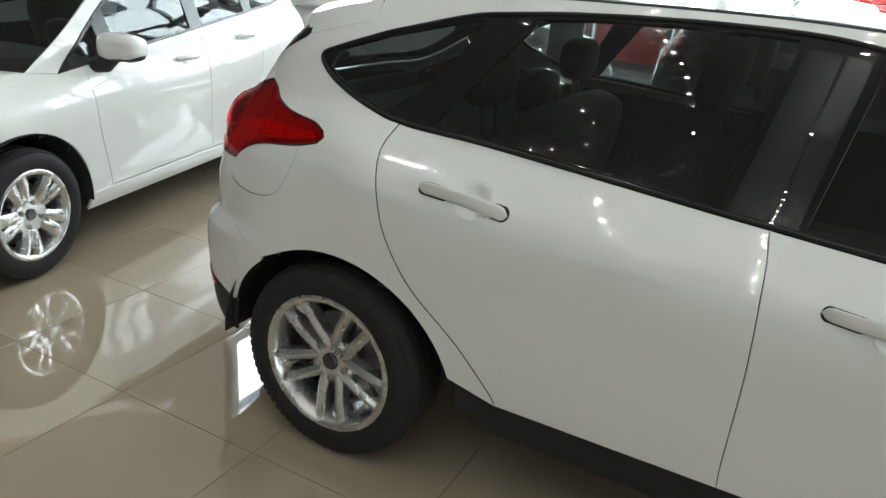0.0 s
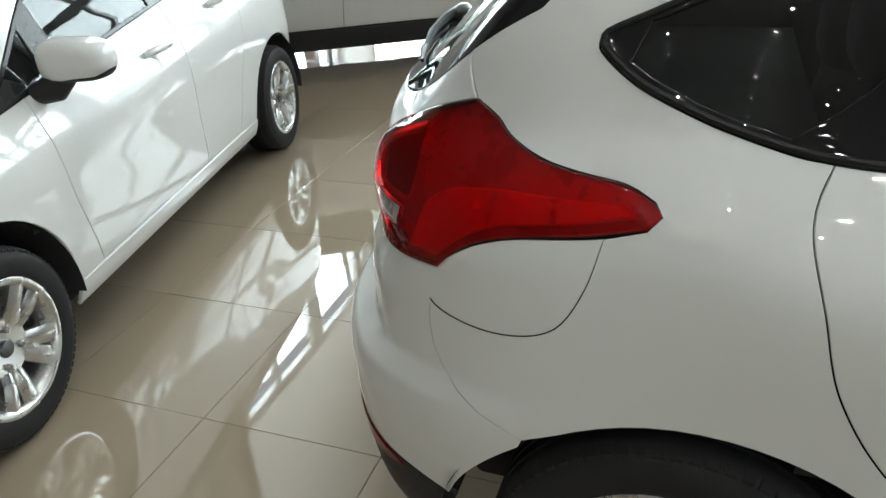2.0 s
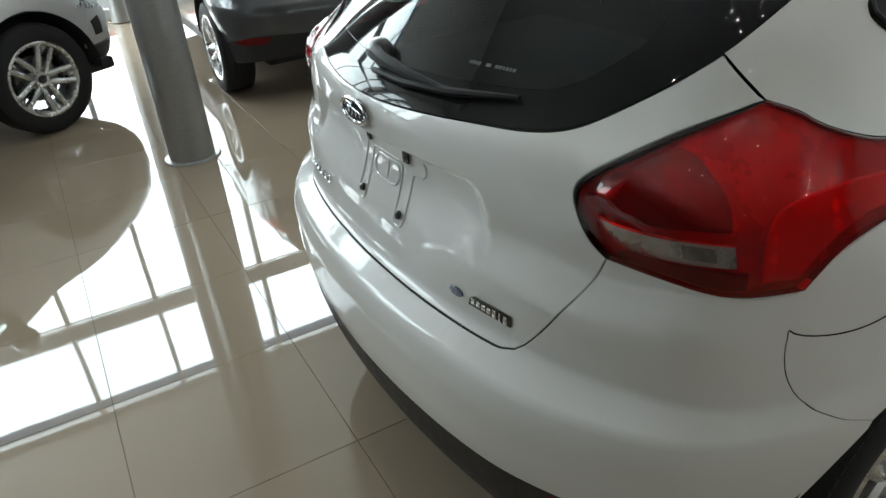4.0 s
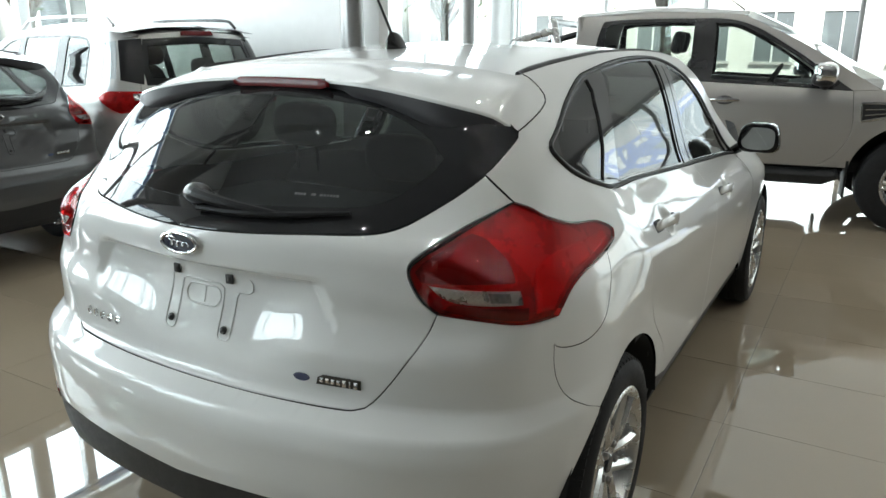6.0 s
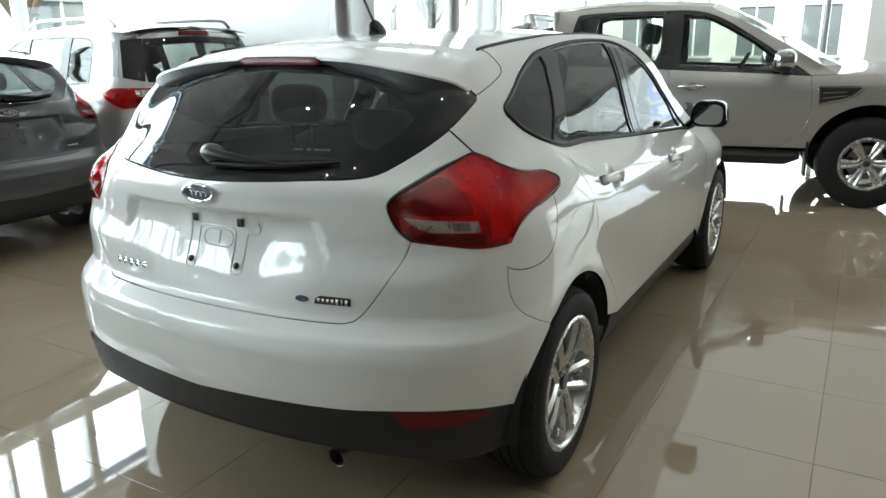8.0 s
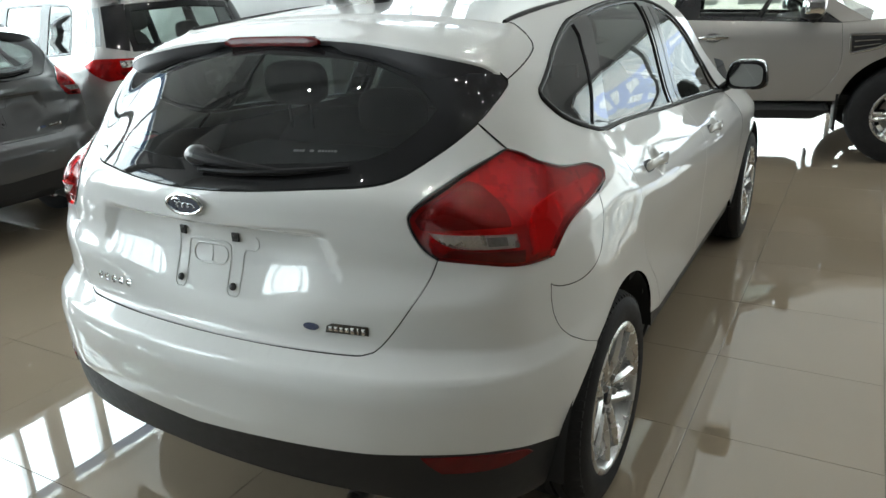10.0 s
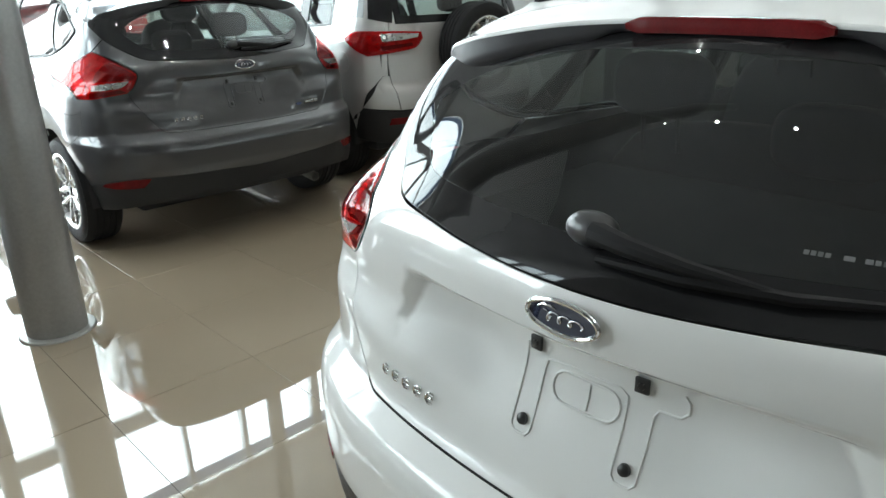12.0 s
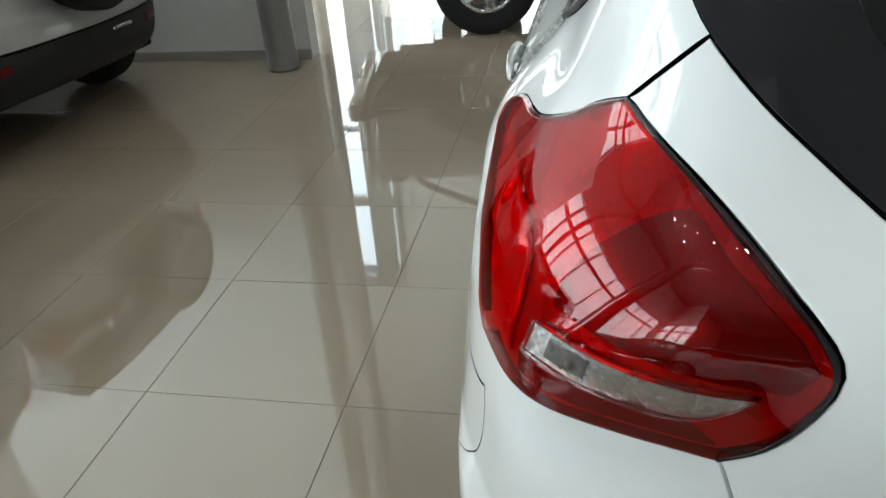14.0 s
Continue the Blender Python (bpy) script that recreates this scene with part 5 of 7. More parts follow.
def car_inside(car):
    """Lining, floor, seats, shelf and dashboard, dark and seen through the glass."""
    s = np.concatenate([np.linspace(0, 1.2, 50), np.linspace(1.22, S_F + .9, 80)])
    for sgn in (1, -1):
        z = np.array([.30, .40, .52, .64, .76, .88, .98, 1.05])
        g = skin(s[None], z[:, None]) - skin_normal(s[None], z[:, None]) * .022
        g[..., 0] *= sgn
        k = np.arange(g.shape[0] * g.shape[1]).reshape(g.shape[:2])
        f = np.stack([k[:-1, :-1], k[:-1, 1:], k[1:, 1:], k[1:, :-1]], -1).reshape(-1, 4)
        c = g.reshape(-1, 3)[f].mean(1)
        ok = np.ones(len(f), bool)
        for y0 in (.015, 2.648):
            ok &= ((c[:, 1] - y0) / .44) ** 2 + ((c[:, 2] - .31) / .41) ** 2 > 1
        ok &= ~((c[:, 1] < -.3) & (np.abs(c[:, 0]) < .42) & (c[:, 2] > .7) & (c[:, 2] < 1.0))
        put("inner_panel", mesh_of("inner_panel", g.reshape(-1, 3), f[ok] if sgn > 0 else f[ok][:, ::-1]), DARK, car)
        for y0 in (.015, 2.648):
            b = bmesh.new()
            rows = []
            for x in (.885, .60):
                rows.append([b.verts.new((x * sgn, y0 + .425 * math.cos(t), .31 + .39 * math.sin(t))) for t in np.linspace(.16, math.pi + .03, 30)])
            for i in range(29):
                b.faces.new((rows[0][i], rows[0][i + 1], rows[1][i + 1], rows[1][i]))
            b.faces.new(rows[1])
            part("wheel_well", b, DARK, car)
    part("gate_lining", box(-.50, .50, -.555, -.52, .66, 1.03, .01), DARK, car)
    part("floor_pan", box(-.62, .62, -.42, 3.2, .22, .30, .02), DARK, car)
    part("parcel_shelf", box(-.56, .56, -.46, .20, .965, .985, .006), FABRIC, car)
    part("rear_bench", join(ellipsoid(0, .60, .58, .62, .28, .13, 4), moved(ellipsoid(0, 0, 0, .62, .09, .30, 4), pose(0, .34, .80, -12))), FABRIC, car, "dark fabric rear bench")
    for x in (-.42, 0, .42):
        part("headrest", join(ellipsoid(x, .26, 1.19 if x else 1.10, .13, .055, .080, 3.4), tube([(x - .05, .27, 1.02), (x - .05, .26, 1.15)], .006, 8), tube([(x + .05, .27, 1.02), (x + .05, .26, 1.15)], .006, 8)), FABRIC, car)
    for x in (-.37, .37):
        seat = join(ellipsoid(x, 1.32, .60, .25, .27, .11, 4), moved(ellipsoid(0, 0, 0, .25, .085, .34, 3.6), pose(x, 1.04, .88, -14)),
                    moved(ellipsoid(0, 0, 0, .135, .055, .10, 3.2), pose(x, .92, 1.29, -10)),
                    tube([(x - .055, .95, 1.14), (x - .055, .925, 1.24)], .007, 8), tube([(x + .055, .95, 1.14), (x + .055, .925, 1.24)], .007, 8))
        part("front_seat", seat, FABRIC, car, "dark fabric front seat with headrest", 60)
    part("dashboard", join(ellipsoid(0, 2.10, .86, .72, .26, .13, 4), box(-.13, .13, 1.2, 2.0, .30, .62, .03)), DARK, car)
    part("steering_wheel", moved(tube([(.185 * math.cos(a), .185 * math.sin(a), 0) for a in np.linspace(0, 2 * math.pi, 36, endpoint=False)], .016, 10, True), pose(-.37, 1.74, .93, 62)), DARK, car)
    us, ys = np.linspace(-1, 1, 15), np.linspace(-.25, 1.5, 20)
    zs = ROOF_SIDE(ys)[:, None] - .03
    xw = half_width(ys, ROOF_SIDE(ys))[:, None] - .04
    g = np.stack(np.broadcast_arrays(us[None] * xw, ys[:, None], zs - .009 + (ROOF_MID(ys)[:, None] - .03 - zs) * (1 - np.abs(us[None]) ** 2.3)), -1)
    put("headliner", grid_mesh("headliner", g, True), LINING, car)
    part("rear_view_mirror", moved(box(-.12, .12, -.015, .015, -.035, .035, .012), pose(0, 1.72, 1.30)), DARK, car)


# ---- the other vehicles ----
class Skin:
    """A vehicle's skin by the way s round it from the middle of the tail and the height z, as for the hatchback."""

    def __init__(self, rear, front, width, yc, yf, shoulder=None, bow=.25, nose=.8):
        self.rear, self.front, self.width, self.yc, self.yf = curve(rear), curve(front), curve(width), yc, yf
        self.lift = curve(shoulder) if shoulder else None
        self.bow, self.nose = bow, nose
        self.th = np.concatenate([np.linspace(0, 1.2, 120), np.pi / 2 - np.geomspace(np.pi / 2 - 1.2, 1e-9, 500)[1:], [np.pi / 2]])
        r0, f0 = float(self.rear(.7)), float(self.front(.6))
        w0 = float(self.width(.7))
        rx, ry = w0 * np.sin(self.th), yc - (yc - r0) * np.abs(np.cos(self.th)) ** bow
        self.rs = np.concatenate([[0], np.cumsum(np.hypot(np.diff(rx), np.diff(ry)))])
        self.sc = float(self.rs[-1])
        self.y2s = self.sc - yc
        self.sf = self.sc + yf - yc
        self.ft = np.linspace(0, np.pi / 2, 400)
        fx, fy = w0 * np.cos(self.ft) ** .45, yf + (f0 - yf) * np.sin(self.ft) ** nose
        self.fs = np.concatenate([[0], np.cumsum(np.hypot(np.diff(fx), np.diff(fy)))])
        self.end = self.sf + float(self.fs[-1])

    def w(self, y, z):
        if self.lift is None:
            return self.width(z)
        return self.width(z + self.lift(y) * ramp(.6, .85, z) * (1 - ramp(1.15, 1.4, z)))

    def at(self, s, z):
        s, z = np.broadcast_arrays(np.asarray(s, float), np.asarray(z, float))
        a, sign = np.abs(s), np.sign(s)
        th = np.interp(a, self.rs, self.th)
        y = self.yc - (self.yc - self.rear(z)) * np.abs(np.cos(th)) ** self.bow
        y = np.where(a > self.sc, self.yc + a - self.sc, y)
        ft = np.interp(a - self.sf, self.fs, self.ft)
        y = np.where(a > self.sf, self.yf + (self.front(z) - self.yf) * np.sin(ft) ** self.nose, y)
        w = self.w(y, z)
        x = np.where(a > self.sf, w * np.abs(np.cos(ft)) ** .45, np.where(a > self.sc, w, w * np.sin(th)))
        return np.stack([np.where(sign < 0, -x, x), y, z], -1)

    def normal(self, s, z):
        e = 2e-3
        n = np.cross(self.at(s + e, z) - self.at(s - e, z), self.at(s, z + e) - self.at(s, z - e))
        return n / np.maximum(np.linalg.norm(n, axis=-1, keepdims=True), 1e-9)

    def s_of(self, y, z):
        y, z = np.broadcast_arrays(np.asarray(y, float), np.asarray(z, float))
        u = np.clip((self.yc - y) / (self.yc - self.rear(z)), 0, 1)
        s = np.interp(np.arccos(np.clip(u ** (1 / self.bow), 0, 1)), self.th, self.rs)
        s = np.where(y > self.yc, self.sc + y - self.yc, s)
        v = np.clip((y - self.yf) / (self.front(z) - self.yf), 0, 1)
        return np.where(y > self.yf, self.sf + np.interp(np.arcsin(v ** (1 / self.nose)), self.ft, self.fs), s)

    def place(self, proud=0.0):
        return lambda p, d: self.at(p[:, 0], p[:, 1]) - self.normal(p[:, 0], p[:, 1]) * np.asarray(d - proud)[..., None]

    def side(self, *lines, step=.03):
        """A closed outline on the right side from lines of (y, z)."""
        o = loop(*lines, step=step)
        return np.stack([self.s_of(o[:, 0], o[:, 1]), o[:, 1]], -1)

    def stand(self, s, z, proud=.001):
        p, n = self.at(s, z), Vector(self.normal(s, z))
        x = (Vector(self.at(s + .01, z)) - Vector(self.at(s - .01, z))).normalized()
        m = Matrix((x, n.cross(x), n)).transposed().to_4x4()
        m.translation = Vector(p) + n * proud
        return m


def arc(y0, z0, a, b, low, n=26):
    """A wheel arch from its front foot over the top to its rear foot, as (y, z)."""
    t0 = math.asin(max((low - z0) / b, -.9))
    return [(y0 + a * math.cos(t), z0 + b * math.sin(t)) for t in np.linspace(t0, math.pi - t0, n)]


class Shell:
    """Panels on a skin, on both sides, as parts of a vehicle."""

    def __init__(self, car, sk, paint, step=.05):
        self.car, self.sk, self.paint, self.step = car, sk, paint, step

    def add(self, name, outer, holes=(), mat=None, proud=0.0, sides=(1, -1), parent=None, lab="", lip=.014, step=None, gap=.002):
        out = []
        for k in sides:
            me = panel_mesh(name, shrink(outer, gap), [shrink(h, -gap) for h in holes], step or self.step, self.sk.place(proud), lip, .003, mirror=k < 0)
            out.append(put(name, me, mat or self.paint, parent or self.car, lab))
        return out


def cabin(sk, car, roof_mid, roof_side, y0, y1, paint, inset=.0, mat_in=LINING):
    """The roof panel, its lining below, over the stretch y0 to y1."""
    us, ys = np.linspace(-1, 1, 25), np.linspace(y0, y1, 26)
    zs = roof_side(ys)[:, None]
    xw = sk.w(ys, roof_side(ys))[:, None] - inset
    for name, drop, m, flip in (("roof", 0, paint, False), ("headliner", .035, mat_in, True)):
        g = np.stack(np.broadcast_arrays(us[None] * (xw - drop), ys[:, None], zs - drop + (roof_mid(ys)[:, None] - zs) * (1 - np.abs(us[None]) ** 2.6)), -1)
        put(name, grid_mesh(name, g, flip), m, car)


def seats(car, yf, yr, z, half=.36, back=.0):
    for x in (-half, half):
        part("front_seat", join(ellipsoid(x, yf + .28, z, .25, .27, .11, 4), moved(ellipsoid(0, 0, 0, .25, .085, .34, 3.6), pose(x, yf, z + .28, -14)),
                                moved(ellipsoid(0, 0, 0, .13, .055, .10, 3.2), pose(x, yf - .12, z + .70, -10))), FABRIC, car, "", 60)
    if yr is not None:
        part("rear_bench", join(ellipsoid(0, yr + .25, z, half + .25, .28, .12, 4), moved(ellipsoid(0, 0, 0, half + .25, .09, .30, 4), pose(0, yr, z + .2, -12))), FABRIC, car)
        for x in (-half, half):
            part("headrest", ellipsoid(x, yr - .08, z + .60, .12, .05, .08, 3.2), FABRIC, car)
    part("dashboard", ellipsoid(0, yf + 1.08, z + .26, half + .33, .24, .12, 4), DARK, car)
    part("steering_wheel", moved(tube([(.18 * math.cos(a), .18 * math.sin(a), 0) for a in np.linspace(0, 2 * math.pi, 28, endpoint=False)], .015, 8, True), pose(-half, yf + .72, z + .34, 62)), DARK, car)


def lining_of(sk, car, arches, low=.30, high=1.0, y_end=None):
    """A dark inner skin behind the gaps, wheel wells and floor."""
    s = np.linspace(0, sk.sf + .5, 110)
    z = np.linspace(low, high, 8)
    for sgn in (1, -1):
        g = sk.at(s[None], z[:, None]) - sk.normal(s[None], z[:, None]) * .024
        g[..., 0] *= sgn
        k = np.arange(g.shape[0] * g.shape[1]).reshape(g.shape[:2])
        f = np.stack([k[:-1, :-1], k[:-1, 1:], k[1:, 1:], k[1:, :-1]], -1).reshape(-1, 4)
        c = g.reshape(-1, 3)[f].mean(1)
        ok = np.ones(len(f), bool)
        for y0, z0, a, b in arches:
            ok &= ((c[:, 1] - y0) / (a + .02)) ** 2 + ((c[:, 2] - z0) / (b + .02)) ** 2 > 1
        put("inner_panel", mesh_of("inner_panel", g.reshape(-1, 3), f[ok] if sgn > 0 else f[ok][:, ::-1]), DARK, car)
        for y0, z0, a, b in arches:
            bm = bmesh.new()
            w = float(sk.width(.6))
            rows = [[bm.verts.new((x * sgn, y0 + (a - .005) * math.cos(t), z0 + (b - .005) * math.sin(t))) for t in np.linspace(-.1, math.pi + .1, 26)] for x in (w - .012, w - .33)]
            for i in range(25):
                bm.faces.new((rows[0][i], rows[0][i + 1], rows[1][i + 1], rows[1][i]))
            bm.faces.new(rows[1])
            part("wheel_well", bm, DARK, car)
    w = float(sk.width(.5)) - .12
    part("floor_pan", box(-w, w, float(sk.rear(.5)) + .2, float(sk.front(.5)) - .25, low - .08, low, .02), DARK, car)


def side_mirror(car, sgn, x, y, z, mat, foot_mat, size=(.115, .065, .075)):
    m = new("door_mirror")
    m.parent = car
    b = ellipsoid(0, 0, 0, *size, 3.6)
    for v in b.verts:
        v.co.y = v.co.y * 1.25 if v.co.y > 0 else max(v.co.y, -size[1] * .7)
        v.co.z *= 1 - .25 * (v.co.x * sgn / size[0]) * .5
    part("cover", moved(b, Matrix.Translation((sgn * (x + .13), y, z + .055))), mat, m, "", 50)
    part("mirror_foot", tube([(sgn * (x - .03), y + .04, z - .05), (sgn * (x + .04), y + .03, z - .03), (sgn * (x + .09), y + .01, z + .03)], [.032, .046, .046], 12), foot_mat, m)
    part("lower_shell", moved(ellipsoid(0, 0, 0, size[0] * .98, size[1] * 1.04, size[2] * .62, 3.0), Matrix.Translation((sgn * (x + .127), y + .004, z + .055 - size[2] * .45))), foot_mat, m, "", 50)
    part("mirror_glass", moved(prism([(p * size[0] * .85, q * size[2] * .78) for p, q in oval(1, 1, 24)], .004), Matrix.Translation((sgn * (x + .13), y - size[1] * .69, z + .055)) @ pose(0, 0, 0, 90)), MIRROR, m, "", 30)


def side_handle(car, sk, sgn, y, z, paint, length=.2):
    pts, rad = [], []
    for k in range(13):
        t = k / 12
        s = sk.s_of(y + length * t, z)
        q = sk.at(s, z) + sk.normal(s, z) * (.006 + .026 * math.sin(math.pi * t) ** .5)
        pts.append((q[0] * sgn, q[1], q[2])), rad.append(.012 + .004 * math.sin(math.pi * t))
    h = new("door_handle")
    h.parent = car
    part("grip", tube(pts, rad, 12), paint, h, "", 60)
    s = float(sk.s_of(y + length * .5, z))
    m = sk.stand(s, z, .0005)
    if sgn < 0:
        m = Matrix.Diagonal((-1, 1, 1, 1)) @ m
    part("cup", moved(prism(oval(length * .33, .036, 28), .0016, .001), m), paint, h, "", 60)


def make_supermini():
    """The small white hatchback: its near side and nose are seen."""
    car = new("car")
    tagged(car, "small white hatchback car with alloy wheels beside the larger one", "car")
    sk = Skin([(.2, -.52), (.4, -.62), (.6, -.635), (.75, -.60), (.95, -.55), (1.1, -.48), (1.3, -.30), (1.45, -.12)],
              [(.2, 3.18), (.32, 3.27), (.5, 3.31), (.62, 3.27), (.72, 3.20), (.85, 3.02), (1.0, 2.85)],
              [(.18, .77), (.26, .81), (.4, .835), (.55, .845), (.70, .853), (.82, .848), (.90, .83), (.97, .80), (1.02, .765), (1.1, .735), (1.25, .67), (1.38, .59), (1.45, .53)],
              .35, 2.0, [(-.6, -.10), (0, -.06), (.5, 0), (1.5, .06), (2.2, .10), (3.2, .16)], .27, .78)
    sh = Shell(car, sk, WHITE, .028)
    ra, fa = (0.0, .30, .385, .365), (2.489, .30, .385, .365)
    belt = [(-.20, 1.20), (.1, 1.13), (.5, 1.075), (1.0, 1.02), (1.5, .966), (1.93, .918), (2.20, .888)]
    top = [(-.20, 1.20), (.1, 1.31), (.5, 1.385), (.9, 1.41), (1.2, 1.393), (1.5, 1.300), (1.8, 1.145), (2.05, .985), (2.20, .888)]
    r_gap = [(.42, 1.08), (.40, .95), (.44, .75), (.56, .50), (.62, .30)]
    b_gap = [(1.03, 1.017), (1.06, .85), (1.06, .55), (1.03, .30)]
    f_gap = [(2.03, .907), (2.05, .80), (2.03, .60), (1.95, .30)]
    cut = lambda line, a, b: part_of(line, a, b)
    sh.add("rear_door", sk.side(cut(belt, .42, 1.03), b_gap, [b_gap[-1], r_gap[-1]], r_gap[::-1]))
    sh.add("front_door", sk.side(cut(belt, 1.03, 2.03), f_gap, [f_gap[-1], b_gap[-1]], b_gap[::-1]))
    ac = arc(*ra, .28)
    sh.add("body_side", sk.side([(-.42, .45), (-.55, .80)], [(-.55, .80), (-.40, 1.13), (-.22, 1.36)], [(-.22, 1.36), (.3, 1.42), (.9, 1.445), (1.25, 1.425)],
                                [(1.25, 1.425), (1.66, 1.285), (2.08, 1.055), (2.36, .905)], [(2.36, .905), (2.20, .888)], top[::-1], cut(belt, -.20, .42), r_gap, [(.62, .30), ac[0]], ac, [ac[-1], (-.42, .45)]))
    fc = arc(*fa, .27)
    hood_e = [(2.36, .905), (2.47, .877), (2.569, .856), (2.70, .838), (2.80, .823), (2.95, .787)]
    brow = [(2.569, .856), (2.66, .800), (2.782, .742)]
    sh.add("front_fender", sk.side(f_gap[::-1], cut(belt, 2.03, 2.20), [(2.20, .888), (2.36, .905)], hood_e[:3], brow, [brow[-1], fc[9]], fc[9:], [fc[-1], (1.95, .30)]), gap=.0012)
    e = sk.end - .002
    at = lambda y, z, ds=0.0: (float(sk.s_of(y, z)) + ds, z)
    feet = np.array([at(*q) for q in fc[:10]])
    chin = [at(*brow[-1]), at(2.838, .728), at(2.893, .706), at(2.93, .672, .16)]
    sh.add("front_bumper", np.vstack([smooth_line([(e, .22), (feet[0, 0] + .5, .21), tuple(feet[0])], .03)[:-1], feet[:-1], smooth_line([tuple(feet[-1]), chin[0]], .03)[:-1],
                                      smooth_line([*chin, (chin[-1][0] + .12, .60), (e, .60)], .03)[:-1], smooth_line([(e, .60), (e, .22)], .04)[:-1]])[::-1], step=.04, gap=.0006)
    # headlamp with amber corner
    ridge = [at(*q) for q in hood_e[2:]]
    lamp_o = loop([at(*q) for q in brow[::-1]], ridge, [ridge[-1], (ridge[-1][0] + .08, .745), (chin[-1][0] + .02, .672)], chin[::-1], step=.02)
    for sgn in (1, -1):
        hl = new("headlamp")
        hl.parent = car
        tagged(hl, "clear headlamp with an amber corner")
        amber = loop([at(2.775, .750), at(2.66, .806), at(2.60, .842)], [at(2.60, .842), at(2.70, .832), at(2.766, .822)], [at(2.766, .822), at(2.795, .755)], [at(2.795, .755), at(2.775, .750)], step=.015)
        put("amber_corner", panel_mesh("amber_corner", amber, [], .02, sk.place(-.004), .01, .002, mirror=sgn < 0), AMBER_LENS, hl)
        put("bowl", panel_mesh("bowl", lamp_o, [], .03, lambda p, d: sk.place(-.03)(p, d - .012 * np.sin(p[:, 0] * 40)), -.03, .002, mirror=sgn < 0), REFLECTOR, hl)
        put("lens", panel_mesh("lens", lamp_o, [], .03, sk.place(.002), .01, .003, mirror=sgn < 0), CLEAR_LENS, hl)
        ang = np.linspace(0, 2 * np.pi, 28, endpoint=False)
        for c, r in ((at(2.86, .77)[0], .034), (at(2.93, .75)[0] + .07, .034)):
            o = np.stack([c + r * np.cos(ang), .765 + r * np.sin(ang)], -1)
            put("projector", panel_mesh("projector", o, [], .02, sk.place(-.012), .02, .004, mirror=sgn < 0), CHROME, hl)
        sf = at(2.897, .459)[0]
        fog = loop([(sf, .462), (sf + .008, .39), (sf + .07, .335)], [(sf + .07, .335), (sf + .32, .315)], [(sf + .32, .315), (sf + .32, .44)], [(sf + .32, .44), (sf + .10, .472), (sf, .462)], step=.02)
        put("fog_recess", panel_mesh("fog_recess", fog, [], .03, sk.place(.003), .012, .003, mirror=sgn < 0), BLACK, car)
        fr = new("side_windows")
        fr.parent = car
        panes = [sk.side(cut(belt, -.05, .40), [(.40, 1.09), (.40, 1.34)], cut(top, .40, -.02), step=.03), sk.side(cut(belt, .48, 1.0), [(1.0, 1.03), (.98, 1.39)], cut(top, .98, .48), step=.03),
                 sk.side(cut(belt, 1.10, 1.78), [(1.78, .935), (1.78, 1.155)], cut(top, 1.78, 1.08), step=.03), sk.side(cut(belt, 1.86, 2.11), cut(top, 2.11, 1.86), step=.02)]
        holes = [shrink(p, .014) for p in panes]
        put("window_frame", panel_mesh("window_frame", sk.side(belt, top[::-1]), holes, .04, sk.place(.002), .012, .003, mirror=sgn < 0), TRIM_BLACK, fr)
        for h in holes:
            put("pane", panel_mesh("pane", shrink(h, -.002), [], .04, sk.place(-.004), .002, .001, mirror=sgn < 0), GLASS, fr)
        side_mirror(car, sgn, .80, 1.93, .945, WHITE, BLACK, (.115, .065, .062))
        side_handle(car, sk, sgn, .50, .945, WHITE)
        side_handle(car, sk, sgn, 1.16, .872, WHITE)
        tl = sk.side([(-.33, .98), (-.40, .86), (-.52, .88)], [(-.52, .88), (-.50, 1.05), (-.33, .98)], step=.02)
        put("tail_lamp", panel_mesh("tail_lamp", tl, [], .03, sk.place(.006), .02, .004, mirror=sgn < 0), RED_PLASTIC, car, "red tail lamp")
    sh.add("sill", sk.side([(.36, .20), (2.1, .20)], [(2.1, .20), (2.1, .295)], [(2.1, .295), (.38, .295)], [(.38, .295), (.36, .20)]), mat=WHITE, proud=.004)
    # tail: bumper and gate in one go, rarely seen
    q = [(0, .25), (.7, .25), (float(sk.s_of(-.40, .30)), .30), (float(sk.s_of(-.42, .45)), .45), (float(sk.s_of(-.55, .80)), .80)]
    sh.add("rear_bumper", both(np.vstack([smooth_line(q, .03)[:-1], smooth_line([q[-1], (0, .72)], .04)])), sides=(1,))
    q2 = [(0, .725), (float(sk.s_of(-.55, .80)), .805), (float(sk.s_of(-.40, 1.13)), 1.13), (float(sk.s_of(-.22, 1.36)), 1.36), (0, 1.40)]
    o = both(np.vstack([smooth_line(q2[:2], .03)[:-1], smooth_line(q2[1:4], .03)[:-1], smooth_line(q2[3:], .03)]))
    w = both(np.vstack([smooth_line([(0, 1.05), (.45, 1.07)], .03)[:-1], smooth_line([(.45, 1.07), (.5, 1.3)], .03)[:-1], smooth_line([(.5, 1.3), (0, 1.34)], .03)]))
    sh.add("tailgate", o, [w], sides=(1,))
    sh.add("rear_window", w, mat=REAR_GLASS, sides=(1,), proud=-.003)
    rm, rs = curve([(-.3, 1.40), (.3, 1.465), (.9, 1.48), (1.25, 1.45)]), curve([(-.3, 1.36), (.3, 1.42), (.9, 1.445), (1.25, 1.425)])
    cabin(sk, car, rm, rs, -.28, 1.26, WHITE)
    al = np.array([(1.25, 1.425), (1.66, 1.285), (2.08, 1.055), (2.36, .905)])
    ed = sk.at(sk.s_of(al[:, 0], al[:, 1]), al[:, 1])
    rg, lf = [tuple(p) for p in ed], [tuple(p * (-1, 1, 1)) for p in ed]
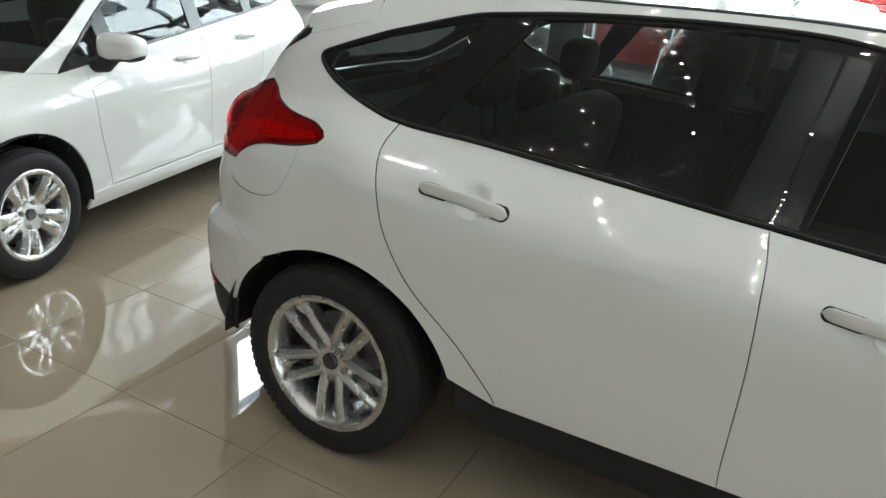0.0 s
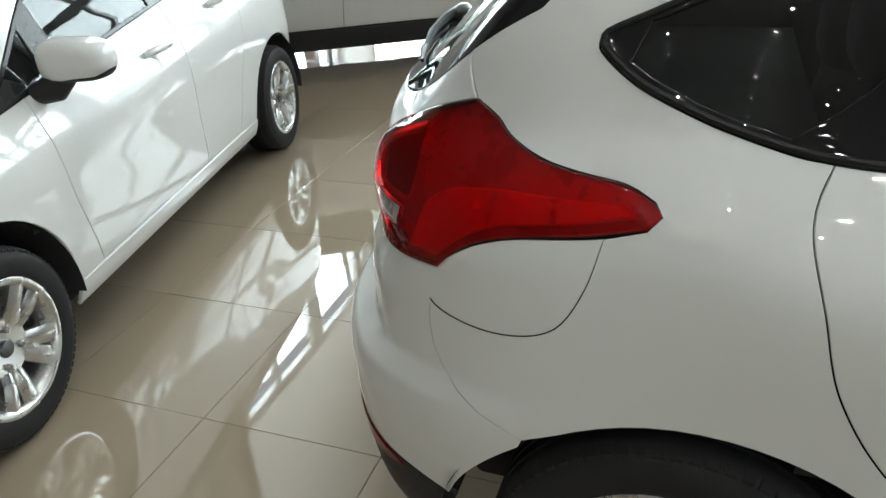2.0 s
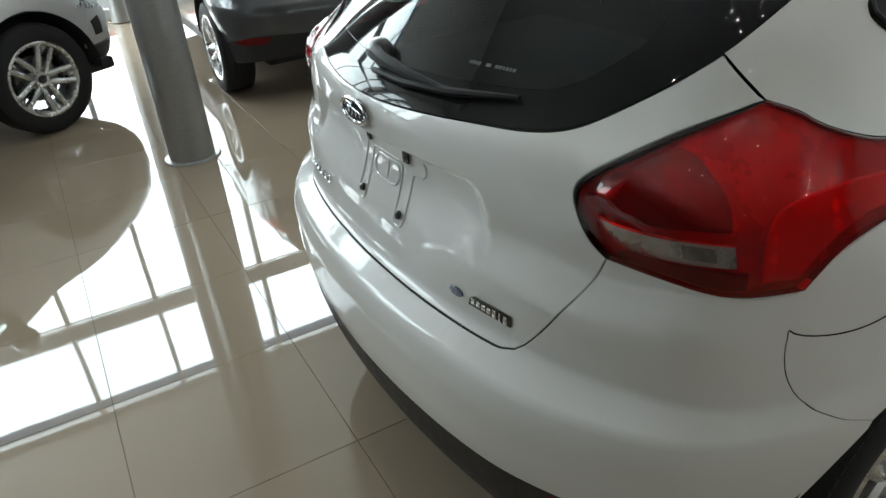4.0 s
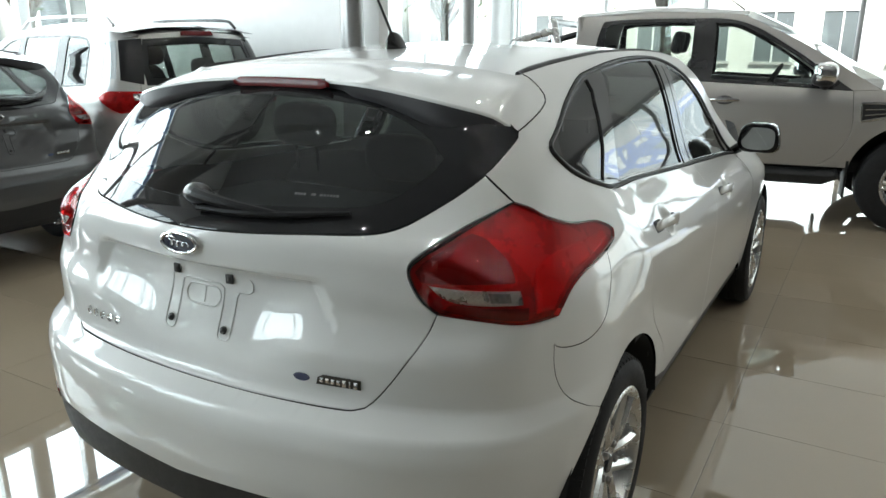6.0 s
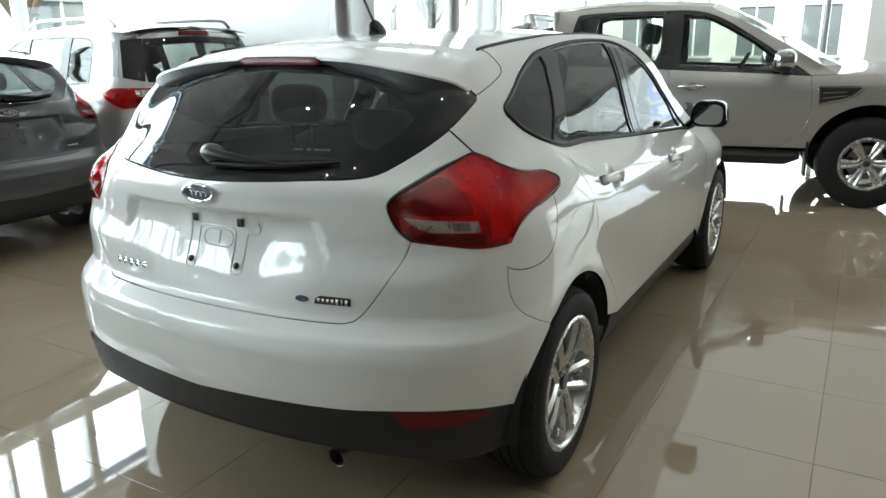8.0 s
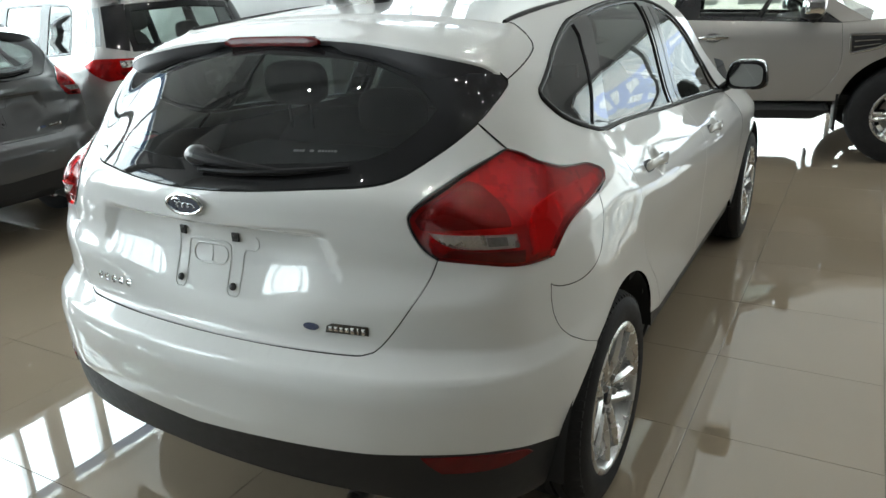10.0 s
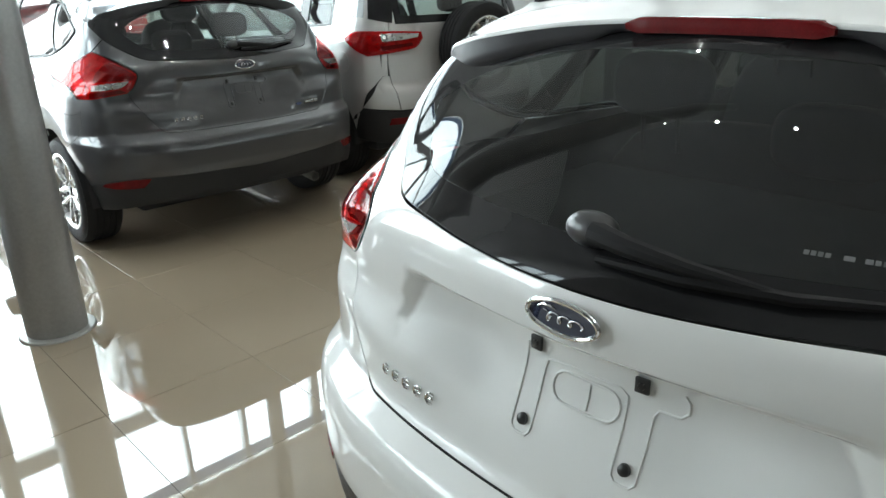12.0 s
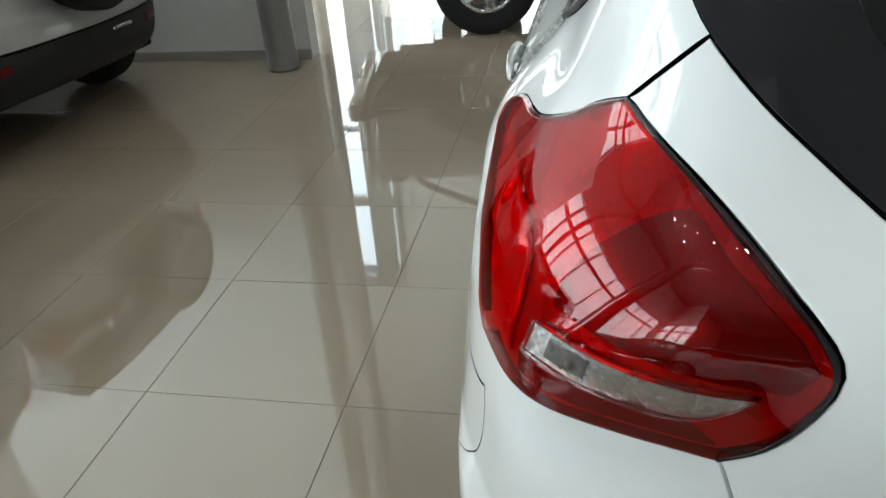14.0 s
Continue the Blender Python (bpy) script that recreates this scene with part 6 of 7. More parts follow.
    put("windscreen", grid_mesh("windscreen", coons(lf, rg, [lf[0], (0, 1.30, 1.45), rg[0]], [lf[-1], (0, 2.58, .915), rg[-1]], 21, 16)), GLASS, car, "clear windscreen")
    hl_ = np.array(hood_e)
    ed = sk.at(sk.s_of(hl_[:, 0], hl_[:, 1]), hl_[:, 1])
    rg, lf = [tuple(p) for p in ed], [tuple(p * (-1, 1, 1)) for p in ed]
    g = coons(lf, rg, [lf[0], (0, 2.56, .92), rg[0]], [lf[-1], (0, 3.20, .74), rg[-1]], 23, 18)
    g[:, :, 2] += .035 * np.sin(np.linspace(0, np.pi, 18))[:, None] * np.sin(np.linspace(0, np.pi, 23))[None]
    thick(put("hood", grid_mesh("hood", g), WHITE, car), .012)
    for x in (-.30, .25):
        part("wiper", tube([(x, 2.53, .935), (x - .25, 2.47, .965), (x - .52, 2.40, .985)], [.012, .009, .005], 8), BLACK, car)
    gr = loop([(e - .42, .60), (e, .60)], [(e, .60), (e, .74)], [(e, .74), (e - .40, .72)], [(e - .40, .72), (e - .42, .60)], step=.03)
    sh.add("grille", gr, mat=BLACK, proud=-.006)
    lining_of(sk, car, [ra, fa], .26, .90)
    seats(car, .85, .05, .55, .34)
    for x, y, right in ((.845, 0, True), (-.845, 0, False), (.845, 2.489, True), (-.845, 2.489, False)):
        make_wheel(car, (x, y, .30), right, .30, .205, .195, "split", 4 + 8 * y)
    return car


def make_compact_suv():
    """The silver off-roader with the spare wheel on its tail door."""
    car = new("car")
    tagged(car, "silver compact off-road car with a spare wheel on its tail", "car")
    sk = Skin([(.25, -.60), (.4, -.70), (.55, -.72), (.68, -.71), (.75, -.66), (1.0, -.645), (1.1, -.625), (1.35, -.56), (1.55, -.47), (1.66, -.40)],
              [(.25, 3.25), (.4, 3.36), (.6, 3.38), (.8, 3.34), (.95, 3.2), (1.1, 3.05)],
              [(.22, .80), (.35, .855), (.5, .872), (.7, .882), (.9, .880), (1.0, .862), (1.06, .83), (1.12, .80), (1.3, .745), (1.48, .69), (1.58, .63), (1.64, .56)],
              .25, 2.1, [(-.6, -.03), (.5, 0), (2.2, .06), (3.2, .14)], .20, .8)
    sh = Shell(car, sk, SILVER, .05)
    ra, fa = (0.0, .35, .42, .40), (2.519, .35, .42, .40)
    belt = [(-.08, 1.145), (.1, 1.13), (.5, 1.105), (1.0, 1.075), (1.5, 1.045), (2.0, 1.02)]
    top = [(-.08, 1.145), (-.06, 1.43), (-.01, 1.49), (.08, 1.52), (.4, 1.535), (.9, 1.53), (1.25, 1.48), (1.65, 1.26), (2.0, 1.02)]
    r_gap, b_gap, f_gap = [(.36, 1.115), (.36, .9), (.46, .62), (.55, .42)], [(1.02, 1.074), (1.06, .85), (1.04, .42)], [(2.0, 1.02), (2.04, .8), (1.98, .42)]
    sh.add("rear_door", sk.side(part_of(belt, .36, 1.02), b_gap, [b_gap[-1], r_gap[-1]], r_gap[::-1]))
    sh.add("front_door", sk.side(part_of(belt, 1.02, 2.0), f_gap, [f_gap[-1], b_gap[-1]], b_gap[::-1]))
    ac, fc = arc(*ra, .42), arc(*fa, .42)
    sh.add("body_side", sk.side([(-.50, .59), (-.57, .80)], [(-.57, .80), (-.545, 1.1), (-.47, 1.35), (-.38, 1.56)], [(-.38, 1.56), (.2, 1.585), (.9, 1.585), (1.3, 1.555)],
                                [(1.3, 1.555), (1.7, 1.31), (2.2, 1.035)], [(2.2, 1.035), (2.0, 1.02)], top[::-1], part_of(belt, -.08, .36), r_gap, [(.55, .42), ac[0]], ac, [ac[-1], (-.50, .59)]))
    hood_e = [(2.2, 1.035), (2.6, .99), (2.95, .93), (3.12, .86)]
    sh.add("front_fender", sk.side(f_gap[::-1], [(2.0, 1.02), (2.2, 1.035)], hood_e, [(3.12, .86), (3.05, .6), (2.95, .46)], [(2.95, .46), fc[0]], fc, [fc[-1], (1.98, .42)]))
    sh.add("lower_cladding", sk.side([(.35, .28), (2.15, .28)], [(2.15, .28), (2.12, .415)], [(2.12, .415), (.40, .415)], [(.40, .415), (.35, .28)]), mat=BLACK, proud=.006, lab="black sill cladding")
    s_c = float(sk.s_of(-.40, .45))
    half = np.vstack([smooth_line([(0, .30), (.6, .30), (s_c, .36)], .03)[:-1], smooth_line([(s_c, .36), (s_c + .01, .5), (float(sk.s_of(-.50, .58)), .58)], .03)[:-1], smooth_line([(float(sk.s_of(-.50, .58)), .58), (.6, .548), (0, .545)], .03)])
    sh.add("rear_bumper", both(half), mat=BLACK, sides=(1,), lab="black textured rear bumper")
    sh.add("reflector", loop([(.56, .455), (.72, .455)], [(.72, .455), (.70, .505)], [(.70, .505), (.56, .505)], [(.56, .505), (.56, .455)], step=.02), mat=RED_PLASTIC, proud=.006, lab="red bumper reflector")
    sh.add("bumper_trim", loop([(.18, .490), (.36, .488)], [(.36, .488), (.36, .508)], [(.36, .508), (.18, .510)], [(.18, .510), (.18, .490)], step=.02), mat=CHROME, proud=.012, sides=(1,))
    sgate = float(sk.s_of(-.57, .80))
    # tail door with window
    gate = both(np.vstack([smooth_line([(0, .553), (.62, .557)], .03)[:-1], smooth_line([(.62, .557), (.66, .85), (.665, 1.08)], .03)[:-1], smooth_line([(.665, 1.08), (.70, 1.3), (.68, 1.54)], .03)[:-1], smooth_line([(.68, 1.54), (0, 1.575)], .03)]))
    win = both(np.vstack([smooth_line([(0, 1.145), (.62, 1.15)], .03)[:-1], smooth_line([(.62, 1.15), (.655, 1.3), (.64, 1.50)], .03)[:-1], smooth_line([(.64, 1.50), (0, 1.525)], .03)]))
    sh.add("tail_door", gate, [win], sides=(1,))
    rw = new("rear_window")
    rw.parent = car
    inner = shrink(win, .055)
    sh.add("glass_border", win, [inner], mat=FRIT, sides=(1,), parent=rw, proud=.001)
    sh.add("pane", inner, mat=REAR_GLASS, sides=(1,), parent=rw)
    sp = loop([(-.21, 1.525), (.21, 1.525)], [(.21, 1.525), (.20, 1.560)], [(.20, 1.560), (-.20, 1.560)], [(-.20, 1.560), (-.21, 1.525)], step=.03)
    sh.add("brake_light", sp, mat=RED_PLASTIC, sides=(1,), proud=.02)
    corner = loop([(.668, .80), (sgate + .01, .80)], [(sgate + .01, .80), (float(sk.s_of(-.545, 1.1)), 1.1), (float(sk.s_of(-.47, 1.35)), 1.35), (float(sk.s_of(-.38, 1.55)), 1.55)], [(float(sk.s_of(-.38, 1.55)), 1.55), (.685, 1.54)], [(.685, 1.54), (.705, 1.3), (.67, 1.08), (.668, .80)], step=.03)
    corner_gap = [(.62, .557), (float(sk.s_of(-.50, .58)), .585), (sgate, .80), (.668, .80)]
    sh.add("quarter_corner", loop(corner_gap[:2], corner_gap[1:3], corner_gap[2:], [(.668, .80), (.655, .80), (.625, .560)], step=.03))
    for sgn in (1, -1):
        tl = new("tail_lamp")
        tl.parent = car
        tagged(tl, "red tail lamp with a chrome edge")
        a = loop([(.385, 1.040), (.45, .982), (.60, .960), (.81, .942)], [(.81, .942), (.90, .985), (1.02, 1.055)], [(1.02, 1.055), (.95, 1.095), (.86, 1.105), (.60, 1.098), (.40, 1.085)], [(.40, 1.085), (.385, 1.040)], step=.02)
        band = loop([(.43, 1.050), (.56, 1.038), (.71, 1.034)], [(.71, 1.034), (.735, 1.085)], [(.735, 1.085), (.60, 1.085), (.42, 1.075)], [(.42, 1.075), (.43, 1.050)], step=.02)
        put("bowl", panel_mesh("bowl", a, [], .03, sk.place(.002), .01, .003, mirror=sgn < 0), RED_IN, tl)
        put("lens", panel_mesh("lens", a, [band], .03, sk.place(.020), .025, .006, mirror=sgn < 0), RED_LENS, tl)
        put("clear_band", panel_mesh("clear_band", shrink(band, .001), [], .03, sk.place(.018), .006, .002, mirror=sgn < 0), REFLECTOR, tl, "clear upper band")
        bar = loop([(.46, .995), (.70, .975)], [(.70, .975), (.72, 1.005)], [(.72, 1.005), (.47, 1.018)], [(.47, 1.018), (.46, .995)], step=.02)
        put("light_guide", panel_mesh("light_guide", bar, [], .03, sk.place(.006), .005, .002, mirror=sgn < 0), RED_DEEP, tl)
        put("corner_panel", panel_mesh("corner_panel", corner, [], .05, sk.place(0), .012, .003, mirror=sgn < 0), SILVER, car)
        def corner_pane(near, far, z0, z1):
            """A strip of the glass that wraps round the tail's corner."""
            zs = (z0, (z0 + z1) / 2, z1)
            return loop([(near, z0), far[0]], far, [far[2], (near, z1)], [(near, z) for z in zs[::-1]], step=.03)
        dark = corner_pane(.648, [(.845, 1.19), (.860, 1.33), (.868, 1.49)], 1.155, 1.505)
        put("corner_glass", panel_mesh("corner_glass", dark, [], .04, sk.place(.004), .006, .002, mirror=sgn < 0), FRIT, car, "glossy black wrap-round glass")
        # outer strip of the same glass, its bright reflection put in as colour
        pale = corner_pane(.885, [(float(sk.s_of(-.28, 1.21)), 1.21), (float(sk.s_of(-.235, 1.33)), 1.33), (float(sk.s_of(-.215, 1.47)), 1.47)], 1.20, 1.485)
        put("corner_glass", panel_mesh("corner_glass", pale, [], .04, sk.place(.004), .006, .002, mirror=sgn < 0), GLASS_REFLECTION, car, "glossy glass corner, a window's reflection in its pale colour")
        fr = new("side_windows")
        fr.parent = car
        panes = [sk.side(part_of(belt, -.06, .30), [(.30, 1.12), (.30, 1.53)], part_of(top, .30, -.06), step=.04), sk.side(part_of(belt, .40, .98), [(.98, 1.08), (.98, 1.52)], part_of(top, .98, .40), step=.04),
                 sk.side(part_of(belt, 1.06, 1.88), part_of(top, 1.88, 1.06), step=.04)]
        holes = [shrink(p, .016) for p in panes]
        put("window_frame", panel_mesh("window_frame", sk.side(belt, top[::-1]), holes, .05, sk.place(.002), .012, .003, mirror=sgn < 0), TRIM_BLACK, fr)
        for h in holes:
            put("pane", panel_mesh("pane", shrink(h, -.002), [], .05, sk.place(-.004), .002, .001, mirror=sgn < 0), GLASS, fr)
        side_mirror(car, sgn, .84, 1.85, 1.09, SILVER, BLACK)
        side_handle(car, sk, sgn, .42, 1.03, SILVER)
        side_handle(car, sk, sgn, 1.10, 1.0, SILVER)
        rl = [(sgn * .60, y, z) for y, z in ((-.25, 1.60), (-.18, 1.655), (.1, 1.675), (.8, 1.675), (1.05, 1.655), (1.15, 1.60))]
        part("roof_rail", tube([tuple(q) for q in smooth_line(rl, .06)], .014, 10), SILVER if sgn < 0 else TRIM_BLACK, car, "roof rail")
    fl = moved(prism(oval(.075, .075, 28), .004, .002), Matrix.Diagonal((-1, 1, 1, 1)) @ sk.stand(float(sk.s_of(-.33, .90)), .90, .001))
    part("fuel_flap", fl, SILVER, car)
    spare = make_wheel(car, (0, 0, 0), True, .325, .222, .205, "star", 10)
    spare.matrix_basis = pose(.06, -.86, .955, 0, 0, -90)
    part("spare_carrier", box(-.12, .24, -.72, -.62, .8, 1.1, .03), BLACK, car)
    rm, rs = curve([(-.45, 1.60), (.2, 1.645), (.9, 1.65), (1.3, 1.60)]), curve([(-.45, 1.545), (.2, 1.585), (.9, 1.585), (1.3, 1.555)])
    cabin(sk, car, rm, rs, -.44, 1.31, SILVER)
    al = np.array([(1.3, 1.555), (1.7, 1.31), (2.2, 1.035)])
    ed = sk.at(sk.s_of(al[:, 0], al[:, 1]), al[:, 1])
    rg, lf = [tuple(p) for p in ed], [tuple(p * (-1, 1, 1)) for p in ed]
    put("windscreen", grid_mesh("windscreen", coons(lf, rg, [lf[0], (0, 1.36, 1.60), rg[0]], [lf[-1], (0, 2.42, 1.04), rg[-1]], 17, 14)), GLASS, car)
    hd = np.array(hood_e)
    ed = sk.at(sk.s_of(hd[:, 0], hd[:, 1]), hd[:, 1])
    rg, lf = [tuple(p) for p in ed], [tuple(p * (-1, 1, 1)) for p in ed]
    g = coons(lf, rg, [lf[0], (0, 2.42, 1.05), rg[0]], [lf[-1], (0, 3.30, .84), rg[-1]], 17, 14)
    thick(put("hood", grid_mesh("hood", g), SILVER, car), .012)
    e = sk.end - .002
    nose = loop([(float(sk.s_of(2.95, .46)), .46), (float(sk.s_of(3.05, .6)), .6), (float(sk.s_of(3.12, .86)), .86)], [(float(sk.s_of(3.12, .86)), .86), (e, .84)], [(e, .84), (e, .30)], [(e, .30), (float(sk.s_of(2.95, .46)), .46)], step=.05)
    sh.add("front_bumper", nose)
    lining_of(sk, car, [ra, fa], .34, 1.0)
    seats(car, .85, .02, .66, .36)
    for x, y, right in ((.868, 0, True), (-.868, 0, False), (.868, 2.519, True), (-.868, 2.519, False)):
        make_wheel(car, (x, y, .33), right, .33, .218, .205, "star", 15 + 20 * y)
    return car


def make_pickup():
    """The champagne-silver double-cab pick-up, seen from its right."""
    car = new("car")
    tagged(car, "champagne silver double-cab pick-up truck with chrome mirrors", "truck")
    sk = Skin([(.45, -.98), (.6, -1.03), (1.1, -1.03), (1.3, -1.02), (1.9, -1.01)],
              [(.35, 3.98), (.5, 4.08), (.7, 4.10), (.95, 4.04), (1.05, 3.96), (1.15, 3.9), (1.4, 3.8)],
              [(.40, .86), (.5, .885), (.7, .905), (.9, .918), (1.0, .918), (1.06, .905), (1.12, .88), (1.16, .858), (1.25, .82), (1.45, .745), (1.62, .68), (1.74, .60), (1.79, .53)],
              -.75, 3.05, [(-1.2, 0), (1.5, 0), (3.3, .02), (4.0, .10)], .16, .8)
    sh = Shell(car, sk, CHAMPAGNE, .06)
    ra, fa = (0.0, .42, .47, .46), (3.22, .42, .47, .46)
    belt = [(.62, 1.20), (1.0, 1.19), (1.6, 1.165), (2.2, 1.14), (2.72, 1.115)]
    top = [(.62, 1.20), (.68, 1.60), (.80, 1.665), (1.4, 1.68), (1.85, 1.65), (2.25, 1.44), (2.72, 1.115)]
    r_gap, b_gap, f_gap = [(.62, 1.20), (.60, .9), (.60, .55)], [(1.56, 1.165), (1.58, .9), (1.57, .50)], [(2.72, 1.115), (2.74, .8), (2.66, .62), (2.52, .50)]
    sh.add("rear_door", sk.side(part_of(belt, .62, 1.56), b_gap, [b_gap[-1], r_gap[-1]], r_gap[::-1]))
    sh.add("front_door", sk.side(part_of(belt, 1.56, 2.72), f_gap, [f_gap[-1], b_gap[-1]], b_gap[::-1]))
    ac, fc = arc(*ra, .50), arc(*fa, .50)
    hood_e = [(2.92, 1.125), (3.3, 1.105), (3.7, 1.055), (3.95, .98)]
    sh.add("cab_side", sk.side([(.46, .50), (.46, 1.30), (.50, 1.70)], [(.50, 1.70), (1.2, 1.74), (1.85, 1.715)], [(1.85, 1.715), (2.35, 1.47), (2.92, 1.125)], [(2.92, 1.125), (2.72, 1.115)], top[::-1], r_gap, [(.60, .55), (.46, .50)]))
    sh.add("front_fender", sk.side(f_gap[::-1], [(2.72, 1.115), (2.92, 1.125)], hood_e, [(3.95, .98), (3.88, .7), (3.72, .52)], [(3.72, .52), fc[0]], fc, [fc[-1], (2.52, .50)]))
    sh.add("bed_side", sk.side([(.44, .52), (.44, 1.16)], [(.44, 1.16), (-.94, 1.16)], [(-.94, 1.16), (-.96, .60)], [(-.96, .60), ac[-1]], ac[::-1], [ac[0], (.44, .52)]))
    sh.add("running_board", sk.side([(.62, .37), (2.58, .37)], [(2.58, .37), (2.70, .43), (2.68, .455)], [(2.68, .455), (2.5, .45), (.62, .45)], [(.62, .45), (.62, .37)]), mat=BLACK, proud=.06, lab="black running board", lip=.15)
    e = sk.end - .003
    nose = loop([(float(sk.s_of(3.72, .52)), .52), (float(sk.s_of(3.88, .7)), .7), (float(sk.s_of(3.95, .98)), .98)], [(float(sk.s_of(3.95, .98)), .98), (e, .95)], [(e, .95), (e, .40)], [(e, .40), (float(sk.s_of(3.72, .52)), .52)], step=.05)
    sh.add("front_bumper", nose)
    for sgn in (1, -1):
        fr = new("side_windows")
        fr.parent = car
        panes = [sk.side(part_of(belt, .68, 1.50), [(1.50, 1.17), (1.50, 1.67)], part_of(top, 1.50, .70), step=.05), sk.side(part_of(belt, 1.62, 2.60), part_of(top, 2.58, 1.62), step=.05)]
        holes = [shrink(p, .03) for p in panes]
        put("window_frame", panel_mesh("window_frame", sk.side(belt, top[::-1]), holes, .06, sk.place(.002), .012, .003, mirror=sgn < 0), TRIM_BLACK, fr)
        for h in holes:
            put("pane", panel_mesh("pane", shrink(h, -.002), [], .06, sk.place(-.004), .002, .001, mirror=sgn < 0), GLASS, fr)
        side_mirror(car, sgn, .86, 2.48, 1.19, CHROME, BLACK, (.125, .08, .088))
        for y in (.70, 1.66):
            side_handle(car, sk, sgn, y, 1.02, CHROME, .22)
        vent = sk.side([(2.79, 1.02), (3.12, 1.020)], [(3.12, 1.020), (3.05, .955), (2.98, .925)], [(2.98, .925), (2.80, .885)], [(2.80, .885), (2.79, 1.02)], step=.02)
        v = new("fender_vent")
        v.parent = car
        put("vent_trim", panel_mesh("vent_trim", shrink(vent, -.012), [shrink(vent, .004)], .03, sk.place(.008), .01, .003, mirror=sgn < 0), CHROME, v)
        put("vent_mesh", panel_mesh("vent_mesh", vent, [], .03, sk.place(.004), .01, .003, mirror=sgn < 0), BLACK, v)
        for k in range(2):
            q = sk.side([(2.82, .925 + .045 * k), (3.00, .950 + .03 * k)], [(3.00, .950 + .03 * k), (3.00, .957 + .03 * k)], [(3.00, .957 + .03 * k), (2.82, .934 + .045 * k)], [(2.82, .934 + .045 * k), (2.82, .925 + .045 * k)], step=.02)
            put("vent_bar", panel_mesh("vent_bar", q, [], .03, sk.place(.010), .006, .001, mirror=sgn < 0), CHROME, v)
        # sports bar behind the cab
        part("sports_bar", join(tube([tuple(q) for q in smooth_line([(sgn * .80, .34, 1.16), (sgn * .76, .30, 1.45), (sgn * .66, .24, 1.63), (sgn * .60, .22, 1.66)], .05)], .038, 12),
                                tube([tuple(q) for q in smooth_line([(sgn * .74, .24, 1.58), (sgn * .76, -.15, 1.46), (sgn * .80, -.55, 1.24), (sgn * .80, -.62, 1.16)], .05)], .034, 12)), TRIM_BLACK if sgn < 0 else ALLOY, car, "tubular sports bar")
        part("mud_flap", box(sgn * .72, sgn * .90, 2.74, 2.76, .26, .56, .004), BLACK, car)
        hl = loop([(float(sk.s_of(3.90, .86)), .86), (float(sk.s_of(3.96, .98)), .99)], [(float(sk.s_of(3.96, .98)), .99), (e - .55, .98)], [(e - .55, .98), (e - .50, .84)], [(e - .50, .84), (float(sk.s_of(3.90, .86)), .86)], step=.03)
        put("headlamp", panel_mesh("headlamp", hl, [], .04, sk.place(.004), .02, .004, mirror=sgn < 0), REFLECTOR, car)
    part("sports_bar_top", tube([(-.62, .22, 1.66), (.62, .22, 1.66)], .036, 12), TRIM_BLACK, car)
    part("bed_floor", box(-.80, .80, -.95, .42, .62, .70, .01), BLACK, car)
    part("bed_wall", box(-.84, .84, .38, .44, .62, 1.16, .01), CHAMPAGNE, car)
    part("tailgate", box(-.82, .82, -1.03, -.97, .62, 1.16, .02), CHAMPAGNE, car)
    part("rear_bumper", box(-.85, .85, -1.13, -1.01, .50, .64, .03), CHROME, car)
    part("cab_back", join(box(-.80, .80, .455, .50, .55, 1.24, .01), box(-.70, -.56, .46, .51, 1.24, 1.70, .01), box(.56, .70, .46, .51, 1.24, 1.70, .01), box(-.60, .60, .46, .51, 1.60, 1.71, .01)), CHAMPAGNE, car)
    part("back_window", box(-.56, .56, .475, .48, 1.24, 1.60), GLASS, car)
    rm, rs = curve([(.46, 1.755), (1.2, 1.80), (1.9, 1.765)]), curve([(.46, 1.70), (1.2, 1.74), (1.9, 1.71)])
    cabin(sk, car, rm, rs, .47, 1.90, CHAMPAGNE)
    al = np.array([(1.85, 1.715), (2.35, 1.47), (2.92, 1.125)])
    ed = sk.at(sk.s_of(al[:, 0], al[:, 1]), al[:, 1])
    rg, lf = [tuple(p) for p in ed], [tuple(p * (-1, 1, 1)) for p in ed]
    put("windscreen", grid_mesh("windscreen", coons(lf, rg, [lf[0], (0, 1.94, 1.765), rg[0]], [lf[-1], (0, 3.08, 1.165), rg[-1]], 17, 14)), GLASS, car)
    hd = np.array(hood_e)
    ed = sk.at(sk.s_of(hd[:, 0], hd[:, 1]), hd[:, 1])
    rg, lf = [tuple(p) for p in ed], [tuple(p * (-1, 1, 1)) for p in ed]
    g = coons(lf, rg, [lf[0], (0, 3.05, 1.185), rg[0]], [lf[-1], (0, 4.02, 1.02), rg[-1]], 21, 14)
    g[:, :, 2] += .065 * np.sin(np.linspace(0, np.pi, 14))[:, None] * np.sin(np.linspace(0, np.pi, 21))[None] ** .5
    thick(put("hood", grid_mesh("hood", g), CHAMPAGNE, car), .015)
    part("aerial", tube([(.30, 1.86, 1.76), (.30, 1.72, 1.86)], [.006, .003], 8), BLACK, car)
    lining_of(sk, car, [ra, fa], .53, 1.06)
    seats(car, 1.45, .70, .78, .40)
    for x, y, right in ((.915, 0, True), (-.915, 0, False), (.915, 3.22, True), (-.915, 3.22, False)):
        make_wheel(car, (x, y, .385), right, .385, .220, .255, "six", 10 + 7 * y)
    return car


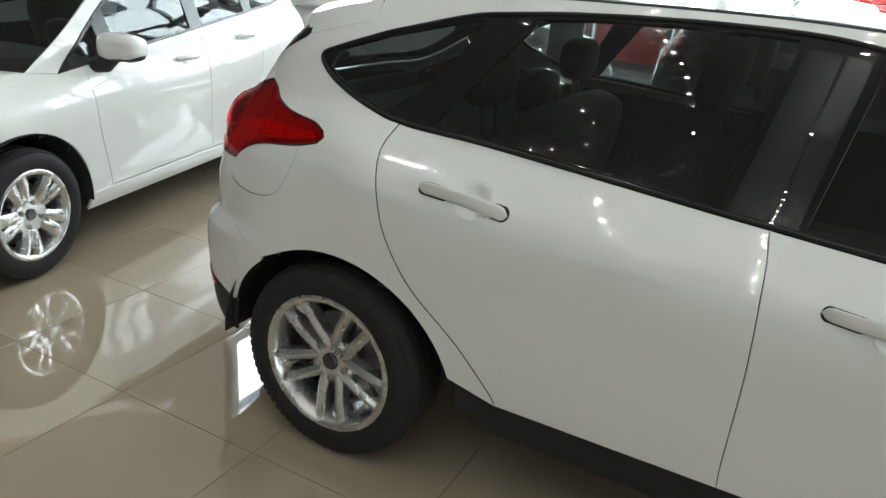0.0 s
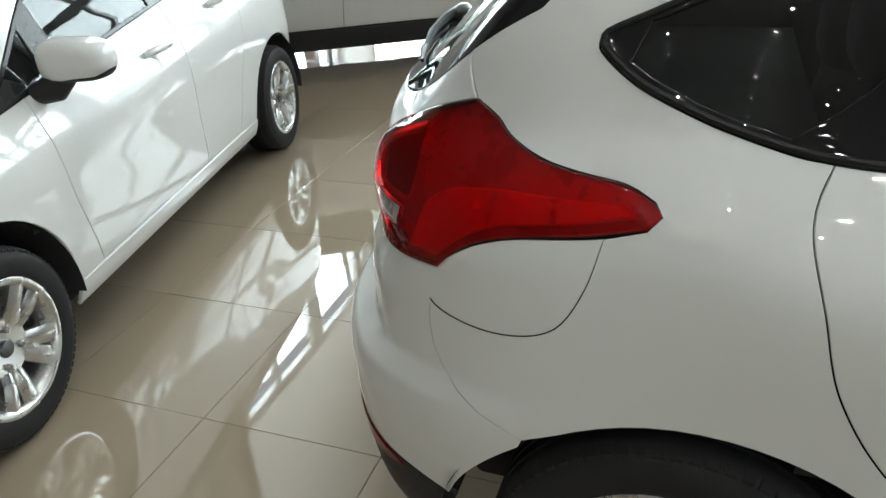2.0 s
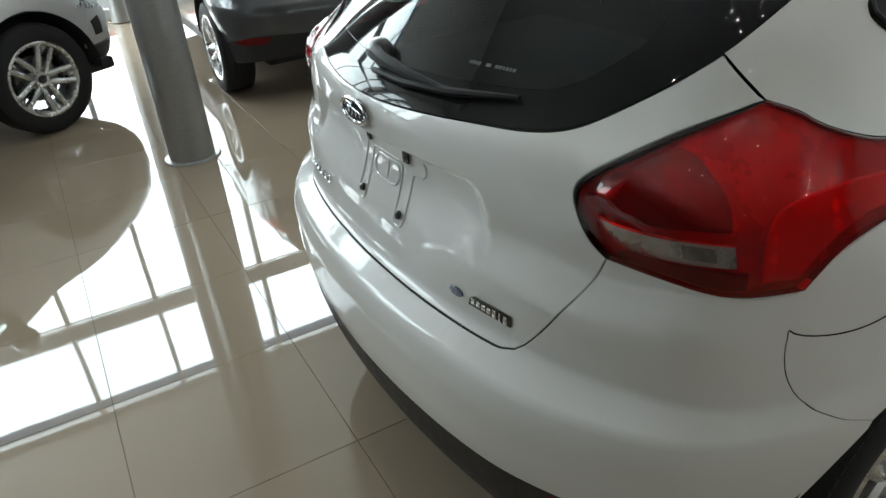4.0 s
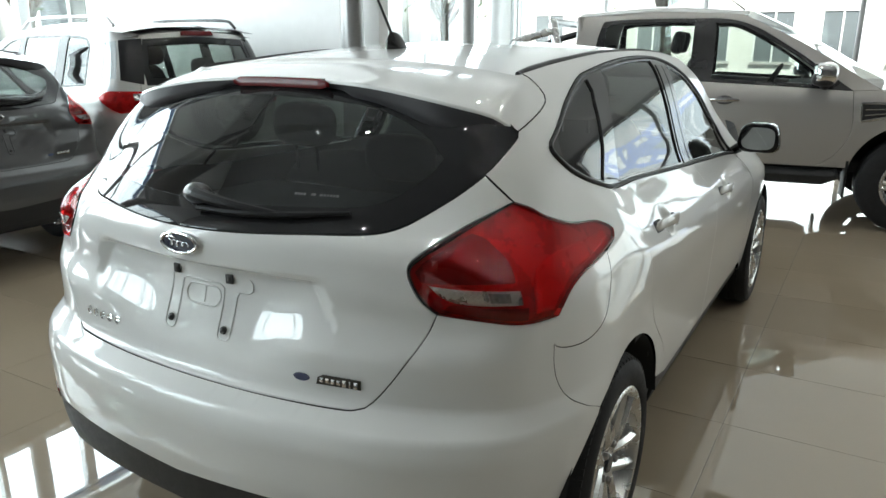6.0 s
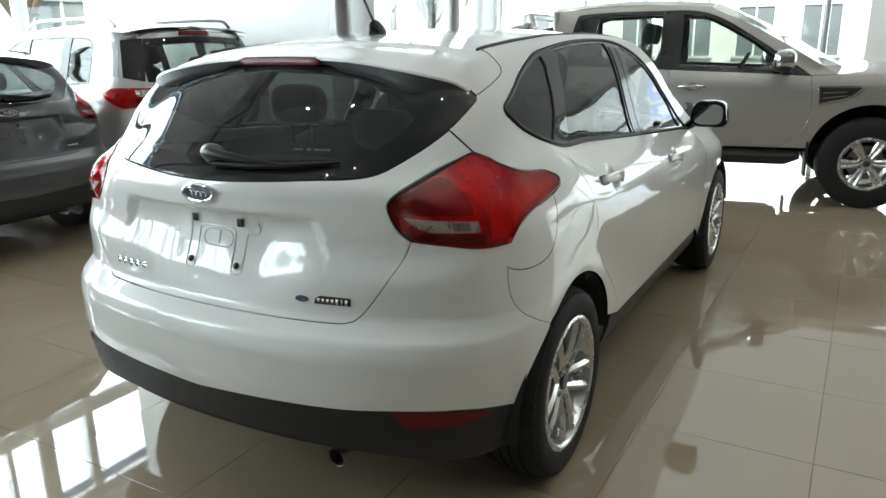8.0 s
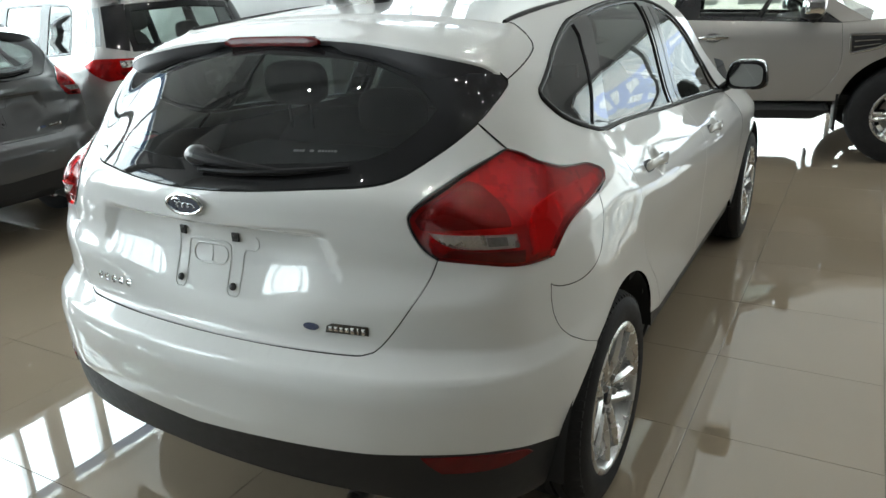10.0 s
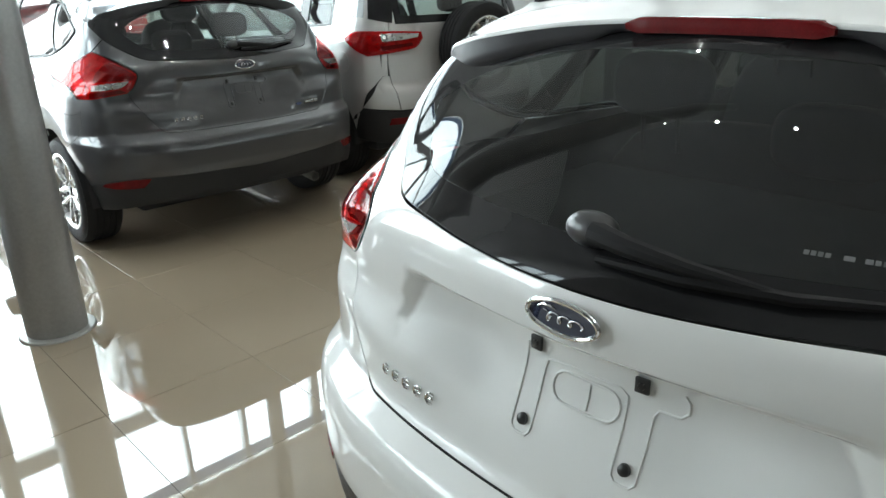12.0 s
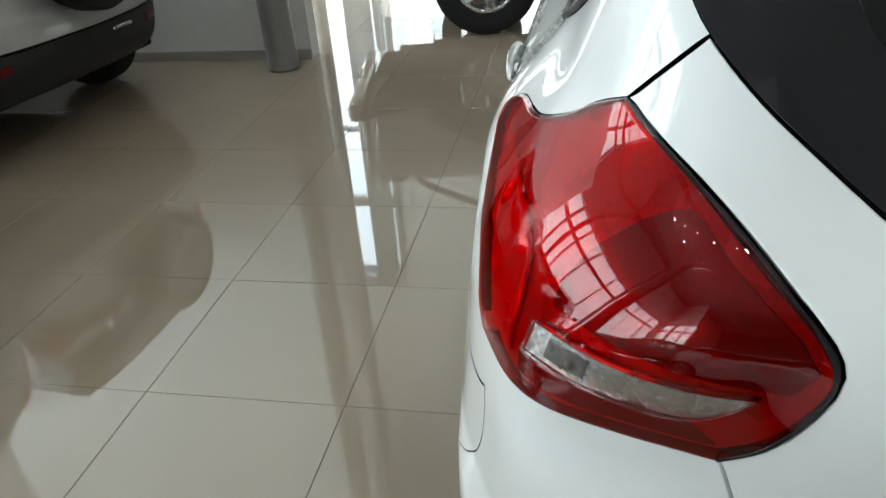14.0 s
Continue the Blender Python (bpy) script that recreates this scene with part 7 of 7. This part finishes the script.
def make_crossover():
    """The pale crossover of which the nose and a flank show past the column."""
    car = new("car")
    tagged(car, "pale silver crossover car with black sills", "car")
    sk = Skin([(.25, -.80), (.4, -.90), (.6, -.93), (.8, -.88), (1.05, -.84), (1.3, -.70), (1.6, -.45)],
              [(.25, 3.42), (.38, 3.52), (.55, 3.55), (.72, 3.50), (.85, 3.40), (.98, 3.2), (1.1, 3.0)],
              [(.22, .82), (.35, .88), (.5, .905), (.7, .918), (.88, .918), (.98, .90), (1.05, .865), (1.12, .825), (1.3, .765), (1.48, .70), (1.6, .62), (1.66, .55)],
              .2, 2.2, [(-.8, -.06), (.5, 0), (2.2, .05), (3.4, .16)], .24, .8)
    sh = Shell(car, sk, PALE, .06)
    ra, fa = (0.0, .36, .43, .41), (2.69, .36, .43, .41)
    belt = [(-.50, 1.22), (0, 1.18), (.6, 1.14), (1.3, 1.09), (2.05, 1.045)]
    top = [(-.50, 1.22), (-.30, 1.42), (.1, 1.52), (.7, 1.56), (1.1, 1.545), (1.6, 1.34), (2.05, 1.045)]
    r_gap, b_gap, f_gap = [(.40, 1.152), (.40, .9), (.52, .60), (.58, .42)], [(1.10, 1.105), (1.14, .8), (1.12, .42)], [(2.05, 1.045), (2.12, .8), (2.06, .42)]
    sh.add("rear_door", sk.side(part_of(belt, .40, 1.10), b_gap, [b_gap[-1], r_gap[-1]], r_gap[::-1]))
    sh.add("front_door", sk.side(part_of(belt, 1.10, 2.05), f_gap, [f_gap[-1], b_gap[-1]], b_gap[::-1]))
    ac, fc = arc(*ra, .40), arc(*fa, .40)
    sh.add("body_side", sk.side([(-.60, .45), (-.80, .80)], [(-.80, .80), (-.70, 1.2), (-.45, 1.55)], [(-.45, 1.55), (.3, 1.61), (1.15, 1.60)], [(1.15, 1.60), (1.65, 1.39), (2.3, 1.05)],
                                [(2.3, 1.05), (2.05, 1.045)], top[::-1], part_of(belt, -.50, .40), r_gap, [(.58, .42), ac[0]], ac, [ac[-1], (-.60, .45)]))
    hood_e = [(2.3, 1.05), (2.7, 1.01), (3.1, .93), (3.28, .84)]
    sh.add("front_fender", sk.side(f_gap[::-1], [(2.05, 1.045), (2.3, 1.05)], hood_e, [(3.28, .84), (3.18, .64), (3.10, .46)], [(3.10, .46), fc[0]], fc, [fc[-1], (2.06, .42)]))
    sh.add("lower_cladding", sk.side([(.36, .26), (2.3, .26)], [(2.3, .26), (2.26, .415)], [(2.26, .415), (.40, .415)], [(.40, .415), (.36, .26)]), mat=BLACK, proud=.008, lab="black sill cladding")
    e = sk.end - .003
    a = float(sk.s_of(3.10, .46))
    nose = loop([(a, .46), (float(sk.s_of(3.18, .64)), .64), (float(sk.s_of(3.28, .84)), .84)], [(float(sk.s_of(3.28, .84)), .84), (e, .80)], [(e, .80), (e, .44)], [(e, .44), (a, .44)], [(a, .44), (a, .46)], step=.05)
    sh.add("front_bumper", nose)
    sh.add("bumper_skirt", loop([(a, .435), (e, .43)], [(e, .43), (e, .26)], [(e, .26), (a + .1, .27)], [(a + .1, .27), (a, .435)], step=.05), mat=BLACK, proud=.006)
    for sgn in (1, -1):
        hl = loop([(a + .02, .70), (float(sk.s_of(3.22, .80)), .80)], [(float(sk.s_of(3.22, .80)), .80), (a + .40, .76)], [(a + .40, .76), (a + .36, .66), (a + .02, .70)], step=.03)
        put("headlamp", panel_mesh("headlamp", hl, [], .04, sk.place(.004), .02, .004, mirror=sgn < 0), REFLECTOR, car)
        fg = loop([(a + .12, .50), (a + .22, .50)], [(a + .22, .50), (a + .21, .62)], [(a + .21, .62), (a + .10, .60)], [(a + .10, .60), (a + .12, .50)], step=.03)
        put("fog_recess", panel_mesh("fog_recess", fg, [], .04, sk.place(.004), .02, .004, mirror=sgn < 0), BLACK, car)
        fr = new("side_windows")
        fr.parent = car
        panes = [sk.side(part_of(belt, -.30, .34), [(.34, 1.15), (.34, 1.53)], part_of(top, .34, -.20), step=.05), sk.side(part_of(belt, .46, 1.05), [(1.05, 1.11), (1.05, 1.54)], part_of(top, 1.05, .46), step=.05),
                 sk.side(part_of(belt, 1.15, 1.92), part_of(top, 1.92, 1.15), step=.05)]
        holes = [shrink(p, .018) for p in panes]
        put("window_frame", panel_mesh("window_frame", sk.side(belt, top[::-1]), holes, .06, sk.place(.002), .012, .003, mirror=sgn < 0), TRIM_BLACK, fr)
        for h in holes:
            put("pane", panel_mesh("pane", shrink(h, -.002), [], .06, sk.place(-.004), .002, .001, mirror=sgn < 0), GLASS, fr)
        side_mirror(car, sgn, .86, 1.9, 1.12, PALE, BLACK)
        for y in (.48, 1.18):
            side_handle(car, sk, sgn, y, 1.03, PALE)
    tail = both(np.vstack([smooth_line([(0, .28), (.6, .28), (float(sk.s_of(-.60, .45)), .45)], .04)[:-1], smooth_line([(float(sk.s_of(-.60, .45)), .45), (float(sk.s_of(-.80, .80)), .80), (float(sk.s_of(-.70, 1.2)), 1.2), (float(sk.s_of(-.45, 1.55)), 1.55)], .04)[:-1], smooth_line([(float(sk.s_of(-.45, 1.55)), 1.55), (0, 1.58)], .04)]))
    win = both(np.vstack([smooth_line([(0, 1.12), (.5, 1.14)], .04)[:-1], smooth_line([(.5, 1.14), (.55, 1.48)], .04)[:-1], smooth_line([(.55, 1.48), (0, 1.52)], .04)]))
    sh.add("tailgate", tail, [win], sides=(1,))
    sh.add("rear_window", win, mat=REAR_GLASS, sides=(1,))
    rm, rs = curve([(-.5, 1.60), (.3, 1.67), (1.18, 1.65)]), curve([(-.5, 1.54), (.3, 1.61), (1.18, 1.60)])
    cabin(sk, car, rm, rs, -.5, 1.18, PALE)
    al = np.array([(1.15, 1.60), (1.65, 1.39), (2.3, 1.05)])
    ed = sk.at(sk.s_of(al[:, 0], al[:, 1]), al[:, 1])
    rg, lf = [tuple(p) for p in ed], [tuple(p * (-1, 1, 1)) for p in ed]
    put("windscreen", grid_mesh("windscreen", coons(lf, rg, [lf[0], (0, 1.22, 1.65), rg[0]], [lf[-1], (0, 2.5, 1.06), rg[-1]], 17, 14)), GLASS, car)
    hd = np.array(hood_e)
    ed = sk.at(sk.s_of(hd[:, 0], hd[:, 1]), hd[:, 1])
    rg, lf = [tuple(p) for p in ed], [tuple(p * (-1, 1, 1)) for p in ed]
    thick(put("hood", grid_mesh("hood", coons(lf, rg, [lf[0], (0, 2.5, 1.07), rg[0]], [lf[-1], (0, 3.46, .82), rg[-1]], 17, 14)), PALE, car), .012)
    lining_of(sk, car, [ra, fa], .34, 1.02)
    seats(car, .9, .02, .66, .37)
    for x, y, right in ((.90, 0, True), (-.90, 0, False), (.90, 2.69, True), (-.90, 2.69, False)):
        make_wheel(car, (x, y, .35), right, .35, .235, .215, "twin", 25 + 9 * y)
    return car


# ---- outside the glass: pavement, street, buildings, trees ----
ASPHALT = plain("asphalt", (.06, .06, .06), .9, bump=.5, scale=60, vary=.2)
PAVING = plain("pavement_concrete", (.38, .37, .35), .9, bump=.3, scale=30, vary=.12)
RED_SHUTTER = plain("red_shutter", (.55, .03, .03), .5, scale=20, vary=.1)
RENDER_WALL = plain("pale_render", (.74, .73, .69), .9, bump=.3, scale=40, vary=.08)
GREY_WALL = plain("grey_render", (.36, .36, .36), .9, bump=.3, scale=40, vary=.08)
WINDOW_DARK = plain("window_dark", (.16, .18, .19), .08, coat=.6, scale=10)
BARK = plain("bark", (.11, .085, .06), .95, bump=1.0, scale=40, vary=.3)
LEAF = plain("spring_leaves", (.10, .17, .035), .6, scale=6, vary=.45)
SIGN_BLUE = plain("blue_sign", (.03, .10, .55), .4, scale=30)
SIGN_YELLOW = plain("yellow_box", (.75, .50, .03), .4, scale=30)


def ring_ground(name, x0, x1, y0, y1, hx0, hx1, hy0, hy1, z0, z1, mat):
    b = join(box(x0, hx0, y0, y1, z0, z1), box(hx1, x1, y0, y1, z0, z1), box(hx0, hx1, y0, hy0, z0, z1), box(hx0, hx1, hy1, y1, z0, z1))
    return solid(name, b, mat)


ring_ground("ground", -600, 600, -600, 600, X_W - .2, X_E + .2, Y_S - .2, Y_N + .2, -.4, -.16, ASPHALT)
ring_ground("pavement", X_W - 2.6, X_E + 2.2, Y_S - 2, Y_N + 2.8, X_W - .2, X_E + .2, Y_S - .2, Y_N + .2, -.2, -.03, PAVING)


def building(name_label, x0, x1, y0, y1, h, mat, face, cols, rows, shop=3.0):
    """A street house: walls, roof edge, windows with frames and sills in every storey on the side that is seen."""
    hs = new("house")
    tagged(hs, name_label, "house")
    part("wall", box(x0, x1, y0, y1, -.2, h, .03), mat, hs)
    part("roof_edge", box(x0 - .15, x1 + .15, y0 - .15, y1 + .15, h, h + .25, .03), GREY_WALL, hs)
    a0, a1 = (y0, y1) if face in ("+x", "-x") else (x0, x1)
    for r in range(rows):
        for c in range(cols):
            w = (a1 - a0) / cols
            m = a0 + w * (c + .5)
            z = shop + .9 + 2.9 * r if r or shop > 1 else .9
            lo, hi, zl, zh = m - w * .28, m + w * .28, z, z + 1.5
            win = new("window")
            win.parent = hs
            if face == "+x":
                f = lambda d0, d1, p, q, u, v: box(x1 + d0, x1 + d1, p, q, u, v, .01)
            else:
                f = lambda d0, d1, p, q, u, v: box(p, q, y0 - d1, y0 - d0, u, v, .01)
            part("pane", f(.002, .02, lo, hi, zl, zh), WINDOW_DARK, win)
            part("frame", join(f(.0, .06, lo - .07, lo, zl, zh), f(.0, .06, hi, hi + .07, zl, zh), f(.0, .06, lo - .07, hi + .07, zh, zh + .08), f(.015, .05, m - .03, m + .03, zl, zh)), WALL, win)
            part("sill", f(.0, .12, lo - .1, hi + .1, zl - .09, zl), PAVING, win)
    return hs


# west side of the street: a red roller shutter with faded lettering, then pale shop fronts
shut = new("roller_shutter")
tagged(shut, "red corrugated roller shutter with faded lettering", "shutter")
for k in range(26):
    part("slat", box(-13.06, -12.98, -7.0, 4.2, -.16 + .12 * k, -.05 + .12 * k, .02), RED_SHUTTER, shut)
for z, cells in ((1.62, 4), (1.30, 5)):
    for k in range(cells):
        part("letter_bar", box(-12.985, -12.972, -.9 + .26 * k, -.74 + .26 * k, z, z + .2), GREY_WALL, shut)
building("dark-trimmed house over a shutter", -19, -13.1, -8, 4.3, 7, RENDER_WALL, "+x", 5, 1, 3.2)
building("pale two-storey shop house", -19, -13.4, 4.5, 16, 7.5, RENDER_WALL, "+x", 5, 2, .6)
building("grey flat-roofed house across the street", -20, -13.2, -26, -8.2, 8, GREY_WALL, "+x", 7, 2, .6)
# north side
building("long pale building with many windows", -14, 3, 24, 32, 9, RENDER_WALL, "-y", 9, 3, .6)
building("pale brown building with wide windows", 3.3, 20, 23, 31, 8, plain("tan_render", (.50, .44, .36), .9, scale=40, vary=.1), "-y", 8, 2, .6)
building("plain grey low house beyond the street", 20.5, 40, 22, 30, 7, GREY_WALL, "-y", 8, 2, .6)
sg = new("street_sign")
tagged(sg, "long blue street sign board on two posts", "sign")
part("board", box(4.2, 8.2, 22.4, 22.5, 2.2, 3.0, .02), SIGN_BLUE, sg)
for x in (4.6, 7.8):
    part("post", box(x - .05, x + .05, 22.5, 22.6, -.16, 2.4, .01), ALU, sg)
for k in range(6):
    part("letter_bar", box(4.6 + .55 * k, 4.95 + .55 * k, 22.385, 22.402, 2.45, 2.75), WALL, sg)


def tree(label, x, y, h, r, leafy, seed):
    rng = random.Random(seed)
    t = new("tree")
    tagged(t, label, "tree", "street trees")
    t.matrix_basis = pose(x, y, -.1)
    limbs = [tube([(0, 0, 0), (.04, .02, h * .25), (-.03, .03, h * .45)], [.16, .12, .10], 10)]
    tips = []
    for k in range(9):
        a, l = 2 * math.pi * k / 9 + rng.uniform(-.3, .3), rng.uniform(.55, .95)
        p = Vector((-.03, .03, h * rng.uniform(.36, .46)))
        q = p + Vector((math.cos(a) * r * .5 * l, math.sin(a) * r * .5 * l, h * .2))
        e = q + Vector((math.cos(a + rng.uniform(-.4, .4)) * r * .45 * l, math.sin(a) * r * .45 * l, h * rng.uniform(.12, .3)))
        limbs.append(tube([p, q, e], [.06, .035, .012], 7))
        tips += [q, e]
        for _ in range(4):
            c = q.lerp(e, rng.random())
            d = c + Vector((rng.gauss(0, .35), rng.gauss(0, .35), rng.uniform(.1, .6)))
            limbs.append(tube([c, d], [.02, .006], 5))
            tips.append(d)
    part("trunk", join(*limbs), BARK, t)
    if leafy:
        vs, fs = [], []
        for _ in range(leafy):
            c = rng.choice(tips) + Vector((rng.gauss(0, .42), rng.gauss(0, .42), rng.gauss(0, .34)))
            a, b = Vector((rng.gauss(0, 1), rng.gauss(0, 1), rng.gauss(0, 1))).normalized(), Vector((rng.gauss(0, 1), rng.gauss(0, 1), rng.gauss(0, 1))).normalized()
            s = rng.uniform(.05, .10)
            k = len(vs)
            vs += [c - a * s, c + b * s * .5, c + a * s, c - b * s * .5]
            fs.append((k, k + 1, k + 2, k + 3))
        put("crown", mesh_of("crown", vs, fs, False), LEAF, t, "loose crown of small spring leaves")


tree("bare street tree with thin twigs", -11.0, 5.6, 4.6, 1.9, 160, 3)
tree("young green street tree", -10.6, 9.5, 5.2, 2.0, 2600, 4)
tree("young green street tree", -10.6, -5.0, 5.2, 2.0, 2600, 14)
tree("young green street tree", -7.6, 13.5, 5.0, 1.9, 2600, 5)
tree("young green street tree", -2.6, 14.0, 5.4, 2.1, 2600, 6)
tree("young green street tree", 3.8, 15.0, 5.4, 2.1, 2600, 7)
pole = new("street_lamp")
tagged(pole, "thin grey street pole with a yellow box and a blue plate", "street lamp")
part("post", tube([(-10.2, 7.3, -.1), (-10.2, 7.3, 5.5)], .06, 12), ALU, pole)
part("box", box(-10.32, -10.08, 7.18, 7.42, .95, 1.4, .02), SIGN_YELLOW, pole)
part("plate", box(-10.02, -9.98, 8.1, 8.75, 1.5, 2.1, .01), SIGN_BLUE, pole)
part("plate_post", tube([(-10.0, 8.4, -.1), (-10.0, 8.4, 2.1)], .03, 8), ALU, pole)


# ---- the vehicles in their places ----
hatch = make_hatchback(WHITE, "white five-door hatchback car on the polished tile floor")
grey = make_hatchback(GREY, "dark grey metallic five-door hatchback car parked behind a column")
grey.matrix_basis = pose(-4.03, .723, 0, 0, 0, 89.4)
mini = make_supermini()
mini.matrix_basis = pose(-1.640, -3.190, 0, 0, 0, -77.3)
suv = make_compact_suv()
suv.matrix_basis = pose(-4.10, 2.665, 0, 0, 0, 85.5)
truck = make_pickup()
truck.matrix_basis = pose(-1.617, 5.326, 0, 0, 0, -80.5)
cross = make_crossover()
cross.matrix_basis = pose(-3.40, -4.05, 0, 0, 0, 30)


# ---- floor tiles: the nearest as pieces of their own, the rest joined ----
def tile_data():
    h, b = TILE / 2 - .0011, .0004
    v = [(sx * h, sy * h, -.010) for sx, sy in ((-1, -1), (1, -1), (1, 1), (-1, 1))] + [(sx * h, sy * h, -b) for sx, sy in ((-1, -1), (1, -1), (1, 1), (-1, 1))]
    v += [(sx * (h - b), sy * (h - b), 0) for sx, sy in ((-1, -1), (1, -1), (1, 1), (-1, 1))]
    f = [(8, 9, 10, 11)] + [(k, (k + 1) % 4, 4 + (k + 1) % 4, 4 + k) for k in range(4)] + [(4 + k, 4 + (k + 1) % 4, 8 + (k + 1) % 4, 8 + k) for k in range(4)]
    return v, f


_v, _f = tile_data()
tile_mesh = mesh_of("tile", _v, _f, False)
tile_mesh.materials.append(FLOOR_TILE)
rest_v, rest_f = [], []
rng = random.Random(5)
for i in range(-12, 33):
    for j in range(-20, 16):
        x, y = TX + TILE * (i + .5), TY + TILE * (j + .5)
        lean_x, lean_y = rng.gauss(0, .0004), rng.gauss(0, .0004)
        if -5 <= i < 8 and -9 <= j < 14:
            ob = new("tile", tile_mesh)
            ob.parent = floor
            ob.matrix_basis = Matrix.Translation((x, y, rng.uniform(-.0002, .0002))) @ Euler((lean_x, lean_y, 0)).to_matrix().to_4x4()
        else:
            x0, x1, y0, y1 = max(x - TILE / 2, X_W), min(x + TILE / 2, X_E), max(y - TILE / 2, Y_S), min(y + TILE / 2, Y_N)
            if x1 - x0 < .02 or y1 - y0 < .02:
                continue
            k = len(rest_v)
            sx, sy = (x1 - x0) / TILE, (y1 - y0) / TILE
            rest_v += [((x0 + x1) / 2 + p[0] * sx, (y0 + y1) / 2 + p[1] * sy, p[2] + p[0] * lean_y * .5) for p in _v]
            rest_f += [tuple(k + q for q in f) for f in _f]
far = new("far_tiles", mesh_of("far_tiles", rest_v, rest_f, False))
far.data.materials.append(FLOOR_TILE)
far.parent = floor
tagged(far, kind="stuff")
